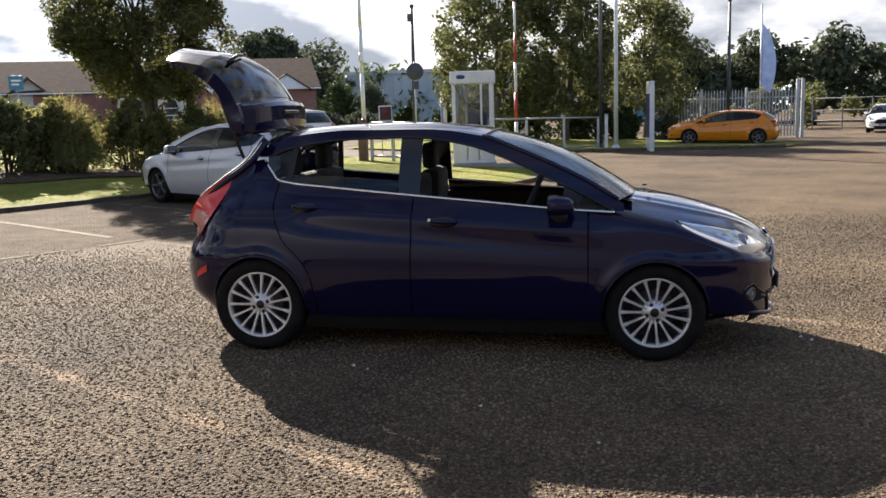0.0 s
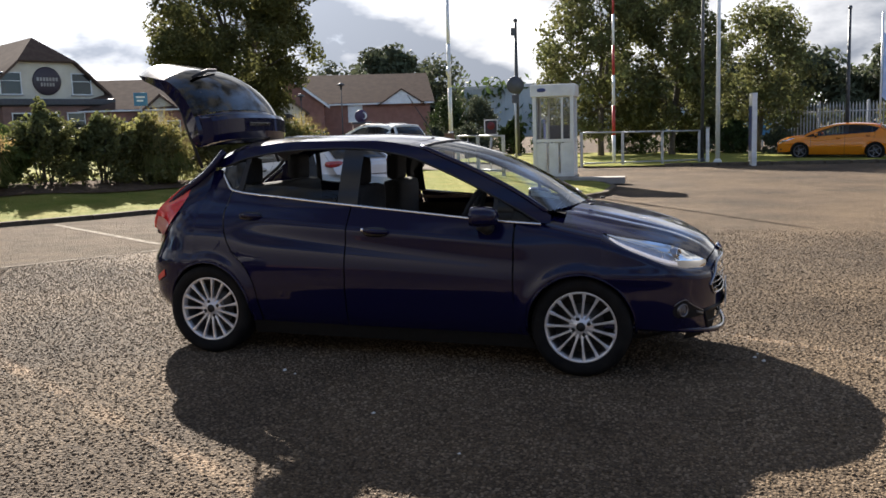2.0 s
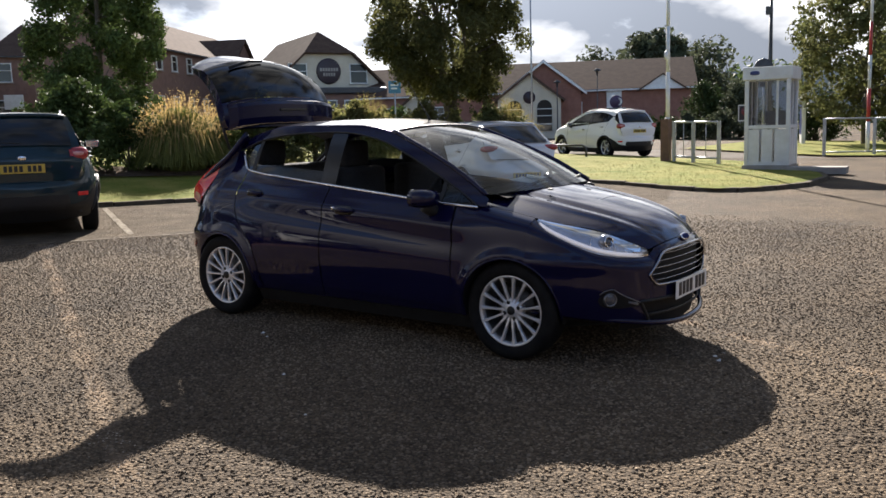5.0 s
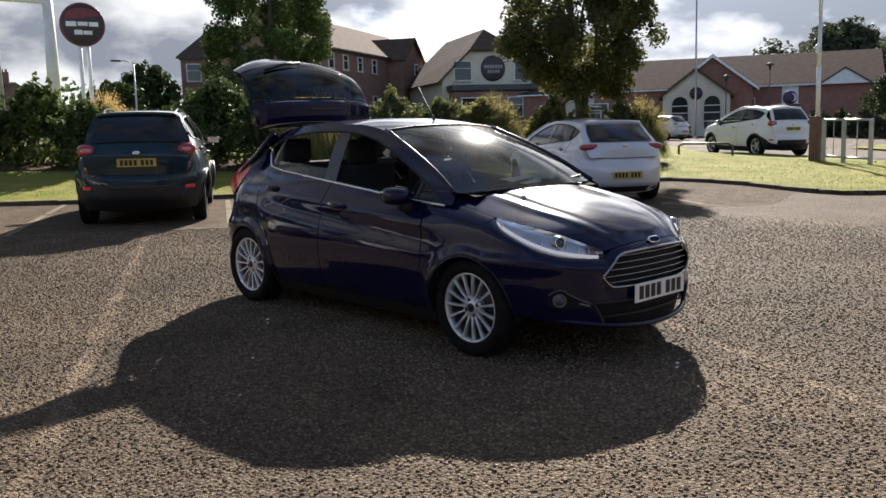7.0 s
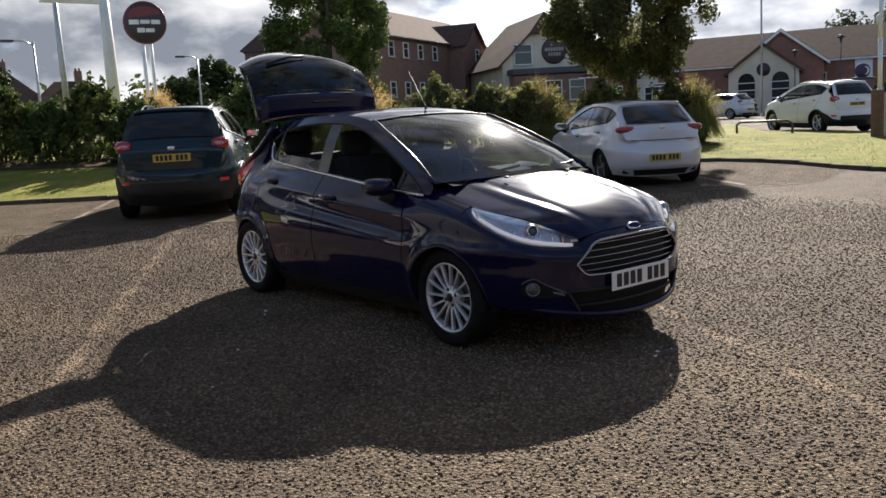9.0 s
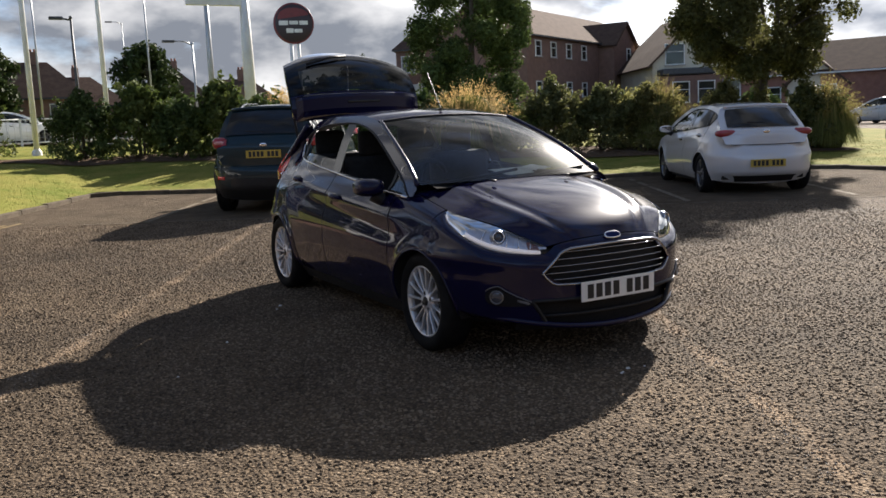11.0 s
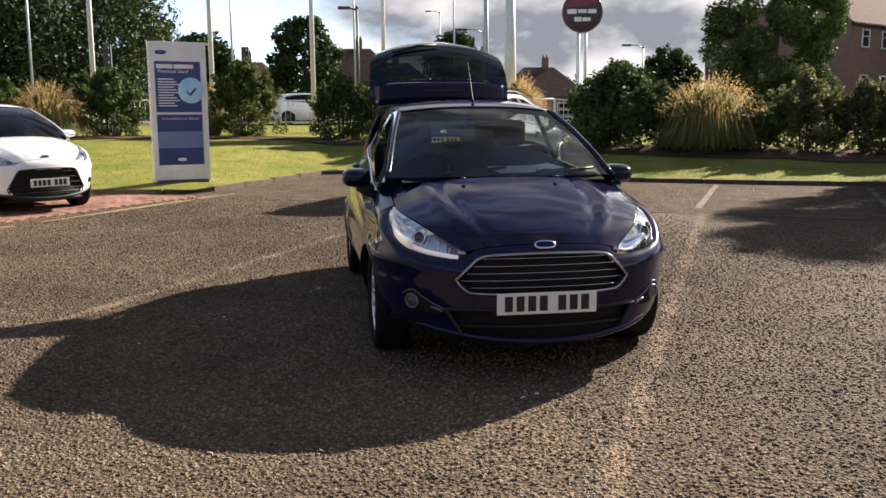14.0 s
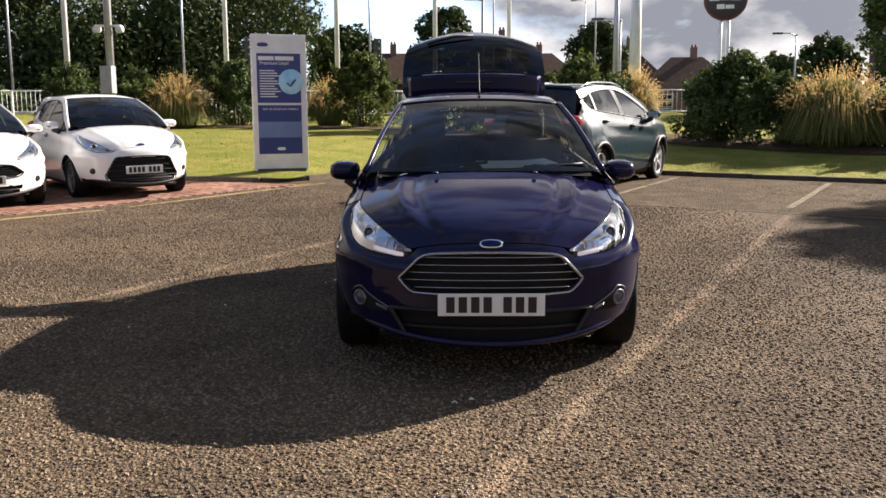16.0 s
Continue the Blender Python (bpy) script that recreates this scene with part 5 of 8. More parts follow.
def open_tailgate(parent):
    """The raised tailgate: spoiler at the hinge, dark window, lower panel with its lip."""
    gate = new("tailgate")
    gate.parent = parent
    outer = curve([(0, -1.30, 1.40), (0.12, -1.305, 1.48), (0.25, -1.33, 1.585), (0.42, -1.41, 1.735), (0.6, -1.53, 1.865), (0.75, -1.66, 1.935), (1.0, -1.955, 1.985)])
    inner = curve([(0, -1.35, 1.39), (0.12, -1.37, 1.44), (0.25, -1.41, 1.53), (0.42, -1.475, 1.665), (0.6, -1.585, 1.785), (0.75, -1.70, 1.865), (1.0, -1.945, 1.955)])
    half = curve([(0, 0.56), (0.15, 0.60), (0.3, 0.60), (0.55, 0.585), (0.75, 0.55), (0.92, 0.49), (1.0, 0.42)])

    def skin(f, u, v, lift=0.0):
        k = 2 * u - 1
        p = f(v)
        drop = 0.10 * np.abs(k) ** 2.6
        return p[..., 0] - drop * np.clip(1 - v, 0.15, 1) - lift * 0.0 + lift * 0.7, half(v) * k, p[..., 1] - drop * np.clip(v + 0.2, 0, 1) + lift * 0.7

    for n, v0, v1, mat, lab in (("upper_panel", 0.0, 0.30, "navy_paint", "blue upper panel"), ("rear_window", 0.305, 0.735, "smoked", "smoked rear window"), ("lower_panel", 0.74, 1.0, "navy_paint", "blue lower panel")):
        pts, quads = patch(lambda u, v: skin(outer, u, v0 + (v1 - v0) * v), 36, 14)
        shape(n, pts, quads, mat, gate, lab)
    # spoiler with a blunt edge over the hinge
    section = [(-1.325, 1.405), (-1.262, 1.43), (-1.248, 1.48), (-1.252, 1.575), (-1.27, 1.60), (-1.345, 1.615), (-1.36, 1.58)]
    verts, faces = [], []
    n = len(section)
    for i in range(33):
        k = 2 * i / 32 - 1
        shrink = 1 - 0.75 * max(0.0, (abs(k) - 0.92) / 0.08) ** 2
        for x, z in section:
            verts.append((-1.33 + (x + 1.33) * shrink - 0.075 * abs(k) ** 2.6, 0.565 * k, z - 0.03 * abs(k) ** 3))
        if i:
            for q in range(n):
                faces.append(((i - 1) * n + q, i * n + q, i * n + (q + 1) % n, (i - 1) * n + (q + 1) % n))
    faces += [tuple(range(n)), tuple(range(33 * n - 1, 32 * n - 1, -1))]
    spoiler = shape("spoiler", verts, faces, "navy_paint", gate, "glossy blue spoiler", False)
    box("brake_light", (0.012, 0.30, 0.022), (-1.249, 0, 1.53), "gloss_black", spoiler)
    for n, u0, u1, v0, v1, mat in (("inner_frame", 0, 1, 0.0, 0.33, "gloss_black"), ("inner_frame", 0, 0.11, 0.33, 0.71, "gloss_black"), ("inner_frame", 0.89, 1, 0.33, 0.71, "gloss_black"), ("inner_trim", 0, 1, 0.71, 1.0, "plastic")):
        pts, quads = patch(lambda u, v: skin(inner, 0.015 + 0.97 * (u0 + (u1 - u0) * u), v0 + (v1 - v0) * v), 24, 12)
        shape(n, pts, quads, mat, gate)
    for k in (0.0, 1.0):
        pts, quads = patch(lambda u, v: (lambda a, b: tuple(p + (q - p) * u for p, q in zip(a, b)))(skin(outer, k + 0 * u, v), skin(inner, 0.015 + 0.97 * k + 0 * u, v)), 3, 30)
        shape("gate_edge", pts, quads, "navy_paint", gate)
    # the lip's silver colour stands in for sky mirrored along the edge
    pts, quads = patch(lambda u, v: (lambda a, b: tuple(p + (q - p) * v for p, q in zip(a, b)))(skin(outer, u, 1.0 + 0 * v), skin(inner, 0.015 + 0.97 * u, 1.0 + 0 * v)), 30, 2)
    shape("gate_lip", pts, quads, "alloy", gate, "lower lip in silver for reflected sky")
    tube("gate_wiper", [skin(outer, np.array(0.5), np.array(0.70), 0.02), skin(outer, np.array(0.35), np.array(0.67), 0.03), skin(outer, np.array(0.16), np.array(0.62), 0.02)], 0.012, "plastic", gate)
    for side in (-1, 1):
        strut = tube("gas_strut", [(-1.40, side * 0.56, 1.23), (-1.50, side * 0.56, 1.49), (-1.585, side * 0.545, 1.73)], [0.011, 0.011, 0.008], "plastic", gate)
    return gate


open_tailgate(hero)
# cabin sill behind the open tailgate, parcel space, aerial, wipers, washer jets
box("boot_floor", (0.62, 1.05, 0.05), (-1.45, 0, 0.62), "cloth", hero)
tube("aerial", [(0.10, 0, 1.425), (0.09, 0, 1.45), (-0.09, 0.0, 1.71)], [0.012, 0.0045, 0.0022], "plastic", hero, "black roof aerial")
for y0, y1 in ((-0.60, 0.02), (0.05, 0.58)):
    blade = [(1.125 - 0.16 * abs(y0 + (y1 - y0) * t) ** 2 - 0.02 - 0.10 * t * (1 if y0 < 0 else 0.7) * 0.6, y0 + (y1 - y0) * t, 0.985 + 0.045 * t - 0.02 * abs(y0 + (y1 - y0) * t)) for t in np.linspace(0, 1, 8)]
    tube("wiper", blade, 0.009, "plastic", hero)
for y in (-0.28, 0.28):
    bm = bmesh.new()
    ball(bm, (0.018, 0.014, 0.007), (1.235, y, 0.985))
    part("washer_jet", bm, "plastic", hero)
sheet_m = hero_pose @ pose(0.86, 0.12, 1.004, 0, 8, 12)
paper = root("paper_sheet", sheet_m, "pale paper sheets lying on the dashboard", "paper")
box("sheet", (0.20, 0.29, 0.004), (0, 0, 0), "plate_white", paper, bevel=0.001)
box("sheet", (0.15, 0.21, 0.004), (-0.02, 0.22, 0.005), "plate_white", paper, bevel=0.001, rot=Matrix.Rotation(0.3, 3, "Z"))
# ---- ground ----
def sheet(name, f, nx, ny, mat, label="", kind="structure", z0=0.0):
    pts, quads = patch(f, nx, ny)
    return tagged(shape(name, pts, quads, mat, None, "", True), label, "", "", kind)


def ground_skin(u, v):
    x = np.where(u < 0.2, -700 + 680 * (u / 0.2), np.where(u > 0.8, 12 + 688 * (u - 0.8) / 0.2, -20 + 32 * (u - 0.2) / 0.6))
    y = np.where(v < 0.5, -700 * (1 - v * 2), 900 * (v * 2 - 1))
    return x, y, -SLOPE * np.clip(x, -16, 8) + 0 * y


sheet("ground", ground_skin, 90, 8, "tarmac", "worn brown-grey tarmac of a car park")


def verge_edge():
    """The kerb line round the lawn, from the sign by the paved bay to the island's tip and back along the road."""
    return [(-9.7, -7.6), (-9.3, -4.9), (-8.75, -2.95), (-13.1, -0.55), (-11.45, 1.5), (-9.85, 4.2), (-8.35, 6.9), (-7.25, 9.4), (-6.7, 11.2), (-6.1, 12.2), (-5.0, 12.45), (-3.6, 12.0), (-2.3, 11.25), (-1.4, 11.0), (-0.8, 11.5), (-0.3, 13.0), (-0.35, 15.0), (-1.2, 17.6), (-2.6, 18.9)]


def smooth_line(points, step=0.35, ends=True):
    pts = [Vector((*p, 0)) for p in points]
    out = []
    for i in range(len(pts) - 1):
        n = max(2, int((pts[i + 1] - pts[i]).length / step))
        for k in range(n):
            out.append(pts[i].lerp(pts[i + 1], k / n))
    out.append(pts[-1])
    return out
def lawn_z(x, y, d):
    """The lawn lies a kerb's height above the tarmac and climbs towards the hedge in the west."""
    ramp = min(1.0, max(0.0, (-x - 6.0) / 5.0)) * min(1.0, max(0.0, (17.0 - y) / 6.0))
    return gz(x) + 0.075 + 0.03 * min(1.0, d / 0.5) + ramp * (0.085 * min(max(d - 0.6, 0), 5.5) + 0.02 * min(max(d - 6.1, 0), 24))


KERB = smooth_line(verge_edge(), 0.4)
FAR = smooth_line([(-95, -75), (-95, -30), (-95, 0), (-90, 25), (-70, 45), (-45, 45), (-24, 34), (-15.5, 28.2), (-11.5, 23.4), (-7.5, 22.0), (-4.0, 20.3), (-2.6, 19.1)], 0.4)
LAWN_ROWS = []
total_k, total_f = len(KERB) - 1, len(FAR) - 1


def far_point(t):
    # how far round the outer edge each kerb point reaches
    f = curve([(0, 0), (0.10, 0.16), (0.17, 0.30), (0.30, 0.42), (0.55, 0.60), (0.66, 0.74), (0.78, 0.93), (0.9, 0.97), (1, 1)])(t)
    q = float(f) * total_f
    i = min(int(q), total_f - 1)
    return FAR[i].lerp(FAR[i + 1], q - i)


def lawn():
    verts, faces = [], []
    steps = [0, 0.006, 0.015, 0.03, 0.05, 0.075, 0.1, 0.135, 0.17, 0.22, 0.28, 0.36, 0.48, 0.64, 0.82, 1.0]
    n = len(steps)
    for i, k in enumerate(KERB):
        f = far_point(i / total_k)
        for s in steps:
            p = k.lerp(f, s)
            d = (p - k).length
            p.z = lawn_z(p.x, p.y, d) + 0.018 * noise.noise(Vector((p.x * 0.8, p.y * 0.8, 0))) * min(1, d)
            verts.append(p)
            LAWN_ROWS.append((p.copy(), d))
    for i in range(len(KERB) - 1):
        for j in range(n - 1):
            faces.append((i * n + j, (i + 1) * n + j, (i + 1) * n + j + 1, i * n + j + 1))
    return tagged(shape("lawn", verts, faces, "grass", None, ""), "sunlit mown lawn behind the kerb", "", "", "structure")


lawn_ob = lawn()
from mathutils.bvhtree import BVHTree

LAWN_TREE = BVHTree.FromPolygons([v.co.copy() for v in lawn_ob.data.vertices], [tuple(p.vertices) for p in lawn_ob.data.polygons])


def land(x, y):
    """Height of whatever lies at (x, y): lawn or tarmac."""
    hit = LAWN_TREE.ray_cast(Vector((x, y, 50)), Vector((0, 0, -1)))
    return max(hit[0].z, gz(x)) if hit[0] else gz(x)


# kerb stones
kerb = tagged(new("kerb"), "weathered concrete kerb round the lawn", "", "", "structure")
edge = smooth_line(verge_edge(), 0.46)
for i in range(0, len(edge) - 2, 2):
    a, b = edge[i], edge[min(i + 2, len(edge) - 1)]
    mid, way = (a + b) / 2, (b - a)
    bm = bmesh.new()
    bm_box(bm, (way.length - 0.012, 0.13, 0.24), (0, 0, 0), 0.014)
    ob = part("kerb_stone", bm, "kerb", kerb, smooth=False)
    ob.matrix_basis = pose(mid.x, mid.y, gz(mid.x) - 0.04 + 0.004 * random.uniform(-1, 1), 0, 0, math.degrees(math.atan2(way.y, way.x)) + random.uniform(-0.4, 0.4))


# painted lines
def stripe(name, points, width, mat, label, lift=0.008, ragged=0.0, gaps=()):
    line = smooth_line(points, 0.12)
    verts, faces = [], []
    for i, p in enumerate(line):
        way = (line[min(i + 1, len(line) - 1)] - line[max(i - 1, 0)]).normalized()
        side = Vector((-way.y, way.x, 0))
        for s in (-1, 1):
            q = p + side * s * width * (0.5 + ragged * noise.noise(Vector((p.x * 3, p.y * 3, s * 7.0))))
            verts.append((q.x, q.y, gz(q.x) + lift))
        t = i / (len(line) - 1)
        if i and not any(a < t < b for a, b in gaps) and not (ragged and noise.noise(Vector((p.x * 1.7, p.y * 1.7, 3.0))) > 0.32):
            faces.append((2 * i - 2, 2 * i - 1, 2 * i + 1, 2 * i))
    return tagged(shape(name, verts, faces, mat), label, "", "", "structure")


JOINT = [(-7.7, -1.6), (-5.45, 2.35), (-2.7, 7.1), (-1.6, 9.0)]
bays = JOINT + [(-2.3, 11.25), (-3.6, 12.0), (-5.0, 12.45), (-6.1, 12.2), (-6.7, 11.2), (-7.25, 9.4), (-8.35, 6.9), (-9.85, 4.2), (-11.45, 1.5), (-13.1, -0.55), (-8.75, -2.95)]
tagged(shape("bay_surface", [(x, y, gz(x) + 0.003) for x, y in bays], [tuple(range(len(bays)))], "bay_tarmac", None, "", False), "finer tan-brown tarmac of the parking bays", "", "", "structure")
stripe("surface_joint", JOINT, 0.045, "white_line", "pale sealed joint between two tarmac surfaces", 0.008, 0.35)
stripe("joint_crack", [(x + 0.035, y - 0.02) for x, y in JOINT], 0.02, "crack", "dark crack along the tarmac joint", 0.007, 0.45)
for a, b in (((-7.3, -0.75), (-11.3, 1.55)), ((-6.1, 1.85), (-9.6, 3.85)), ((-4.85, 4.0), (-8.35, 6.0)), ((-3.6, 6.1), (-7.2, 8.15)), ((-2.4, 8.2), (-5.9, 10.3))):
    stripe("bay_line", [a, b], 0.09, "white_line", "worn white parking bay line", ragged=0.1)
def scatter(points, width, count, seed):
    """Pale chippings laid bare along the trace of an old line."""
    g = np.random.default_rng(seed)
    line = smooth_line(points, 0.1)
    verts, faces = [], []
    for _ in range(count):
        p = line[g.integers(len(line))]
        if noise.noise(Vector((p.x * 1.3, p.y * 1.3, 4.0))) < g.uniform(-0.5, 0.25):
            continue
        x, y = p.x + g.normal() * width * 0.4, p.y + g.normal() * width * 0.4
        r, a0, n = g.uniform(0.004, 0.008), g.uniform(0, 6.28), len(verts)
        for k in range(5):
            a = a0 + k * 1.2566
            verts.append((x + r * math.cos(a) * g.uniform(0.7, 1.2), y + r * math.sin(a) * g.uniform(0.7, 1.2), gz(x) + 0.002))
        verts.append((x, y, gz(x) + 0.003 + r * 0.4))
        faces += [(n + k, n + (k + 1) % 5, n + 5) for k in range(5)]
    return verts, faces


M["bare"] = material("bare_chip", (0.29, 0.235, 0.175), 0.85, second=(0.38, 0.32, 0.25), scale=30, rand=0.4)
for k, (pts, n) in enumerate((([(-4.6, 3.95), (-0.7, 1.95), (1.8, 0.67), (3.9, -0.45), (7.0, -2.05)], 3000), ([(-6.2, 0.75), (-2.7, -1.3), (-0.2, -2.65), (2.5, -4.05)], 1200))):
    tagged(shape("worn_line", *scatter(pts, 0.13, n, 60 + k), "bare", None, "", False), "pale chippings along a worn-away line", "worn line", "", "stuff")
for off in (0.0, 0.22):
    stripe("yellow_line", [(-3.2 + off * 0.7, -6.6 - off * 0.5), (-4.1 + off * 0.6, -5.55 + 0.0), (-5.1 + off * 0.5, -4.55 - off * 0.3), (-8.6 + off * 0.4, -2.30 - off)], 0.07, "yellow_line", "faded double yellow line", 0.010, 0.1)

# red block paving under the parked cars
pave_edge = [(-4.6, -5.6), (-8.45, -2.75), (-9.15, -4.9), (-9.6, -7.6), (-11, -14), (-5, -14)]
verts = [(x, y, gz(x) + 0.004) for x, y in pave_edge]
paving = tagged(shape("paving", verts, [tuple(range(6))], "brickpave", None, "", False), "red block paving of the display bays", "", "", "structure")
verts, faces = [], []
uu, vv = Vector((0.57, 0.82, 0)).normalized(), Vector((-0.82, 0.57, 0)).normalized()


def inside(p, poly):
    hit = False
    for (x0, y0), (x1, y1) in zip(poly, poly[1:] + poly[:1]):
        if (y0 > p[1]) != (y1 > p[1]) and p[0] < (x1 - x0) * (p[1] - y0) / (y1 - y0) + x0:
            hit = not hit
    return hit


for i in range(-40, 40):
    for j in range(-70, 60):
        c = Vector((-8, -6.5, 0)) + uu * 0.2 * (i + 0.5 * (j % 2)) + vv * 0.1 * j
        if not inside((c.x, c.y), pave_edge) or c.y < -10:
            continue
        z = gz(c.x) + 0.006 + 0.004 * random.random()
        n = len(verts)
        for su, sv in ((-1, -1), (1, -1), (1, 1), (-1, 1)):
            q = c + uu * su * 0.096 + vv * sv * 0.046
            verts.append((q.x, q.y, z))
        for su, sv in ((-1, -1), (1, -1), (1, 1), (-1, 1)):
            q = c + uu * su * 0.1 + vv * sv * 0.05
            verts.append((q.x, q.y, z - 0.01))
        faces.append((n, n + 1, n + 2, n + 3))
        for k in range(4):
            faces.append((n + k, n + 4 + k, n + 4 + (k + 1) % 4, n + (k + 1) % 4))
tagged(shape("paving_block", verts, faces, "brickpave", paving, "", False), kind="stuff")

# chippings standing proud of the binder where the camera passes
def bedded_stones(x0, x1, y0, y1, step, seed, proud=1.0, size=0.0225):
    g = np.random.default_rng(seed)
    gx, gy = np.meshgrid(np.arange(x0, x1, step), np.arange(y0, y1, step), indexing="ij")
    x = (gx + g.uniform(-0.48, 0.48, gx.shape) * step).ravel()
    y = (gy + g.uniform(-0.48, 0.48, gx.shape) * step).ravel()
    rim = np.minimum.reduce([x - x0, x1 - x, y - y0, y1 - y])
    keep = g.random(x.size) < np.clip(rim / 2.0, 0.01, 0.85)
    # none in the smoother bays beyond the joint
    for (ax, ay), (bx, by) in zip(JOINT, JOINT[1:]):
        keep &= (bx - ax) * (y - ay) - (by - ay) * (x - ax) < -0.06
    x, y = x[keep], y[keep]
    n = x.size
    r = size * g.uniform(0.28, 0.62, n)
    h = proud * r * g.uniform(0.22, 0.62, n)
    k = 4
    ang = g.uniform(0, 6.28, n)[:, None] + np.arange(k) * (2 * np.pi / k) + g.uniform(-0.35, 0.35, (n, k))
    rad = r[:, None] * g.uniform(0.75, 1.2, (n, k))
    z0 = -SLOPE * np.clip(x, -16, 8)
    tilt = g.uniform(-0.35, 0.35, (n, 2))
    co = np.zeros((n, 2 * k, 3))
    co[:, :k, 0], co[:, :k, 1] = x[:, None] + rad * np.cos(ang), y[:, None] + rad * np.sin(ang)
    co[:, :k, 2] = z0[:, None] - 0.001
    tx, ty = 0.62 * rad * np.cos(ang), 0.62 * rad * np.sin(ang)
    co[:, k:, 0], co[:, k:, 1] = x[:, None] + tx, y[:, None] + ty
    co[:, k:, 2] = z0[:, None] + h[:, None] + tx * tilt[:, :1] + ty * tilt[:, 1:]
    base = (np.arange(n) * 2 * k)[:, None]
    i = np.arange(k)
    quads = np.stack([i, (i + 1) % k, (i + 1) % k + k, i + k], -1)
    loops = np.concatenate([(base[:, :, None] + quads[None]).reshape(n, -1), base + k + i[None]], 1)
    me = bpy.data.meshes.new("chippings")
    me.vertices.add(n * 2 * k)
    me.vertices.foreach_set("co", co.ravel())
    me.loops.add(loops.size)
    me.loops.foreach_set("vertex_index", loops.ravel().astype(np.int32))
    sizes = np.tile(np.array([4] * k + [k]), n)
    me.polygons.add(sizes.size)
    me.polygons.foreach_set("loop_start", np.concatenate([[0], np.cumsum(sizes)[:-1]]).astype(np.int32))
    me.update(calc_edges=True)
    return me


M["chip"] = material("bedded_chip", (0.118, 0.092, 0.066), 0.8, second=(0.175, 0.138, 0.099), scale=2.5, rand=0.55, spec=0.06)
worn(M["chip"])
tagged(link("chippings", bedded_stones(-8.4, 6.8, -5.4, 3.6, 0.026, 5), "chip", None, "", False), "brown stone chippings bedded in the tarmac", "stones", "", "stuff")
tagged(link("chippings", bedded_stones(-3.4, 7.6, 2.2, 7.4, 0.033, 6, 0.75, 0.028), "chip", None, "", False), "brown stone chippings bedded in the tarmac", "stones", "", "stuff")
verts, faces = [], []
for x, y, r in ((-0.55, -1.1, 0.016), (-0.45, -1.16, 0.010), (0.3, -1.75, 0.012), (2.25, -0.1, 0.014), (2.3, -0.18, 0.016), (2.27, 0.0, 0.008), (0.9, -2.2, 0.009)):
    n = len(verts)
    for k in range(6):
        verts.append((x + r * math.cos(k * 1.047) * (0.8 + 0.4 * (k % 2)), y + r * math.sin(k * 1.047), gz(x) + 0.002))
    verts.append((x + r * 0.2, y, gz(x) + r * 0.9))
    for k in range(6):
        faces.append((n + k, n + (k + 1) % 6, n + 6))
M["scrap"] = material("pale_scrap", (0.75, 0.75, 0.72), 0.6, second=(0.6, 0.6, 0.58), scale=60)
tagged(shape("litter", verts, faces, "scrap", None, "", False), "small pale scraps lying on the tarmac", "litter", "", "stuff")


# ---- plants ----
def leaf_mesh(name, centres, radii, count, size, mat, parent, seed, up=0.25, shell=0.55, flat=1.0, label=""):
    """Many small leaves spread over clumps, denser towards each clump's skin."""
    g = np.random.default_rng(seed)
    centres, radii = np.array(centres, float), np.array(radii, float)
    weight = radii ** 2 / (radii ** 2).sum()
    which = g.choice(len(centres), count, p=weight)
    d = g.normal(size=(count, 3))
    d /= np.linalg.norm(d, axis=1)[:, None]
    rad = radii[which] * (shell + (1 - shell) * g.random(count)) ** 0.8
    p = centres[which] + d * rad[:, None] * np.array([1, 1, flat])
    nrm = d + g.normal(size=(count, 3)) * 0.7 + np.array([0, 0, up])
    nrm /= np.linalg.norm(nrm, axis=1)[:, None]
    t = np.cross(nrm, g.normal(size=(count, 3)))
    t /= np.linalg.norm(t, axis=1)[:, None] + 1e-9
    b = np.cross(nrm, t)
    s = size * (0.6 + 0.8 * g.random(count))[:, None]
    quad = np.stack([p - t * s, p + b * s * 0.55 + nrm * s * 0.15, p + t * s, p - b * s * 0.55 + nrm * s * 0.15], 1).reshape(-1, 3)
    return shape(name, quad, np.arange(count * 4).reshape(-1, 4), mat, parent, label, False)


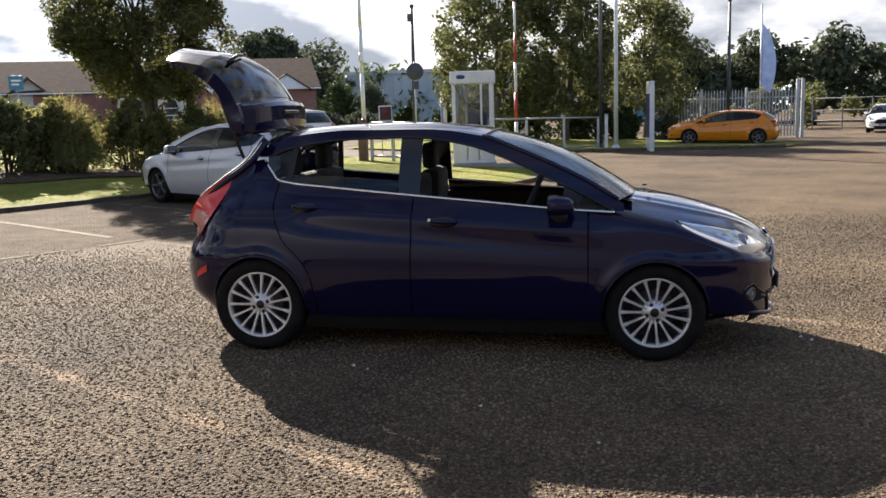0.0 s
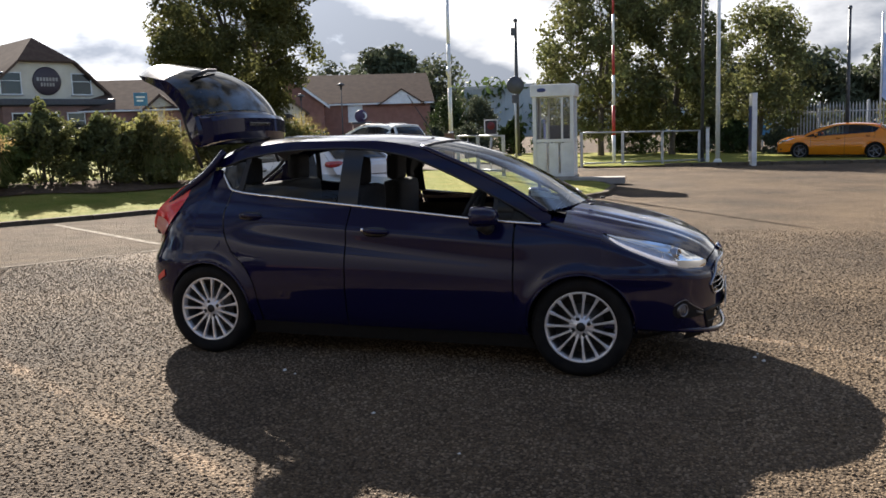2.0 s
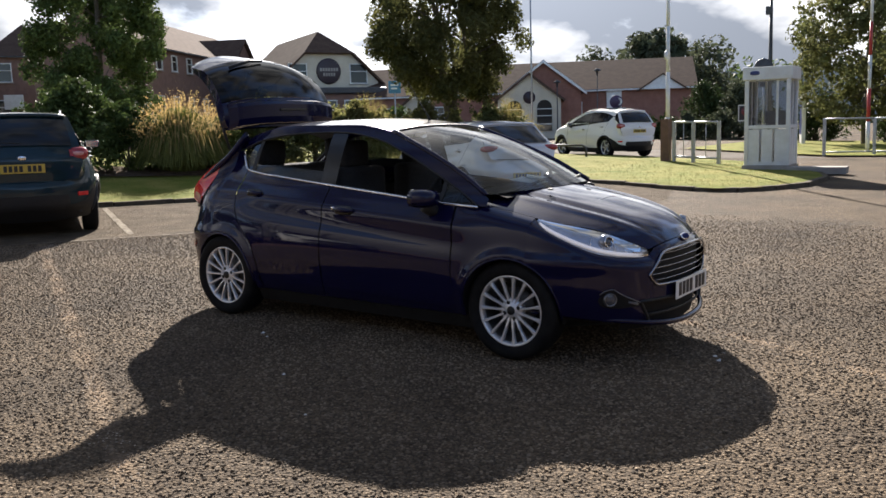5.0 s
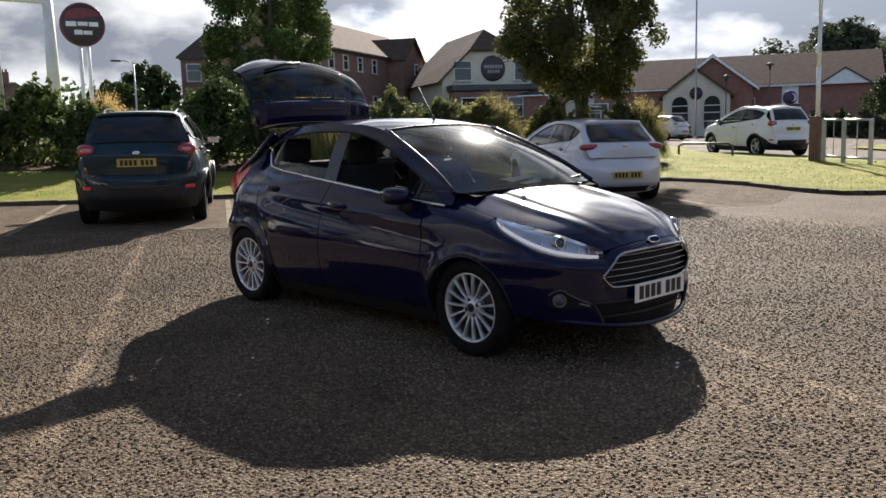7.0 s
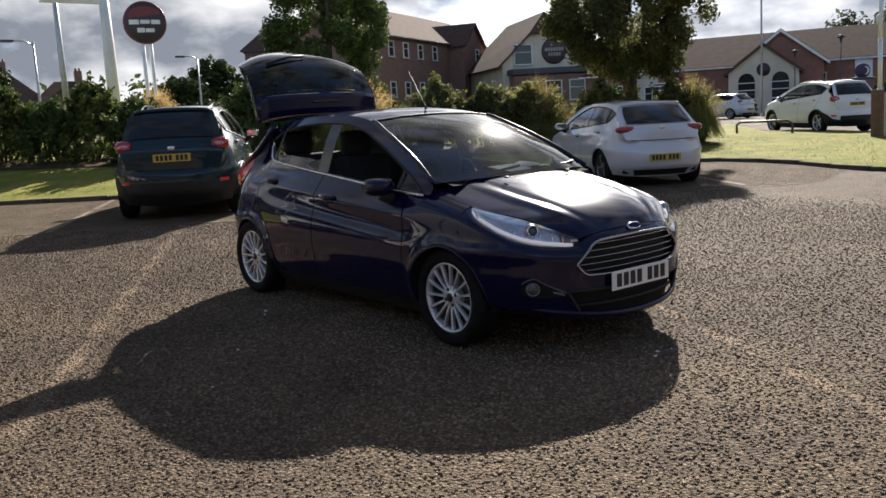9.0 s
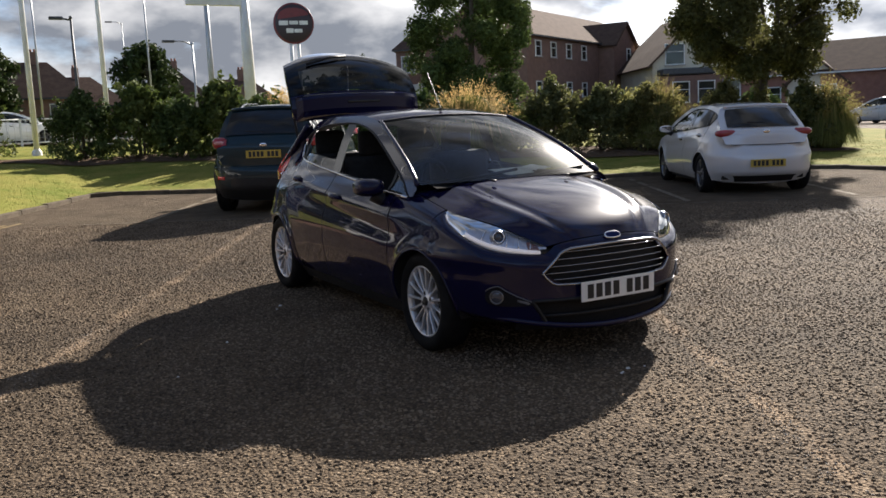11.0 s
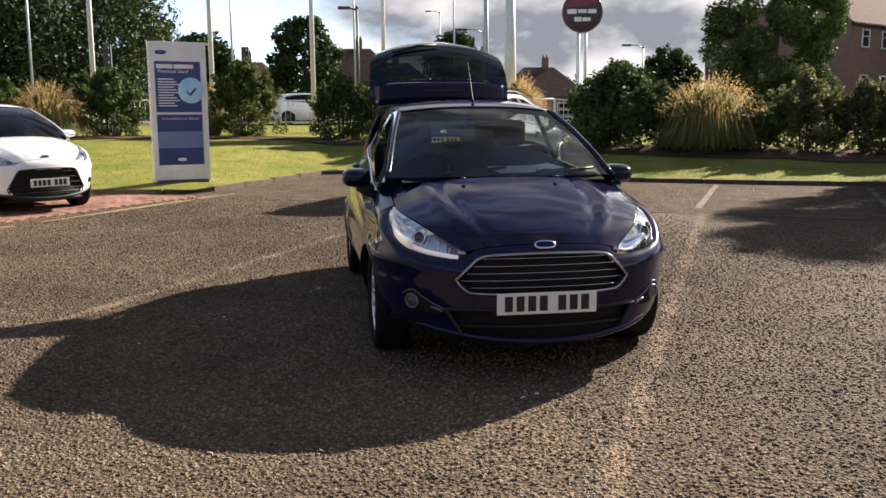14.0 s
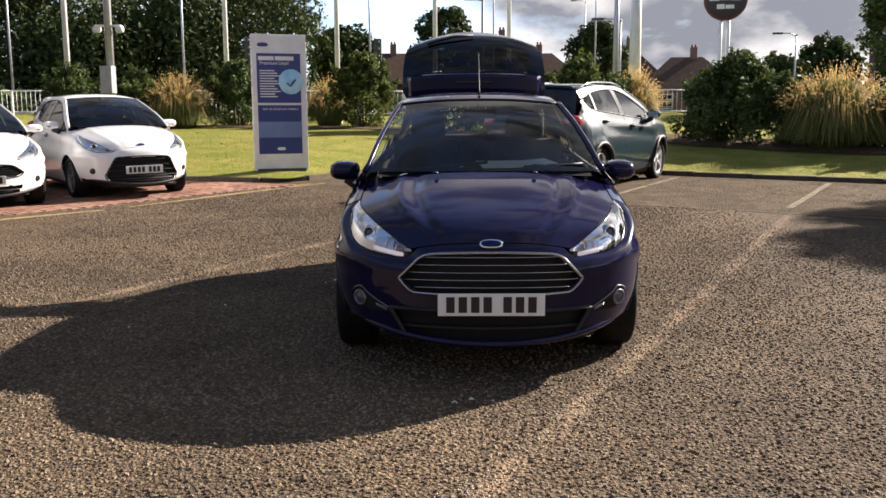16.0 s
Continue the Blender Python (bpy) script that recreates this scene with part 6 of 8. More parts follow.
def tree(m_xy, trunk_h, height, spread, mat, seed, count=8000, leaf=0.14, stems=1, label="", columnar=False, group="trees", base=None, crown_low=None):
    g = random.Random(seed)
    x, y = m_xy
    t = root("tree", Matrix.Translation((x, y, (land(x, y) if base is None else base) - 0.05)), label, "tree", group)
    low = crown_low if crown_low is not None else trunk_h * 0.8
    bm = bmesh.new()
    tips = []
    for k in range(stems):
        a = g.uniform(0, 6.28)
        lean = 0.0 if stems == 1 else g.uniform(0.15, 0.5) * spread
        line = [Vector((0.12 * k * math.cos(a), 0.12 * k * math.sin(a), 0))]
        for j in range(1, 7):
            u = j / 6
            line.append(Vector((math.cos(a) * lean * u ** 1.3 + g.uniform(-0.07, 0.07), math.sin(a) * lean * u ** 1.3 + g.uniform(-0.07, 0.07), height * 0.85 * u)))
        r0 = 0.02 * height / math.sqrt(stems) + 0.03
        bm_tube(bm, line, [r0 * (1 - 0.85 * j / 6) for j in range(7)], 8)
        tips += line[2:]
    trunk = part("trunk", bm, "bark", t)
    centres, radii = [], []
    n = 150
    for k in range(n):
        u = (k + g.random()) / n
        z = low + (height - low) * u
        env = math.sin(math.pi * min(0.97, 0.14 + 0.80 * u)) ** (0.6 if not columnar else 0.45)
        a, rr = g.uniform(0, 6.28), math.sqrt(g.uniform(0.08, 1)) * spread * env * g.uniform(0.8, 1.0)
        centres.append((rr * math.cos(a), rr * math.sin(a), z))
        radii.append(spread * g.uniform(0.13, 0.23))
    for c in centres[::3]:
        start = min(tips, key=lambda p: (p - Vector(c) + Vector((0, 0, 0.8))).length)
        mid = (start + Vector(c)) / 2 + Vector((0, 0, 0.15))
        bm = bmesh.new() if c is centres[0] else bm
        bm_tube(bm, [start, mid, Vector(c)], [0.03, 0.016, 0.006], 5)
    part("branch_frame", bm, "bark", t)
    leaf_mesh("crown", centres, radii, count, leaf, mat, t, seed, shell=0.35)
    return t


def bush(x, y, r, top, mat, seed, count=2600, leaf=0.075, label="", group="hedge shrubs", low=0.0):
    g = random.Random(seed)
    z0 = land(x, y)
    h = max(0.7, top - z0)
    b = root("shrub", Matrix.Translation((x, y, z0 - 0.03)), label, "shrub", group)
    bm = bmesh.new()
    centres, radii = [], []
    for k in range(70):
        u = (k + g.random()) / 70
        a = g.uniform(0, 6.28)
        wide = (0.9 + 0.6 * min(u, 0.25)) * (1.0 if u < 0.3 else 1 - 0.85 * ((u - 0.3) / 0.7) ** 1.2)
        rr = math.sqrt(g.uniform(0.12, 1)) * r * wide * g.uniform(0.7, 1.06)
        c = (rr * math.cos(a), rr * math.sin(a), h * (0.06 + 0.82 * u))
        centres.append(c)
        radii.append(r * g.uniform(0.13, 0.28))
        if k % 5 == 0:
            bm_tube(bm, [(0.1 * math.cos(a), 0.1 * math.sin(a), 0), (c[0] * 0.5, c[1] * 0.5, c[2] * 0.6), c], [0.02, 0.014, 0.005], 5)
    # leafy shoots that stand out of the outline
    for k in range(48):
        a, lean = g.uniform(0, 6.28), g.uniform(0.0, 1.0)
        start = Vector((r * 0.55 * lean * math.cos(a), r * 0.55 * lean * math.sin(a), h * g.uniform(0.45, 0.78) * (1 - 0.25 * lean)))
        long = g.uniform(0.28, 0.62) * min(1.3, 0.55 + 0.4 * r)
        way = Vector((math.cos(a) * lean * 0.95, math.sin(a) * lean * 0.95, 1.0 - 0.45 * lean)).normalized()
        tip = start + way * long
        bm_tube(bm, [start, (start + tip) / 2, tip], [0.008, 0.006, 0.003], 4)
        for j in range(5):
            centres.append(tuple(start.lerp(tip, 0.15 + 0.23 * j)))
            radii.append(0.15 - 0.02 * j + 0.03 * g.random())
    part("stem_frame", bm, "bark", b)
    leaf_mesh("foliage", centres, radii, count * 2, leaf, mat, b, seed, shell=0.4)
    return b


def plume_grass(x, y, r, top, seed, blades=1500, label="", gold="leaf_gold", group="hedge shrubs"):
    """A fountain of arching green blades with straw-gold plumes above."""
    g = np.random.default_rng(seed)
    z0 = land(x, y)
    h = max(0.8, top - z0)
    b = root("ornamental_grass", Matrix.Translation((x, y, z0 - 0.03)), label, "grass clump", group)

    def strips(name, n, mat, rise, reach, width, upright, first=0):
        verts, faces = [], []
        for _ in range(n):
            a, k = g.uniform(0, 6.28), math.sqrt(g.random()) * (1 - upright)
            out = reach * k * g.uniform(0.85, 1.1)
            hh = h * rise * math.sqrt(1 - 0.8 * k * k) * g.uniform(0.70, 1.04)
            drop = 0.8 * k * hh
            w = width * g.uniform(0.6, 1.3)
            side = np.array([-math.sin(a), math.cos(a), 0]) * w
            base = np.array([math.cos(a), math.sin(a), 0]) * 0.45 * r * k
            for j, u in enumerate((0, 0.3, 0.6, 0.85, 1.0)):
                z = hh * math.sin(min(1, u / 0.75) * math.pi / 2) - drop * max(0, (u - 0.6) / 0.4) ** 1.5
                p = base + np.array([math.cos(a), math.sin(a), 0]) * (out - 0.45 * r * k) * u ** 1.3 + np.array([0, 0, max(z, 0.02)])
                s = side * (1 - 0.8 * u)
                if j < first:
                    continue
                q = len(verts)
                verts.extend([p - s, p + s])
                if j > first:
                    faces.append((q - 2, q - 1, q + 1, q))
        return shape(name, verts, faces, mat, b, "", False)

    strips("blade_tuft", blades * 2, "leaf_grass", 0.84, r * 1.25, 0.013, 0.0)
    strips("stalk_tuft", blades // 6, "leaf_straw", 0.92, r * 1.1, 0.006, 0.25, 1)
    strips("plume_tuft", blades // 3, gold, 1.02, r * 1.45, 0.014, 0.2, 3)
    centres, radii = [], []
    for _ in range(420):
        a, k = g.uniform(0, 6.28), math.sqrt(g.random())
        rr, zc = r * 1.02 * k, h * (0.86 - 0.40 * k ** 1.8) * g.uniform(0.80, 1.08)
        long = g.uniform(0.22, 0.46)
        for j in range(7):
            u = j / 6
            centres.append(((rr + long * 0.95 * k * u) * math.cos(a), (rr + long * 0.95 * k * u) * math.sin(a), zc + long * u * (1.0 - 0.9 * k * u)))
            radii.append(0.030 - 0.018 * u)
    leaf_mesh("plume_tuft", centres, radii, 9000, 0.0125, gold, b, seed, up=0.1, shell=0.1, flat=1.5)
    return b


DARK, LEAFY, OLIVE = "dense dark green evergreen shrub behind the lawn", "leafy mid-green shrub behind the lawn", "olive-green shrub turning yellow behind the lawn"
for i, (x, y, r, top, kind) in enumerate([
    (-18.7, -10.6, 1.1, 2.7, "d"), (-18.9, -8.9, 0.9, 2.6, "d"), (-19.6, -6.3, 1.15, 2.85, "d"), (-19.5, -2.7, 1.0, 3.2, "l"), (-18.5, -0.05, 1.0, 2.65, "d"),
    (-17.9, 1.3, 0.95, 2.85, "l"), (-16.6, 3.0, 1.1, 2.7, "l"), (-13.75, 6.15, 1.35, 2.7, "d"), (-13.9, 5.8, 0.7, 2.1, "d"), (-11.85, 8.6, 0.5, 1.6, "l"), (-11.5, 9.5, 0.95, 2.2, "o"),
    (-10.85, 10.5, 0.8, 2.1, "o"), (-17.2, 2.2, 0.8, 2.3, "d"), (-15.3, 3.6, 0.8, 2.2, "d"), (-13.0, 7.0, 0.7, 2.1, "d"), (-12.6, 8.3, 0.7, 1.9, "d"), (-10.4, 11.4, 1.0, 2.05, "s"), (-9.6, 13.1, 0.85, 2.0, "s"), (-8.9, 15.2, 0.9, 2.0, "o"), (-9.2, 14.0, 0.7, 1.7, "s")]):
    bush(x, y, r, top, {"d": "leaf_dark", "l": "leaf_green", "o": "leaf_olive", "s": "leaf_sunny"}[kind], 100 + i, label={"d": DARK, "l": LEAFY, "o": OLIVE, "s": "golden-green shrub behind the lawn"}[kind], leaf=0.07 if kind == "l" else 0.05, count=3400 if kind == "l" else 7200 if r > 1.1 else 4600)
for i, (x, y, r, top) in enumerate([(-18.6, -7.7, 0.9, 2.5), (-20.5, -3.8, 0.7, 2.4), (-15.6, 4.3, 0.55, 2.45), (-12.2, 7.65, 1.05, 2.35), (-10.3, 11.8, 0.75, 2.2), (-8.6, 15.6, 0.7, 2.1)]):
    plume_grass(x, y, r, top, 300 + i, label="golden plumed ornamental grass clump behind the lawn", gold="leaf_gold" if i < 4 else "leaf_straw")

# bark mulch strip under the shrubs
line = smooth_line([(-19.0, -11.5), (-18.9, -8), (-19.2, -2.5), (-17.6, 1.5), (-14.6, 4.9), (-12.0, 7.8), (-10.5, 10.6), (-9.2, 13.6), (-8.5, 16)], 0.4)
verts, faces = [], []
for i, p in enumerate(line):
    way = (line[min(i + 1, len(line) - 1)] - line[max(i - 1, 0)]).normalized()
    side = Vector((-way.y, way.x, 0))
    for k, s in enumerate((-0.85, -0.4, 0, 0.4, 0.8)):
        q = p + side * (s + 0.25 * noise.noise(Vector((p.x, p.y, s))))
        verts.append((q.x, q.y, land(q.x, q.y) + 0.025 + 0.03 * (k in (1, 2, 3))))
        if i and k:
            n = i * 5 + k
            faces.append((n - 6, n - 5, n, n - 1))
tagged(shape("mulch_bed", verts, faces, "soil"), "brown bark mulch bed under the shrubs", "", "", "structure")

tree((-9.7, 14.5), 1.9, 6.5, 2.25, "leaf_tree", 11, 62000, 0.052, 5, "broad multi-stemmed green tree on the lawn", crown_low=1.95)
tree((-39.4, 24.4), 2.0, 13.0, 3.9, "leaf_dark", 12, 70000, 0.10, 1, "tall dense dark green tree before the brick hotel", True)
tree((-3.3, 35.8), 1.6, 8.2, 3.3, "leaf_olive", 13, 21000, 0.10, 2, "rounded green tree with yellowing leaves", base=0)
tree((-0.2, 36.6), 1.6, 7.6, 2.8, "leaf_olive", 14, 17000, 0.10, 2, "rounded green tree beside the fence", base=0)
tree((3.7, 39.7), 1.6, 6.8, 2.9, "leaf_olive", 15, 12000, 0.10, 2, "small spreading tree with brownish leaves", base=0)
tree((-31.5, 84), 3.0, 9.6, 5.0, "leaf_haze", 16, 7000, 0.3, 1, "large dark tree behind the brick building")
tree((-62, -16), 2.0, 11.0, 7.5, "leaf_far", 18, 12000, 0.22, 2, "wide dark roadside tree beyond the railings")
tree((-56, -26), 2.0, 11.5, 7.0, "leaf_far", 19, 12000, 0.22, 2, "wide dark roadside tree beyond the railings")
tree((-66, -8.5), 2.0, 6.4, 3.4, "leaf_far", 20, 8000, 0.25, 1, "dark roadside tree beyond the railings")
tree((-69, -0.5), 2.0, 8.2, 3.3, "leaf_far", 21, 7000, 0.22, 1, "dark rounded tree beside the houses")
tree((-72, 12.5), 2.0, 7.6, 3.0, "leaf_far", 22, 7000, 0.22, 1, "dark rounded tree beside the houses")
tree((-55, 22), 1.6, 4.4, 2.4, "leaf_far", 23, 4500, 0.2, 1, "dark tree beside the road sign")
tree((-66, 29.5), 2.0, 6.6, 2.6, "leaf_far", 24, 4500, 0.22, 1, "dark tree beside the hotel")
for i, (x, y, r, top) in enumerate([(-14.4, 48.5, 1.9, 3.9), (-12.5, 48.8, 1.8, 3.7), (-6.4, 41, 1.3, 2.0), (-2.2, 38.5, 1.4, 2.0), (1.2, 38.8, 1.3, 2.2), (2.6, 38.2, 0.8, 1.6), (0.2, 39, 1.0, 1.7), (4.4, 37.0, 0.6, 1.1), (-17.5, 46, 1.0, 1.6), (-20.5, 47, 0.9, 1.4), (-22.5, 47.5, 1.0, 1.4), (-15.6, 45, 1.0, 1.5), (-26.5, 46, 1.0, 1.4), (-12.2, 44.6, 1.55, 1.6), (-8.3, 39.5, 0.7, 2.1), (-20.2, 50.6, 0.7, 1.6), (-13.9, 44.0, 0.9, 1.7)]):
    bush(x, y, r, top, "leaf_haze" if i % 3 == 1 else "leaf_far", 200 + i, 2600, 0.085, "dark green clipped shrub across the access road", "far shrubs")


def woods(name, points, height, depth, count, leaf, mat, seed, label):
    """Far tree belt: clumps of leaves along a line."""
    g = random.Random(seed)
    line = smooth_line(points, 3.0)
    centres, radii = [], []
    for p in line:
        for k in range(5):
            z = height * g.uniform(0.15, 0.9)
            centres.append((p.x + g.uniform(-depth, depth), p.y + g.uniform(-depth, depth), z))
            radii.append(g.uniform(1.2, 2.4) * height / 7)
    return tagged(leaf_mesh(name, centres, radii, count, leaf, mat, None, seed, shell=0.3), label, "woods", "", "stuff")


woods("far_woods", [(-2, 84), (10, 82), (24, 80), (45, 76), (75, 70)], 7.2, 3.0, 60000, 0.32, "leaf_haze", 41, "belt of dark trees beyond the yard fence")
woods("far_scrub", [(3, 52), (12, 54), (22, 56), (40, 56)], 2.4, 1.2, 9000, 0.16, "leaf_olive", 42, "yellow-green scrub beyond the yard fence")
woods("far_woods", [(-150, -60), (-150, 20), (-130, 70), (-95, 105), (-40, 135), (20, 140), (90, 120)], 9.0, 4.0, 16000, 0.6, "leaf_dark", 43, "distant dark tree line on the horizon")
woods("roadside_woods", [(-44, -40), (-49, -30), (-53, -21), (-56.5, -13.5)], 11.5, 2.6, 60000, 0.17, "leaf_far", 46, "tall dark belt of trees beyond the main road")
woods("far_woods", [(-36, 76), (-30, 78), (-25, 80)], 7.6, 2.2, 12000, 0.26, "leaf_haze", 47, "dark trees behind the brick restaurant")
woods("hedge_row", [(-40, -30), (-44, -12), (-70, 6), (-74, 24)], 3.0, 1.2, 9000, 0.16, "leaf_dark", 44, "dark garden hedge beyond the road")
woods("far_scrub", [(-32, 20), (-30, 27), (-26, 33)], 2.2, 1.6, 7000, 0.12, "leaf_dark", 45, "dark scrub beyond the lawn hedge")

# short grass standing in the lawn
g = np.random.default_rng(9)
verts, faces = [], []
while len(faces) < 36000:
    x, y = g.uniform(-20, -0.3), g.uniform(-9, 20)
    hit = LAWN_TREE.ray_cast(Vector((x, y, 20)), Vector((0, 0, -1)))
    if hit[0] is None:
        continue
    z, a, h = hit[0].z, g.uniform(0, 6.28), g.uniform(0.008, 0.02)
    w = 0.008
    n = len(verts)
    verts += [(x - w * math.cos(a), y - w * math.sin(a), z), (x + w * math.cos(a), y + w * math.sin(a), z), (x + g.uniform(-0.02, 0.02), y + g.uniform(-0.02, 0.02), z + h)]
    faces.append((n, n + 1, n + 2))
tagged(shape("grass_blades", verts, faces, "blade", None, "", False), "short green grass blades on the lawn", "grass", "", "stuff")


# ---- other cars ----
def car_pose(x, y, heading, z=None):
    tilt = Matrix.Rotation(math.atan(SLOPE), 4, "Y") if -16 < x < 8 and z is None else Matrix.Identity(4)
    return Matrix.Translation((x, y, gz(x) if z is None else z)) @ tilt @ Matrix.Rotation(radians(heading), 4, "Z")


SUV_RAIL = [(-1.45, 1.25), (-1.40, 1.30), (-1.25, 1.345), (-1.02, 1.38), (-0.66, 1.405), (-0.18, 1.405), (0.15, 1.365), (0.35, 1.295), (0.55, 1.215), (0.8, 1.10), (1.0, 0.985), (1.06, 0.95)]
SUV_ROOF = [(-1.46, 1.385), (-1.2, 1.415), (-0.8, 1.435), (-0.28, 1.44), (0.05, 1.42), (0.24, 1.39)]
SUV_TAIL_TOP = [(0, -1.80, 0.0, 0.66), (35, -1.80, 0.45, 0.66), (52, -1.79, 0.62, 0.72), (65, -1.74, 0.67, 0.92), (78, -1.60, 0.66, 1.06), (90, -1.36, 0.61, 1.18)]
SUV_HATCH_EDGE = [(0, -1.80, 0.60, 0.66), (0.3, -1.78, 0.66, 0.86), (0.5, -1.72, 0.645, 1.0), (0.78, -1.58, 0.60, 1.20), (1, -1.45, 0.535, 1.36)]
SUV_HATCH_MID = [(0, -1.84, 0.64), (0.3, -1.85, 0.86), (0.48, -1.80, 1.0), (0.75, -1.66, 1.22), (1, -1.48, 1.385)]
SUV_LIFT = lambda rows: [(*r[:-1], r[-1] + 0.05) for r in rows]
SUV = dict(nose_top=SUV_LIFT(NOSE_TOP), hood_edge=[(*r[:-1], r[-1] + 0.02 + 0.03 * min(1, r[0] / 0.4)) for r in HOOD_EDGE], hood_mid=[(*r[:-1], r[-1] + 0.02 + 0.04 * min(1, r[0] / 0.4)) for r in HOOD_MID], rail=SUV_RAIL, roof=SUV_ROOF, tail_top=SUV_TAIL_TOP, hatch_edge=SUV_HATCH_EDGE, hatch_mid=SUV_HATCH_MID)


def suv_shell():
    return Shell((1.135, 1.075, 1.13), 1.35, -1.34, 0.345, 0.39, **SUV)


make_car("suv_car", car_pose(-8.72, 2.0, 149), "dark blue-grey SUV with silver roof bars, parked nose to the lawn", "parked cars", "teal_paint", suv_shell(), 5, "alloy", rails=True, lamp_split=True, black_sills=True)
make_car("suv_car", car_pose(-9.9, 24.4, 150), "white SUV on the access road beyond the lawn", "parked cars", "white_car", suv_shell(), 5, "alloy", rails=True, lamp_split=True, black_sills=True)
make_car("hatchback_car", car_pose(-5.08, 8.47, 150), "silver-white hatchback with red rear lamps, parked by the lawn", "parked cars", "silver_car", Shell((1.04, 0.99, 0.955), 1.22, -1.23, 0.30, 0.335), 5, "alloy_dark", rear_glass="smoked", side_glass="tinted")
make_car("hatchback_car", car_pose(-8.0, -5.78, 37), "small white hatchback with a black lower grille on red paving", "parked cars", "white_car", Shell((1.0, 0.985, 1.03), 1.24, -1.25, 0.295, 0.33), 5, "alloy_dark", grille=(0.52, 0.20, 0.59), rear_glass="privacy")
make_car("hatchback_car", car_pose(-6.42, -7.25, 36), "white hatchback with a black honeycomb grille on red paving", "parked cars", "white_car", Shell((1.07, 1.03, 1.0), 1.3, -1.3, 0.315, 0.35), 5, "alloy_dark", grille=(0.48, 0.44, 0.60))
make_car("hatchback_car", car_pose(6.42, 32.2, 168), "bright orange sports hatchback with dark wheels beside the fence", "parked cars", "orange_car", Shell((1.12, 1.06, 0.97), 1.33, -1.32, 0.325, 0.355), 5, "alloy_dark")
make_car("hatchback_car", car_pose(16.3, 62.5, 80), "dark grey hatchback parked far beyond the yard fence", "parked cars", "grey_car", Shell((1.05, 1.02, 1.0)), 5, "alloy_dark")
make_car("hatchback_car", car_pose(16.2, 43.8, 250), "white hatchback parked in the far yard", "parked cars", "white_car", Shell((1.05, 1.02, 1.0)), 5, "alloy")
make_car("hatchback_car", car_pose(-25.2, 42.0, 175), "pale silver hatchback parked before the white building", "parked cars", "silver_car", Shell((1.05, 1.02, 1.0)), 5, "alloy")
make_car("hatchback_car", car_pose(-36.4, -0.6, 100, land(-36.4, -0.6)), "white hatchback on the main road behind the railings", "parked cars", "white_car", Shell((1.05, 1.02, 1.0)), 5, "alloy_dark")


# ---- buildings ----
def facing(x, y, z, width_dir):
    """A pose whose local x runs along width_dir degrees; the front looks to local -y."""
    return pose(x, y, z, 0, 0, width_dir)


def window(parent, x, z, w, h, y=0.0, mat="white_paint", sill=True):
    f = new("window")
    f.parent = parent
    for dx, dz, sx, sz in ((0, h / 2, w + 0.12, 0.08), (0, -h / 2, w + 0.12, 0.08), (-w / 2, 0, 0.08, h), (w / 2, 0, 0.08, h), (0, h * 0.12, w, 0.05)):
        box("frame", (sx, 0.12, sz), (x + dx, y - 0.03, z + dz), mat, f, bevel=0.01)
    box("pane", (w, 0.03, h), (x, y - 0.005, z), "window", f, bevel=0.002)
    if sill:
        box("sill", (w + 0.25, 0.18, 0.07), (x, y - 0.06, z - h / 2 - 0.07), "concrete", f, bevel=0.01)
    return f


def slab(name, corners, thick, mat, parent):
    """A sloping roof plane with thickness."""
    c = [Vector(p) for p in corners]
    n = (c[1] - c[0]).cross(c[2] - c[0]).normalized()
    if n.z < 0:
        n = -n
    verts = c + [p - n * thick for p in c]
    k = len(c)
    faces = [tuple(range(k)), tuple(range(2 * k - 1, k - 1, -1))] + [(i, (i + 1) % k, (i + 1) % k + k, i + k) for i in range(k)]
    return shape(name, verts, faces, mat, parent, "", False)


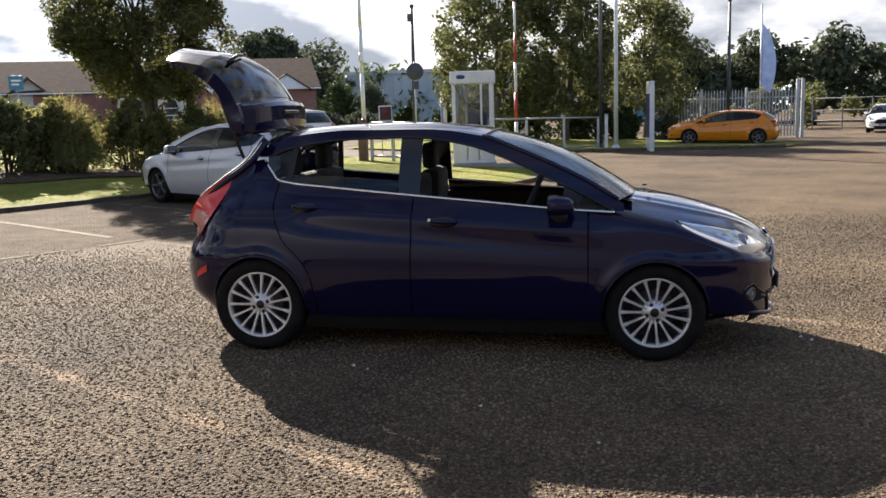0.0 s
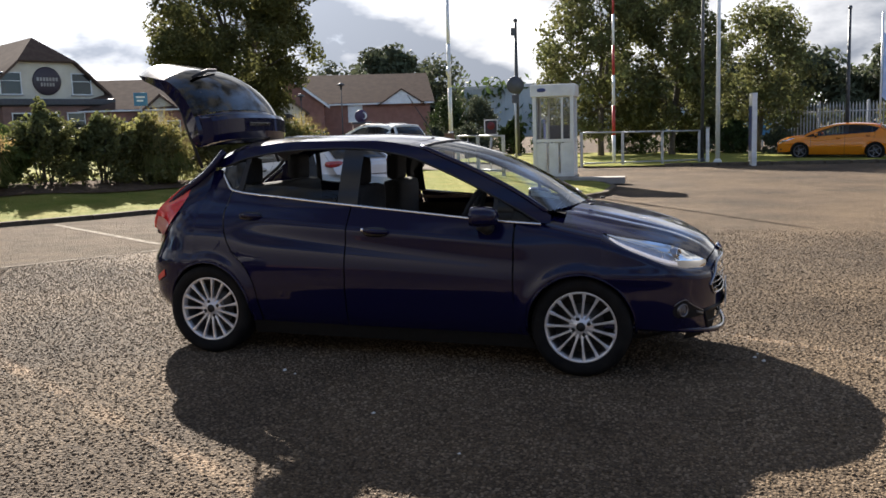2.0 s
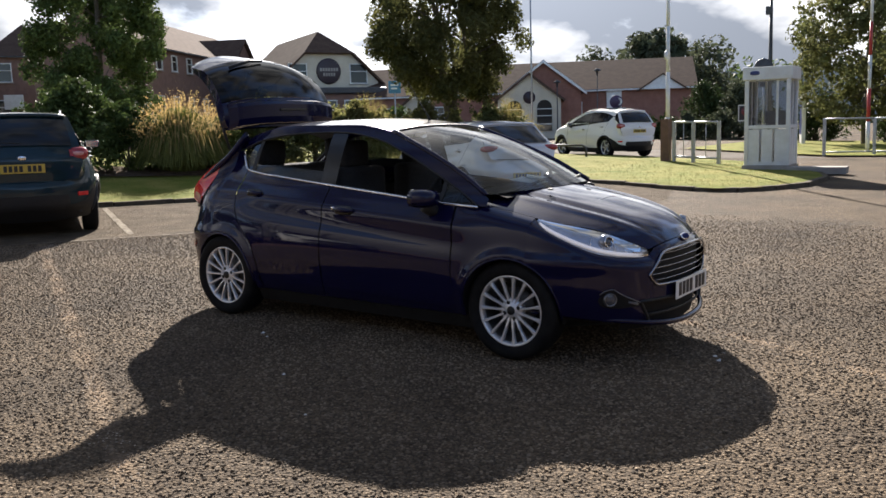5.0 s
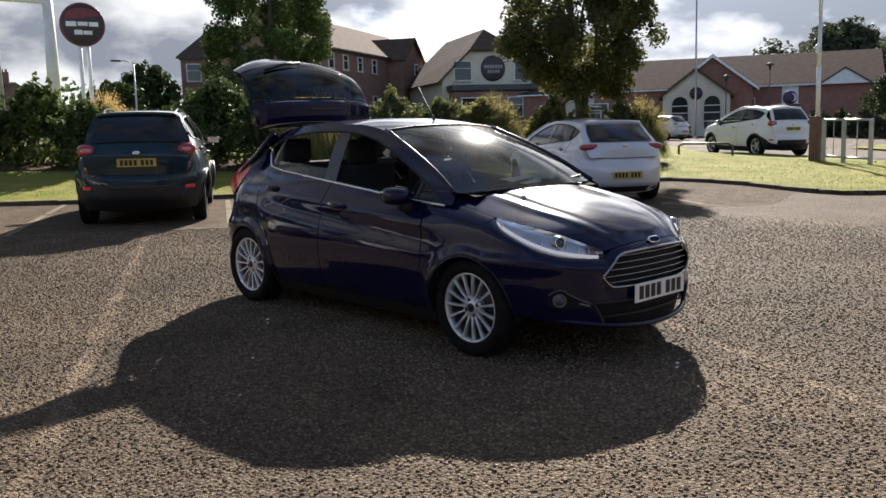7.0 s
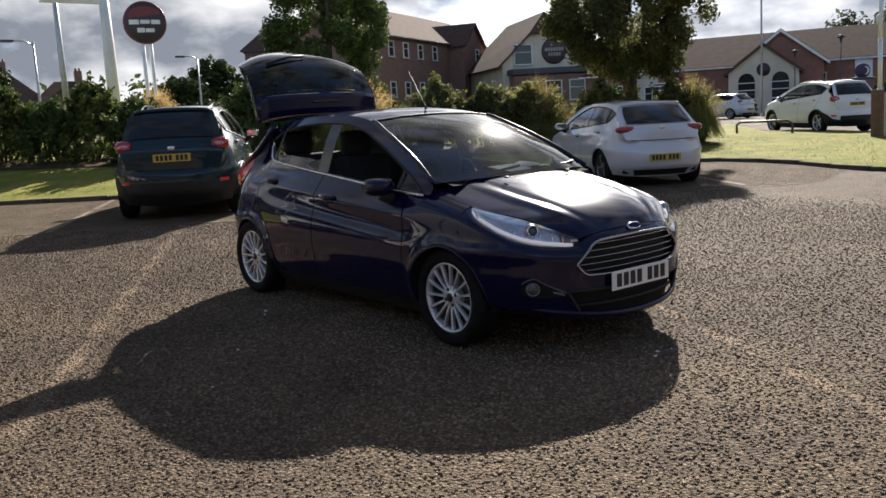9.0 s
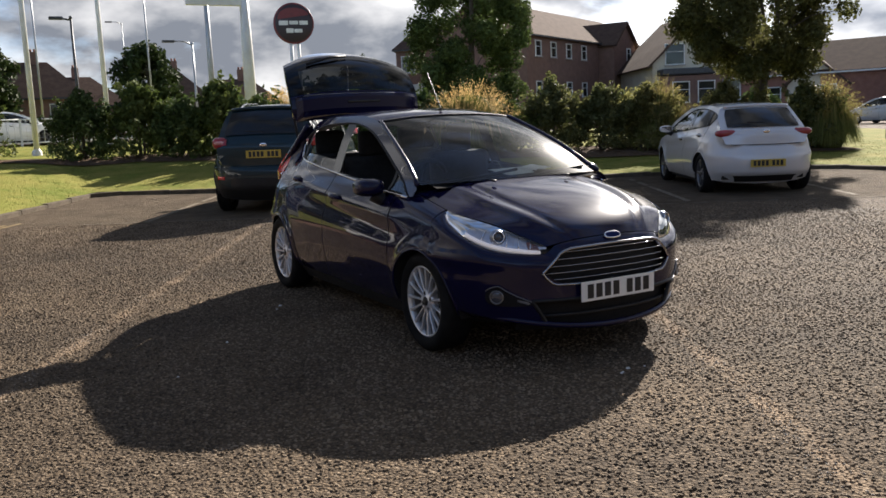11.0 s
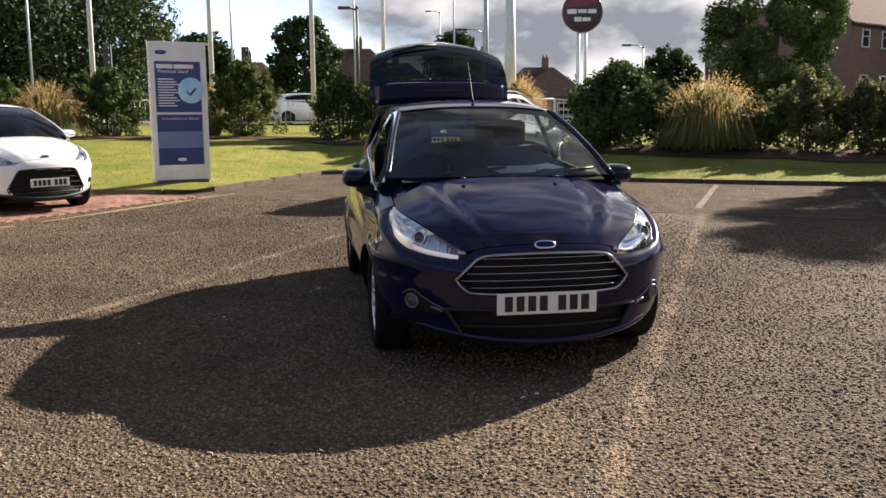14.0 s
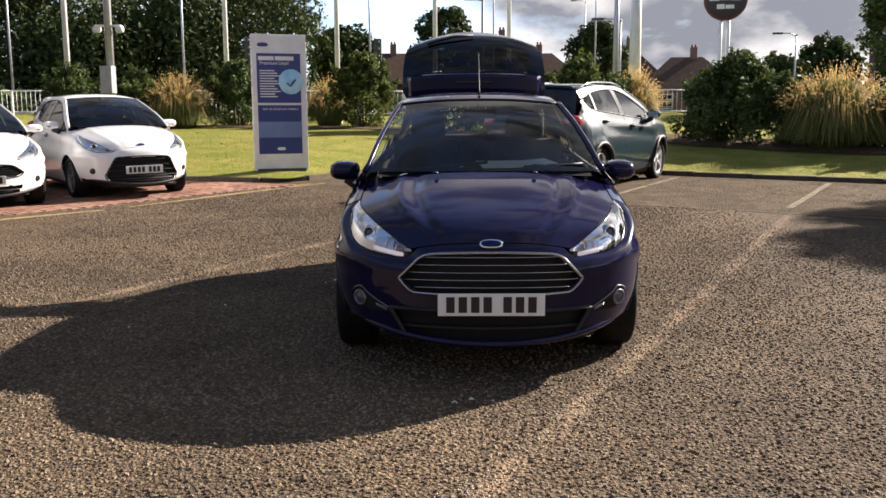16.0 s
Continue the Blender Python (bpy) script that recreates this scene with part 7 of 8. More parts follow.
def house(m, label, w, d, eave, ridge, wall="brick", roof="slate", windows=(), along_x=True, hip=0.0, chimneys=(), name="house", group="", over=0.35, back=True):
    h = root(name, m, label, "building", group)
    box("wall", (w, d, eave + 1.0), (0, d / 2, eave / 2 - 0.5), wall, h, bevel=0.02)
    o = over
    dz = (ridge - eave) / ((d if along_x else w) / 2) * o
    if along_x:
        a, b = -w / 2 + hip, w / 2 - hip
        slab("roof", [(-w / 2 - o, -o, eave - dz), (w / 2 + o, -o, eave - dz), (b + (o if not hip else 0), d / 2, ridge), (a - (o if not hip else 0), d / 2, ridge)], 0.16, roof, h)
        slab("roof", [(w / 2 + o, d + o, eave - dz), (-w / 2 - o, d + o, eave - dz), (a - (o if not hip else 0), d / 2, ridge), (b + (o if not hip else 0), d / 2, ridge)], 0.16, roof, h)
        if hip:
            for s, e in ((-1, a), (1, b)):
                slab("roof", [(s * (w / 2 + o), -o, eave - dz), (s * (w / 2 + o), d + o, eave - dz), (e, d / 2, ridge)], 0.16, roof, h)
        else:
            for s in (-1, 1):
                shape("gable", [(s * w / 2, 0, eave), (s * w / 2, d, eave), (s * w / 2, d / 2, ridge - 0.1), (s * (w / 2 - 0.2), 0, eave), (s * (w / 2 - 0.2), d, eave), (s * (w / 2 - 0.2), d / 2, ridge - 0.1)], [(0, 1, 2), (3, 5, 4), (0, 2, 5, 3), (1, 4, 5, 2)], wall, h, "", False)
    else:
        for s in (-1, 1):
            if hip:
                k = hip / (d / 2)
                slab("roof", [(s * (w / 2 + o), -o, eave - dz), (s * (w / 2 + o), d, eave - dz), (0, d, ridge), (0, hip, ridge), (s * w * 0.245, -o, eave + (ridge - eave) * 0.52)], 0.16, roof, h)
            else:
                slab("roof", [(s * (w / 2 + o), -o, eave - dz), (s * (w / 2 + o), d, eave - dz), (0, d, ridge), (0, -o, ridge)], 0.16, roof, h)
        if hip:
            slab("roof", [(-w * 0.245, -o, eave + (ridge - eave) * 0.52), (w * 0.245, -o, eave + (ridge - eave) * 0.52), (0, hip, ridge)], 0.14, roof, h)
            top = [(-w / 2, eave), (w / 2, eave), (w * 0.25, eave + (ridge - eave) * 0.5), (-w * 0.25, eave + (ridge - eave) * 0.5)]
        else:
            top = [(-w / 2, eave), (w / 2, eave), (0, ridge - 0.12)]
        n = len(top)
        shape("gable", [(x, 0, z) for x, z in top] + [(x, 0.25, z) for x, z in top], [tuple(range(n)), tuple(range(2 * n - 1, n - 1, -1))] + [(i, i + n, (i + 1) % n + n, (i + 1) % n) for i in range(n)], wall, h, "", False)
    for s in (-1, 1):
        if along_x:
            box("gutter", (w + 2 * o, 0.12, 0.12), (0, -o if s < 0 else d + o, eave - dz - 0.1), "white_paint" if wall == "render" or name == "restaurant" else "dark_steel", h, bevel=0.02)
    for x, z, ww, hh in windows:
        window(h, x, z, ww, hh)
    for x, y, z in chimneys:
        c = box("chimney", (0.6, 0.6, 1.3), (x, y, z - 0.2), "brick_dark", h, bevel=0.02)
        for dx in (-0.15, 0.15):
            tube("chimney_pot", [(x + dx, y, z + 0.45), (x + dx, y, z + 0.7)], 0.1, "brick", c)
    return h


pub = house(facing(-47.0, 51.0, 0.6, 62), "cream rendered inn with a brown half-hipped tiled roof", 8.9, 14, 4.9, 9.0, "render", "slate", ((-2.65, 5.35, 1.5, 1.6), (2.65, 5.35, 1.5, 1.6)), False, 2.2, name="inn", over=0.5)
disc = lathe("sign_disc", [(0, -0.16), (0.98, -0.16), (1.06, -0.12), (1.06, 0.0)], "plum", pub, "dark plum round sign", 36, "y", (0.0, 0, 5.55))
for z, count, cell, w in ((5.68, 7, 0.235, 0.17), (5.28, 5, 0.22, 0.15)):
    for k in range(count):
        box("letter_bar", (w, 0.03, 0.27), ((k - (count - 1) / 2) * cell, -0.175, z), "concrete", disc, bevel=0.01)
box("canopy", (8.6, 1.8, 0.5), (0.2, -0.9, 3.9), "dark_steel", pub, "dark canopy over the ground floor", bevel=0.1)
box("bay_front", (8.2, 1.5, 3.6), (0.2, -0.75, 1.8), "brick_dark", pub, "shaded ground-floor bay", bevel=0.05)
for x in (-2.6, -0.6, 1.4, 3.4):
    window(pub, x, 2.3, 1.3, 1.6, -1.5)

hotel = house(facing(-67.9, 36.7, 0.8, 58), "red-brick hotel wing with a hipped dark roof", 5.4, 9, 7.6, 10.4, "brick_dark", "slate", ((-1.6, 6.0, 1.2, 1.5), (1.4, 6.0, 1.2, 1.5), (-1.6, 3.0, 1.2, 1.5), (1.4, 3.0, 1.2, 1.5)), True, 2.6, name="hotel")
box("sign_board", (1.6, 0.08, 1.9), (1.9, -0.08, 6.6), "purple", hotel, "purple wall sign")
box("sign_board", (1.5, 0.08, 1.2), (-1.0, -0.08, 3.6), "white_paint", hotel, "white wall sign")
house(facing(-58.97, 48.96, 0.8, 119), "long red-brick hotel block with a row of small white windows", 26.5, 9, 7.35, 10.25, "brick_dark", "slate", tuple((x, z, 1.0, 1.2) for x in (-11.25, -8.35, -5.25, -1.95) for z in (6.1, 2.9)), True, 0.0, name="hotel")
house(facing(-59.8, 53.5, 0.8, 119), "red-brick gabled end of the hotel", 5.6, 6, 7.1, 9.1, "brick_dark", "slate", ((0.9, 6.1, 0.9, 1.1),), False, 0.0, name="hotel")

grill = house(facing(-32.86, 57.485, 0.3, 24), "long low brick restaurant with a brown tiled roof and white fascia", 27.4, 11, 3.72, 6.15, "brick", "slate", tuple((x, 1.9, 1.6, 1.4) for x in (-10.7, -6.7, 4.4)), True, 0.0, name="restaurant")
box("wall_panel", (1.15, 0.1, 1.5), (7.7, -0.06, 2.8), "white_paint", grill, "white wall panel", bevel=0.01)
gable_face = [(9.75, 3.42), (13.05, 3.42), (11.4, 4.5)]
shape("pediment", [(x, y, z) for y in (-0.62, 1.6) for x, z in gable_face], [(0, 1, 2), (5, 4, 3), (0, 3, 4, 1), (1, 4, 5, 2), (2, 5, 3, 0)], "white_paint", grill, "small white pediment", False)
for k in (-1, 1):
    slab("pediment_roof", [(11.4 + k * 1.95, -0.75, 3.36), (11.4 + k * 1.95, 2.2, 3.36), (11.4, 2.2, 4.62), (11.4, -0.75, 4.62)], 0.1, "slate", grill)
big = house(facing(-29.04, 55.05, 0.3, 30), "brick gabled front of the restaurant with white verge boards", 5.6, 7, 3.65, 5.77, "brick", "slate", (), False, 0.0, name="restaurant")
for k in (-1, 1):
    shape("verge_board", [(k * x, y, z) for y in (-0.43, -0.36) for x, z in ((3.2, 3.30), (3.2, 3.08), (0.0, 5.52), (0.0, 5.74))], [(0, 1, 2, 3), (7, 6, 5, 4), (0, 4, 5, 1), (1, 5, 6, 2), (2, 6, 7, 3), (3, 7, 4, 0)], "white_paint", big, "white verge board", False)
white = house(facing(-28.9, 52.6, 0.3, 30), "white rendered gabled porch with two arched windows", 4.6, 6, 3.0, 4.75, "render", "slate", (), False, 0.0, name="porch_building")
for x in (-1.1, 1.1):
    pts, quads = patch(lambda u, v: (x + 0.55 * (2 * u - 1), -0.06 + 0 * u, 0.5 + v * (1.7 + 0.55 * np.sqrt(np.clip(1 - (2 * u - 1) ** 2, 0, 1)))), 14, 4)
    arch = shape("arched_window", pts, quads, "window", white, "dark arched window")
    for z in (1.0, 1.6, 2.1):
        box("glazing_bar", (1.1, 0.05, 0.06), (x, -0.08, z), "white_paint", arch)
lathe("round_sign", [(0, -0.1), (0.42, -0.1), (0.45, 0)], "plum", white, "dark round sign", 24, "y", (0, -0.03, 2.95))
house(facing(-39.5, 54.5, 0.3, 30), "small white gabled porch of the brick restaurant", 4.2, 4, 2.9, 4.7, "render", "slate", ((0, 1.7, 1.6, 1.4),), False, 0.0, name="porch_building")
box_w = root("warehouse", pose(-29, 133, 0, 0, 0, -6), "pale grey-green metal warehouse far off", "building")
box("wall", (42, 20, 8.0), (6, 10, 4.0), "cladding", box_w, bevel=0.05)
for x in np.linspace(-14, 26, 30):
    box("cladding_rib", (0.15, 0.1, 7.8), (float(x), -0.04, 4.0), "cladding", box_w, bevel=0.01)
box("eaves_trim", (42.4, 0.3, 0.5), (6, -0.1, 8.1), "grey_steel", box_w)

for i, (x, y, a, w, e, r) in enumerate([(-74.5, 3.6, 85, 8.5, 6.1, 8.4), (-78.5, 16.0, 82, 7.0, 5.6, 7.9), (-72.5, 20.5, 80, 8.0, 4.6, 6.6), (-78.0, -6.0, 95, 9.0, 5.2, 7.4), (-82.0, 8.0, 88, 9.0, 5.6, 7.6)]):
    house(facing(x, y, 0.2, a), "brown-brick semi-detached house with a tiled hipped roof", w, 8, e - 1.2, r - 0.6, "brick_dark", "slate", tuple((wx, wz, 1.3, 1.2) for wx in (-w / 4, w / 4) for wz in (e - 2.6, 1.4)), True, 2.6, ((0.6, 4, r - 0.2),), group="roadside houses")


# ---- poles, signs, fences ----
def pole(x, y, h, r, mat, label, name="pole", group="", base=None):
    z = land(x, y) if base is None else base
    p = root(name, Matrix.Translation((x, y, z - 0.05)), label, "pole", group)
    tube("shaft", [(0, 0, 0), (0, 0, h * 0.5), (0, 0, h)], [r, r * 0.85, r * 0.6], mat, p, sides=12)
    lathe("base_collar", [(r * 1.7, 0), (r * 1.7, 0.16), (r * 1.05, 0.24)], mat, p, sides=14, axis="z")
    bm = bmesh.new()
    ball(bm, (r * 0.9, r * 0.9, r * 0.9), (0, 0, h + r * 0.5))
    part("cap", bm, mat, p)
    return p


for x, y, h in ((-23.3, -0.7, 9.5), (-26.5, 1.9, 9.5), (-22.9, -7.4, 9.5), (-23.45, -3.9, 9.5), (1.9, 27.9, 9.0), (-19.5, -11.1, 9.5)):
    pole(x, y, h, 0.085, "white_paint", "tall white painted flagpole", "flagpole", "flagpoles")
cctv = pole(-17.7, -9.2, 8.5, 0.11, "grey_steel", "grey steel camera pole with a cabinet", "camera_pole")
box("cabinet", (0.34, 0.3, 0.7), (0.2, 0, 1.35), "grey_steel", cctv)
box("bracket", (0.06, 0.7, 0.06), (0, 0, 2.75), "white_paint", cctv)
for s in (-1, 1):
    bm = bmesh.new()
    ball(bm, (0.11, 0.11, 0.1), (0.0, s * 0.3, 2.66))
    part("camera_dome", bm, "white_paint", cctv)
for x, y, h in ((-43.2, -24.2, 9), (-41.7, -14.3, 9), (-43.5, -4.6, 9), (-60.0, 10.3, 12), (-56.5, 2.75, 12), (-40.3, 8.45, 4.6), (-49.9, 21, 5.6), (-24.0, 44.3, 10), (-85.0, 13.2, 11.2)):
    lp = pole(x, y, h, 0.07, "grey_steel", "slim grey street lamp beside the road", "street_lamp", "street lamps")
    tube("arm", [(0, 0, h - 0.05), (0.1, -0.4, h + 0.12), (0.1, -1.0, h + 0.14)], 0.035, "grey_steel", lp)
    box("lantern", (0.2, 0.6, 0.12), (0.1, -1.2, h + 0.12), "dark_steel", lp, bevel=0.03)
lp = pole(-25.7, 0.92, 4.3, 0.06, "dark_steel", "dark lamp column with a square lantern", "street_lamp", "street lamps")
tube("arm", [(0, 0, 4.25), (0.02, -0.35, 4.3)], 0.03, "dark_steel", lp)
box("lantern", (0.2, 0.42, 0.1), (0.03, -0.45, 4.3), "dark_steel", lp, bevel=0.03)
pole(-28.5, 6.1, 6.5, 0.12, "grey_steel", "grey steel post of a wide sign board", "sign_post")
for x, y, h in ((-23.6, 52.9, 4.35), (-26.7, 52.8, 3.7)):
    lp = pole(x, y, h, 0.05, "dark_steel", "black post with a flat-topped lantern", "lamp_post", "lantern posts", gz(x))
    lathe("lantern", [(0.06, h), (0.09, h + 0.28), (0.27, h + 0.31), (0.27, h + 0.38), (0.04, h + 0.5)], "dark_steel", lp, sides=14, axis="z")
dark = pole(-7.2, 35.8, 6.35, 0.11, "dark_steel", "dark timber telegraph pole", base=0.1)
box("bracket", (0.25, 0.25, 0.35), (-0.08, 0, 5.9), "dark_steel", dark)
rs = root("road_sign", pose(-6.42, 32.0, land(-6.42, 32.0), 0, 0, -75), "grey backed round road sign on a steel pole", "sign")
tube("post", [(0, 0, -0.05), (0, 0, 3.6)], 0.045, "grey_steel", rs)
lathe("disc", [(0, -0.02), (0.36, -0.02), (0.37, 0), (0.36, 0.02), (0, 0.02)], "dark_steel", rs, "dark back of a round sign", 28, "x", (0.06, 0, 3.2))
box("lower_plate", (0.03, 0.3, 0.35), (0.06, 0, 2.62), "dark_steel", rs)
post = pole(1.35, 28.4, 9, 0.07, "dark_steel", "slim dark grey lamp column", base=0.0)
pole(7.4, 38.0, 6.4, 0.10, "dark_steel", "dark floodlight pole in the yard", base=-0.1)


def striped_pole(x, y, h, label, disc_z, mats=("white_paint", "red")):
    p = root("barrier_pole", Matrix.Translation((x, y, land(x, y) - 0.03)), label, "barrier", "raised barriers")
    n = 6
    for i in range(n):
        tube("band", [(0, 0, h * i / n), (0, 0, h * (i + 1) / n)], 0.065 - 0.005 * i, mats[i % 2], p, sides=10)
    lathe("disc", [(0, -0.03), (0.125, -0.03), (0.14, 0), (0.125, 0.03), (0, 0.03)], "white_paint", p, sides=24, axis="x", at=(0.0, -0.1, disc_z))
    return p


striped_pole(-1.8, 27.9, 6.6, "raised red and white striped barrier arm", 3.0)
rp = striped_pole(-5.6, 19.5, 7.6, "raised white barrier arm on a brown timber base", 3.0, ("white_paint", "white_paint", ))
box("timber_post", (0.24, 0.24, 1.25), (-0.05, 0, 0.6), "wood_dark", rp, "brown timber base")
for z in (5.2,):
    tube("red_band", [(0, 0, z), (0, 0, z + 0.35)], 0.068, "red", rp, sides=10)


def rail_fence(points, h, mat, label, name="fence", infill=0, group=""):
    a = Vector((*points[0], land(*points[0])))
    f = root(name, Matrix.Translation(a), label, "fence", group)
    pts = [Vector((x, y, land(x, y))) - a for x, y in points]
    for p in pts:
        box("post", (0.09, 0.09, h + 0.05), (p.x, p.y, p.z + h / 2), mat, f)
    for p, q in zip(pts, pts[1:]):
        for z in (h, 0.14):
            tube("rail", [p + Vector((0, 0, z)), q + Vector((0, 0, z))], 0.028, mat, f)
        for k in range(infill):
            c = p.lerp(q, (k + 1) / (infill + 1))
            tube("bar", [c + Vector((0, 0, 0.14)), c + Vector((0, 0, h))], 0.012, mat, f, sides=5)
    return f


rail_fence([(-5.35, 19.35), (-4.6, 18.8), (-3.75, 18.35)], 1.1, "grey_steel", "grey tubular rail fence beside the kiosk", infill=1)
rail_fence([(-2.6, 25.2), (-1.3, 26.2), (0.0, 27.2), (1.25, 28.3)], 1.2, "grey_steel", "grey tubular rail fence at the yard entrance")
box_p = root("gate_post", Matrix.Translation((1.55, 28.2, gz(1.5) - 0.02)), "white square gate post at the yard entrance", "post")
box("shaft", (0.12, 0.12, 1.3), (0, 0, 0.65), "white_paint", box_p)
box("cap", (0.15, 0.15, 0.04), (0, 0, 1.32), "grey_steel", box_p)
for y0 in (-24, -18.5, -13, -7.5, -2, 3.5, 9, 14.5, 20):
    rail_fence([(-35.0, y0), (-35.1, y0 + 1.8), (-35.2, y0 + 3.6), (-35.3, y0 + 5.3)], 1.1, "white_paint", "white roadside pedestrian railing", "railing", 7, "roadside railings")
hoop = root("hoop_barrier", Matrix.Translation((-10.1, 21.5, land(-10.1, 21.5))), "low bent steel hoop on the grass", "barrier")
tube("hoop", [(-1.0, 0.05, -0.05), (-1.0, 0.05, 0.28), (-0.85, 0.05, 0.36), (0.85, -0.1, 0.36), (1.0, -0.1, 0.28), (1.0, -0.1, -0.05)], 0.04, "dark_steel", hoop)

# palisade fence and gate post
fence = root("palisade_fence", Matrix.Translation((4.4, 40.5, 0)), "grey galvanised palisade fence round the yard", "fence")
way = Vector((6.2, -1.5, 0))
pale = bmesh.new()
vs = [pale.verts.new(p) for p in ((-0.035, 0, 0.05), (0, -0.012, 0.05), (0.035, 0, 0.05), (-0.035, 0, 2.15), (0, -0.012, 2.15), (0.035, 0, 2.15), (-0.02, 0, 2.25), (0, -0.008, 2.36), (0.02, 0, 2.25))]
for q in ((0, 1, 4, 3), (1, 2, 5, 4), (3, 4, 7, 6), (4, 5, 8, 7)):
    pale.faces.new([vs[i] for i in q])
pale_mesh = bpy.data.meshes.new("pale")
pale.to_mesh(pale_mesh)
pale.free()
pale_mesh.materials.append(M["grey_steel"])
for i in range(46):
    o = new("pale", pale_mesh)
    o.parent = fence
    o.matrix_basis = Matrix.Translation(way * (i / 45)) @ pose(0, 0, -0.1, 0, 0, -13 + random.uniform(-1, 1))
for z in (0.45, 1.8):
    tube("rail", [Vector((0, 0.03, z)), way + Vector((0, 0.03, z))], 0.03, "grey_steel", fence)
for t in (0.0, 0.33, 0.66):
    box("post", (0.1, 0.1, 2.4), way * t + Vector((0, 0.1, 1.1)), "grey_steel", fence)
for d in (0.12, 0.35):
    box("gate_post", (0.14, 0.14, 2.75), way + Vector((d, -0.05, 1.25)), "grey_steel", fence)
far_fence = root("mesh_fence", Matrix.Translation((14, 50, -0.1)), "low grey rail fence far across the yard", "fence")
for i in range(22):
    box("post", (0.07, 0.07, 1.9), (i * 1.6, -i * 0.25, 0.95), "dark_steel", far_fence)
for z in (0.5, 1.1, 1.8):
    tube("rail", [(0, 0, z), (33.6, -5.25, z)], 0.03, "dark_steel", far_fence)
trough = tagged(new("yard_kerb"), "raised concrete edge of the yard entrance", "", "", "structure")
for i in range(9):
    bm = bmesh.new()
    bm_box(bm, (0.9, 0.15, 0.2), (0, 0, 0), 0.02)
    o = part("kerb_stone", bm, "kerb", trough, smooth=False)
    o.matrix_basis = pose(0.6 + 0.88 * i, 25.9 + 0.32 * i, gz(0.6 + 0.88 * i) + 0.02, 0, 0, 20)
yard = [(-2.3, 24.9), (0.4, 25.8), (8.3, 28.9), (9.2, 31.0), (4.4, 40), (-9, 40), (-9, 30)]
tagged(shape("yard_lawn", [(x, y, gz(x) + 0.06) for x, y in yard], [tuple(range(7))], "grass", None, "", False), "strip of grass by the yard fence", "", "", "structure")
road = [(-60, 36.5), (-30, 34.5), (-16, 28.4), (-12, 24.0), (-7.5, 22.4), (-2.2, 24.4), (-9, 29.5), (-13, 42), (-60, 50)]
tagged(shape("road", [(x, y, gz(x) + 0.005) for x, y in road], [tuple(range(9))], "road", None, "", False), "pale worn access road", "", "", "structure")
main_road = [(-36.3, -80), (-37.0, 45), (-47, 45), (-46.5, -80)]
verts, faces = [], []
for i in range(30):
    y = -70 + 4 * i
    for x in (-35.9, -40, -46):
        verts.append((x, y, max(land(x, y), 0.9) + 0.03))
    if i:
        for k in (0, 1):
            n = 3 * i + k
            faces.append((n - 3, n - 2, n + 1, n))
tagged(shape("main_road", verts, faces, "road"), "grey main road behind the railings", "", "", "structure")

# kiosk
kiosk = root("kiosk", pose(-2.05, 17.0, land(-2.05, 17.0) - 0.02, 0, 0, 4), "white glazed security kiosk on the grass island", "kiosk")
for sx in (-1, 1):
    for sy in (-1, 1):
        box("corner_post", (0.09, 0.09, 2.3), (sx * 0.47, sy * 0.47, 1.15), "white_paint", kiosk)
box("roof", (1.12, 1.12, 0.30), (0, 0, 2.27), "white_paint", kiosk, bevel=0.02)
box("floor_plinth", (1.1, 1.1, 0.12), (0, 0, 0.06), "concrete", kiosk)
for k in range(4):
    q = Matrix.Rotation(k * math.pi / 2, 3, "Z")
    for dx in (-0.3, 0.0, 0.3):
        box("lower_panel", (0.25, 0.04, 0.82), q @ Vector((dx, -0.47, 0.55)), "white_paint", kiosk, rot=q)
    box("mid_rail", (0.86, 0.06, 0.08), q @ Vector((0, -0.47, 1.02)), "white_paint", kiosk, rot=q)
    box("kick_rail", (0.86, 0.05, 0.1), q @ Vector((0, -0.475, 0.15)), "white_paint", kiosk, rot=q)
    for dx in (0.22,) if k % 2 == 0 else (0.0,):
        box("mullion", (0.05, 0.05, 1.05), q @ Vector((dx, -0.47, 1.58)), "white_paint", kiosk, rot=q)
    pane_ob = box("pane", (0.86, 0.012, 1.05), q @ Vector((0, -0.462, 1.58)), "lens", kiosk, "clear pane", 0.002, q)
box("counter", (0.5, 0.3, 0.4), (0.1, 0.2, 1.2), "dark_steel", kiosk)
bm = bmesh.new()
ball(bm, (0.11, 0.012, 0.05), (-0.28, -0.57, 2.28))
part("badge", bm, "navy", kiosk, "blue oval badge")
slab_ob = root("paving_slab", pose(-0.9, 16.6, gz(-0.9), 0, 0, 4), "concrete slab beside the kiosk", "slab")
box("slab", (1.3, 0.5, 0.16), (0, 0, 0.1), "concrete", slab_ob)


# ---- signs ----
def lettering(text, size, mat, parent, m, depth=0.004, name="lettering"):
    cu = bpy.data.curves.new("text", "FONT")
    cu.body, cu.size, cu.extrude, cu.align_x = text, size, depth, "CENTER"
    tmp = new("text", cu)
    me = bpy.data.meshes.new_from_object(tmp.evaluated_get(bpy.context.evaluated_depsgraph_get()))
    bpy.data.objects.remove(tmp)
    me.transform(m)
    me.materials.clear()
    return link(name, me, mat, parent, "", False)


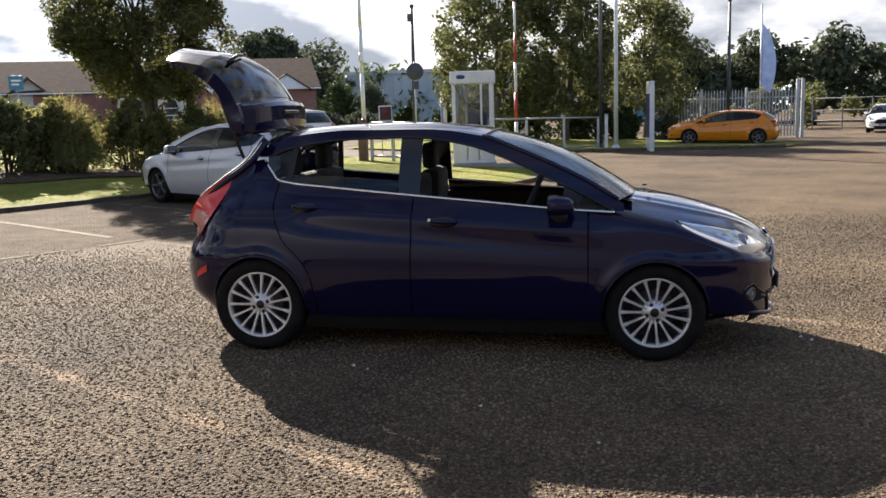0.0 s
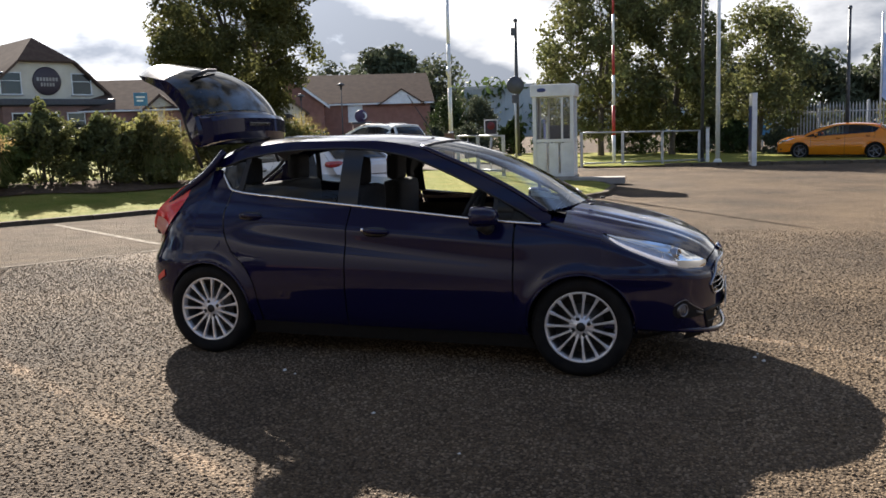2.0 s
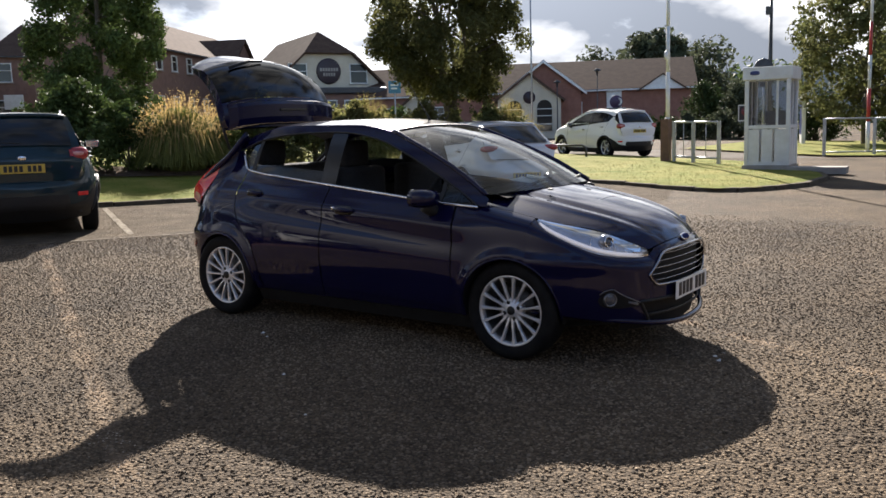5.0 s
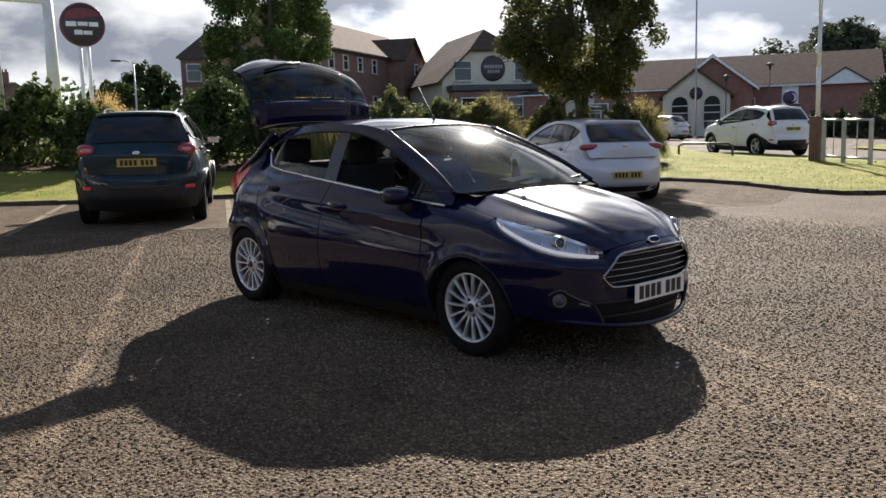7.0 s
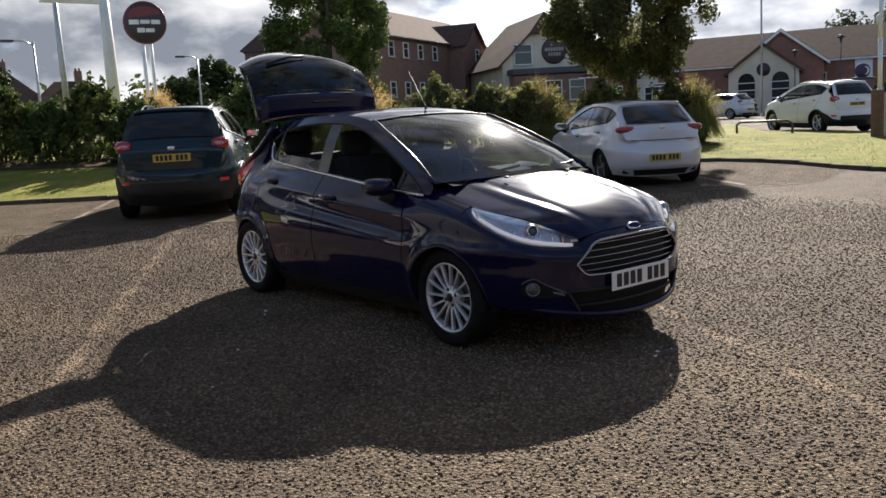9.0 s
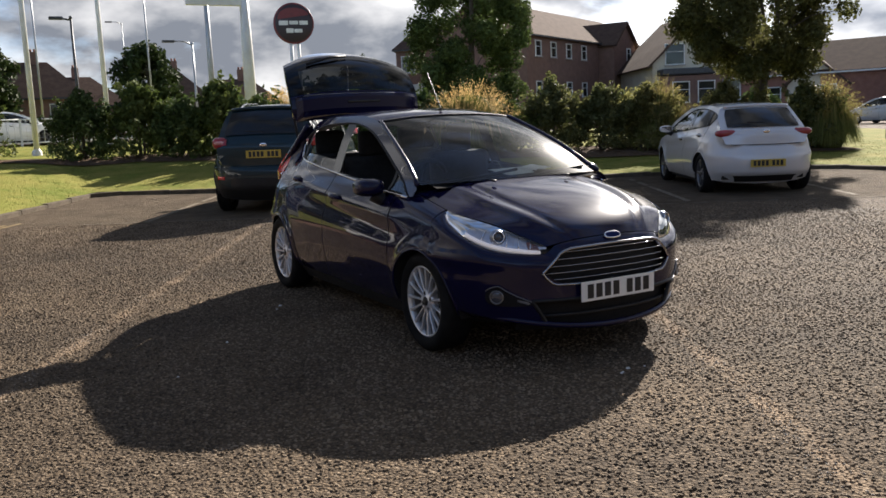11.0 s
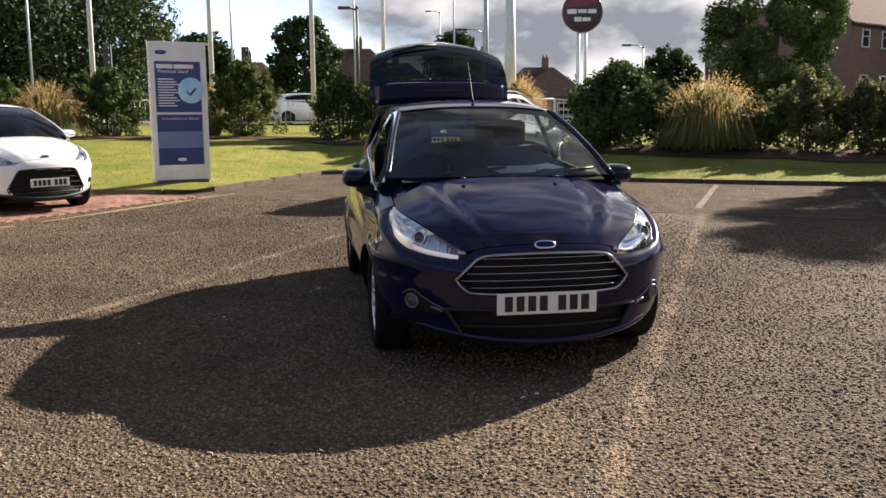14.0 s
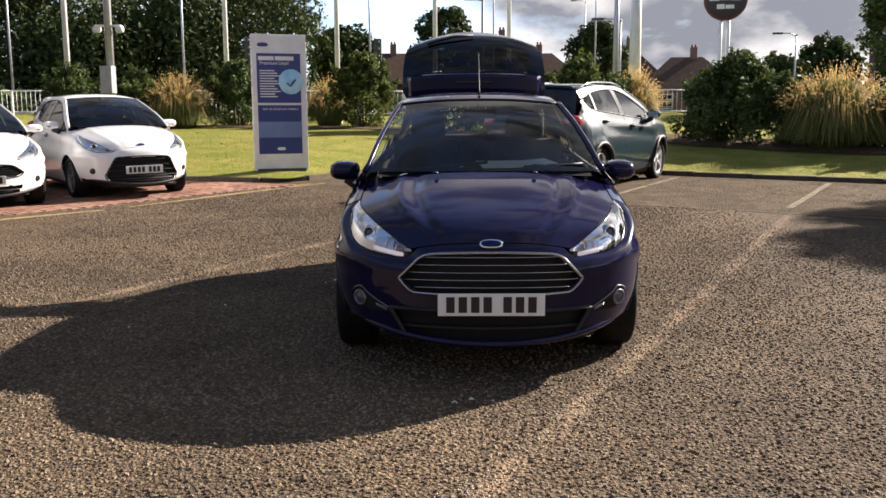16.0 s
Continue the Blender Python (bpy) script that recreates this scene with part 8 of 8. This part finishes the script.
def totem(x, y, rz, w, h, label, full=True):
    t = root("sign_totem", pose(x, y, land(x, y) - 0.02, 0, 0, rz), label, "sign")
    bm = bmesh.new()
    bm_box(bm, (0.16, w, h), (0, 0, h / 2 + 0.02), 0.012)
    bodyp = part("body", bm, "white_paint", t, smooth=False)
    box("plinth", (0.26, w * 0.9, 0.06), (0, 0, 0.02), "dark_steel", t)
    k = w / 0.96
    face = 0.084
    up = Matrix.Rotation(math.pi / 2, 4, "Z") @ Matrix.Rotation(math.pi / 2, 4, "X")
    if full:
        box("upper_panel", (0.012, w * 0.80, 0.86), (face, -0.01, 1.64), "navy", t, "navy printed panel", 0.002)
        box("divider", (0.014, w * 0.84, 0.02), (face, -0.01, 1.19), "white_paint", t, bevel=0.002)
        box("lower_panel", (0.012, w * 0.80, 0.86), (face, -0.01, 0.74), "navy", t, "navy printed panel", 0.002)
        box("pale_band", (0.006, w * 0.80, 0.28), (face + 0.005, -0.01, 0.74), M["band"], t, "lighter blue band", 0.001)
        lathe("globe", [(0, 0.008), (0.215, 0.006), (0.22, 0)], "skyblue", t, "pale blue globe print", 36, "x", (face + 0.006, 0.20, 1.58))
        tick = tube("tick", [(face + 0.016, 0.13, 1.56), (face + 0.016, 0.18, 1.50), (face + 0.016, 0.28, 1.62)], 0.018, "navy", t)
        for j in range(11):
            box("print_bar", (0.006, 0.26 + 0.05 * ((j * 7) % 3), 0.018), (face + 0.006, -0.22 + 0.025 * ((j * 7) % 3), 1.77 - 0.045 * j), "white_paint", t, bevel=0.001)
        box("headline_bar", (0.006, 0.27, 0.07), (face + 0.006, -0.23, 1.985), "white_paint", t, bevel=0.002)
        box("headline_bar", (0.006, 0.33, 0.07), (face + 0.006, 0.09, 1.985), "white_paint", t, bevel=0.002)
        lettering("Premium Used", 0.085, "white_paint", t, Matrix.Translation((face + 0.006, -0.09, 1.875)) @ up)
        lettering("Ask us about our finance", 0.062, "white_paint", t, Matrix.Translation((face + 0.006, 0.0, 1.085)) @ up)
        for yy, zz in ((-0.28, 2.22), (0.0, 0.40)):
            bm = bmesh.new()
            ball(bm, (0.008, 0.095, 0.035), (face, yy, zz))
            part("badge", bm, "navy" if zz > 1 else "white_paint", t)
    else:
        box("panel", (0.012, w * 0.82, h * 0.62), (face, 0, h * 0.52), "navy", t, "navy printed panel", 0.002)
    return t


M["band"] = material("mid_blue_print", (0.11, 0.16, 0.30), 0.35, second=(0.15, 0.22, 0.38), scale=2.0)
totem(-9.82, -3.25, 18.5, 0.96, 2.38, "white sign totem with navy panels beside the kerb")
totem(3.05, 26.6, 187, 0.75, 2.45, "narrow white sign totem seen edge-on", False)
totem(-5.9, 36.3, 200, 0.8, 2.3, "narrow white and navy sign totem", False)
sp = pole(-21.9, 5.5, 5.6, 0.20, "white_paint", "thick pale sign post with a wide board", "sign_post")
box("board", (0.18, 1.7, 1.1), (0.0, -0.95, 4.87), "white_paint", sp, "white board")
for j in range(4):
    box("print_bar", (0.02, 0.26, 0.4), (0.10, -1.5 + 0.36 * j, 4.7), "ink", sp)
bs = root("road_sign", pose(-37.6, 12.9, land(-37.6, 12.9), 0, 0, -12), "round dark plum sign on twin white posts", "sign")
for dy in (-0.18, 0.18):
    tube("post", [(0, dy, -0.1), (0, dy, 5.6)], 0.09, "white_paint", bs)
zc = 6.6 - land(-37.6, 12.9)
disc = lathe("disc", [(0, 0.14), (0.93, 0.14), (1.0, 0.1), (1.0, -0.1), (0, -0.12)], "plum", bs, "dark plum disc", 40, "x", (0, 0, zc))
lathe("ring", [(0.93, 0.15), (0.99, 0.15), (1.01, 0.1)], "maroon", disc, "maroon rim", 40, "x", (0, 0, zc))
pts, quads = patch(lambda u, v: (0.150 + 0 * u, 0.80 * (2 * u - 1), zc + 0.30 + 0.46 * np.sqrt(np.clip(1 - (2 * u - 1) ** 2, 0, 1)) * v + 0.10 * (2 * u - 1) * (1 - v)), 20, 4)
shape("upper_shape", pts, quads, "maroon", disc, "maroon swoosh shape")
for y, w, z, h in ((-0.52, 0.46, 0.02, 0.22), (-0.01, 0.44, 0.03, 0.18), (0.48, 0.42, 0.02, 0.20), (-0.22, 0.36, -0.36, 0.22), (0.2, 0.40, -0.37, 0.18)):
    box("letter_bar", (0.02, w, h), (0.155, y, zc + z), "white_paint", disc, bevel=0.01)
ms = root("entrance_sign", pose(-22.0, 52.5, gz(-16), 0, 0, -62), "dark entrance kiosk sign topped by a purple disc and crescent", "sign")
box("base", (0.5, 1.2, 1.9), (0, 0, 0.95), "brick_dark", ms, "dark brown pedestal", bevel=0.03)
box("base_panel", (0.04, 0.8, 1.3), (0.26, 0, 0.85), "plum", ms, bevel=0.01)
box("base_cap", (0.6, 1.35, 0.14), (0, 0, 1.95), "dark_steel", ms, bevel=0.03)
face = lathe("sign_disc", [(0, 0.1), (0.42, 0.1), (0.45, 0.06), (0.45, -0.06)], "purple", ms, "purple disc", 28, "x", (0, 0, 2.42))
tube("crescent", [(0.12, 0.09 + 0.24 * math.sin(a), 2.42 + 0.25 * math.cos(a)) for a in np.linspace(0.1, 3.0, 14)], [0.012 + 0.05 * math.sin(math.pi * k / 13) for k in range(14)], "white_paint", face, "white crescent")
ds = root("entrance_sign", pose(-9.9, 41.4, gz(-9.9), 0, 0, -75), "dark framed sign with a round emblem", "sign")
tube("post", [(0, 0, -0.05), (0, 0, 1.0)], 0.05, "grey_steel", ds)
box("frame", (0.12, 0.72, 0.85), (0, 0, 1.42), "white_paint", ds)
box("panel", (0.14, 0.62, 0.72), (0, 0, 1.42), "plum", ds)
lathe("emblem", [(0, 0.09), (0.2, 0.09), (0.21, 0.07)], "maroon", ds, "", 20, "x", (0, 0, 1.5))
fl = root("feather_flag", pose(8.2, 34.5, gz(8), 0, 0, -80), "pale blue feather flag on a white pole", "flag")
tube("pole", [(0, 0, 0), (0, 0, 5.8)], 0.04, "white_paint", fl)
pts, quads = patch(lambda u, v: (0.03 * np.sin(4 * v + 2 * u), 0.05 + 0.62 * u * (0.35 + 0.65 * np.sin(np.pi * np.clip(v * 0.8 + 0.12, 0, 1))), 2.4 + 2.6 * v - 0.35 * u), 8, 16)
M["flag"] = material("pale_blue_cloth", (0.35, 0.47, 0.72), 0.8, second=(0.60, 0.68, 0.82), scale=2.0)
shape("flag", pts, quads, "flag", fl)
tl = root("traffic_light", Matrix.Translation((-33.5, -9.0, land(-33.5, -9.0))), "black traffic light on a slim pole", "traffic light", "traffic lights")
tube("pole", [(0, 0, 0), (0, 0, 3.2)], 0.06, "dark_steel", tl)
box("head", (0.2, 0.32, 0.95), (0.08, 0, 2.9), "dark_steel", tl, bevel=0.03)
for z in (2.6, 2.9, 3.2):
    tube("visor", [(0.18, 0, z), (0.32, 0, z)], 0.10, "dark_steel", tl, sides=12)
copy_thing(tl, Matrix.Translation((-34.0, -3.4, land(-34.0, -3.4))))

gs = root("guide_sign", pose(-24.45, 31.0, land(-24.45, 31.0), 0, 0, -52), "small blue guide sign on a grey post", "sign")
tube("post", [(0, 0, -0.05), (0, 0, 3.0)], 0.035, "grey_steel", gs)
box("panel", (0.04, 0.62, 0.62), (0.03, 0, 3.05), "guide_blue", gs, "blue panel")
box("print_bar", (0.01, 0.4, 0.08), (0.055, 0, 3.15), "white_paint", gs, bevel=0.002)
box("print_bar", (0.01, 0.3, 0.08), (0.055, -0.03, 2.98), "white_paint", gs, bevel=0.002)
hb = root("hoarding", pose(4.4, 51.7, gz(4.4), 0, 0, 2), "blue-green printed hoarding behind the palisade fence", "hoarding")
box("panel", (3.4, 0.06, 1.7), (0, 0, 1.45), "guide_blue", hb, "blue-green panel")
for dx in (-1.5, 0, 1.5):
    box("post", (0.1, 0.1, 2.2), (dx, 0.08, 1.1), "grey_steel", hb)
for dx in (0.9, 1.3):
    box("print_bar", (0.25, 0.02, 0.4), (dx, -0.035, 1.4), "white_paint", hb, bevel=0.004)

# plain unseen walls behind the camera, added to darken reflections in the paint
dark_walls = root("unseen_walls", pose(4, -15.5, 0, 0, 0, 0), "unseen dark walls added behind the car park to darken reflections", "building")
box("wall", (44, 0.4, 7.6), (0, 0, 3.7), "dark_steel", dark_walls, bevel=0.02)
box("wall", (0.4, 50, 7.6), (22, 25, 3.7), "dark_steel", dark_walls, bevel=0.02)
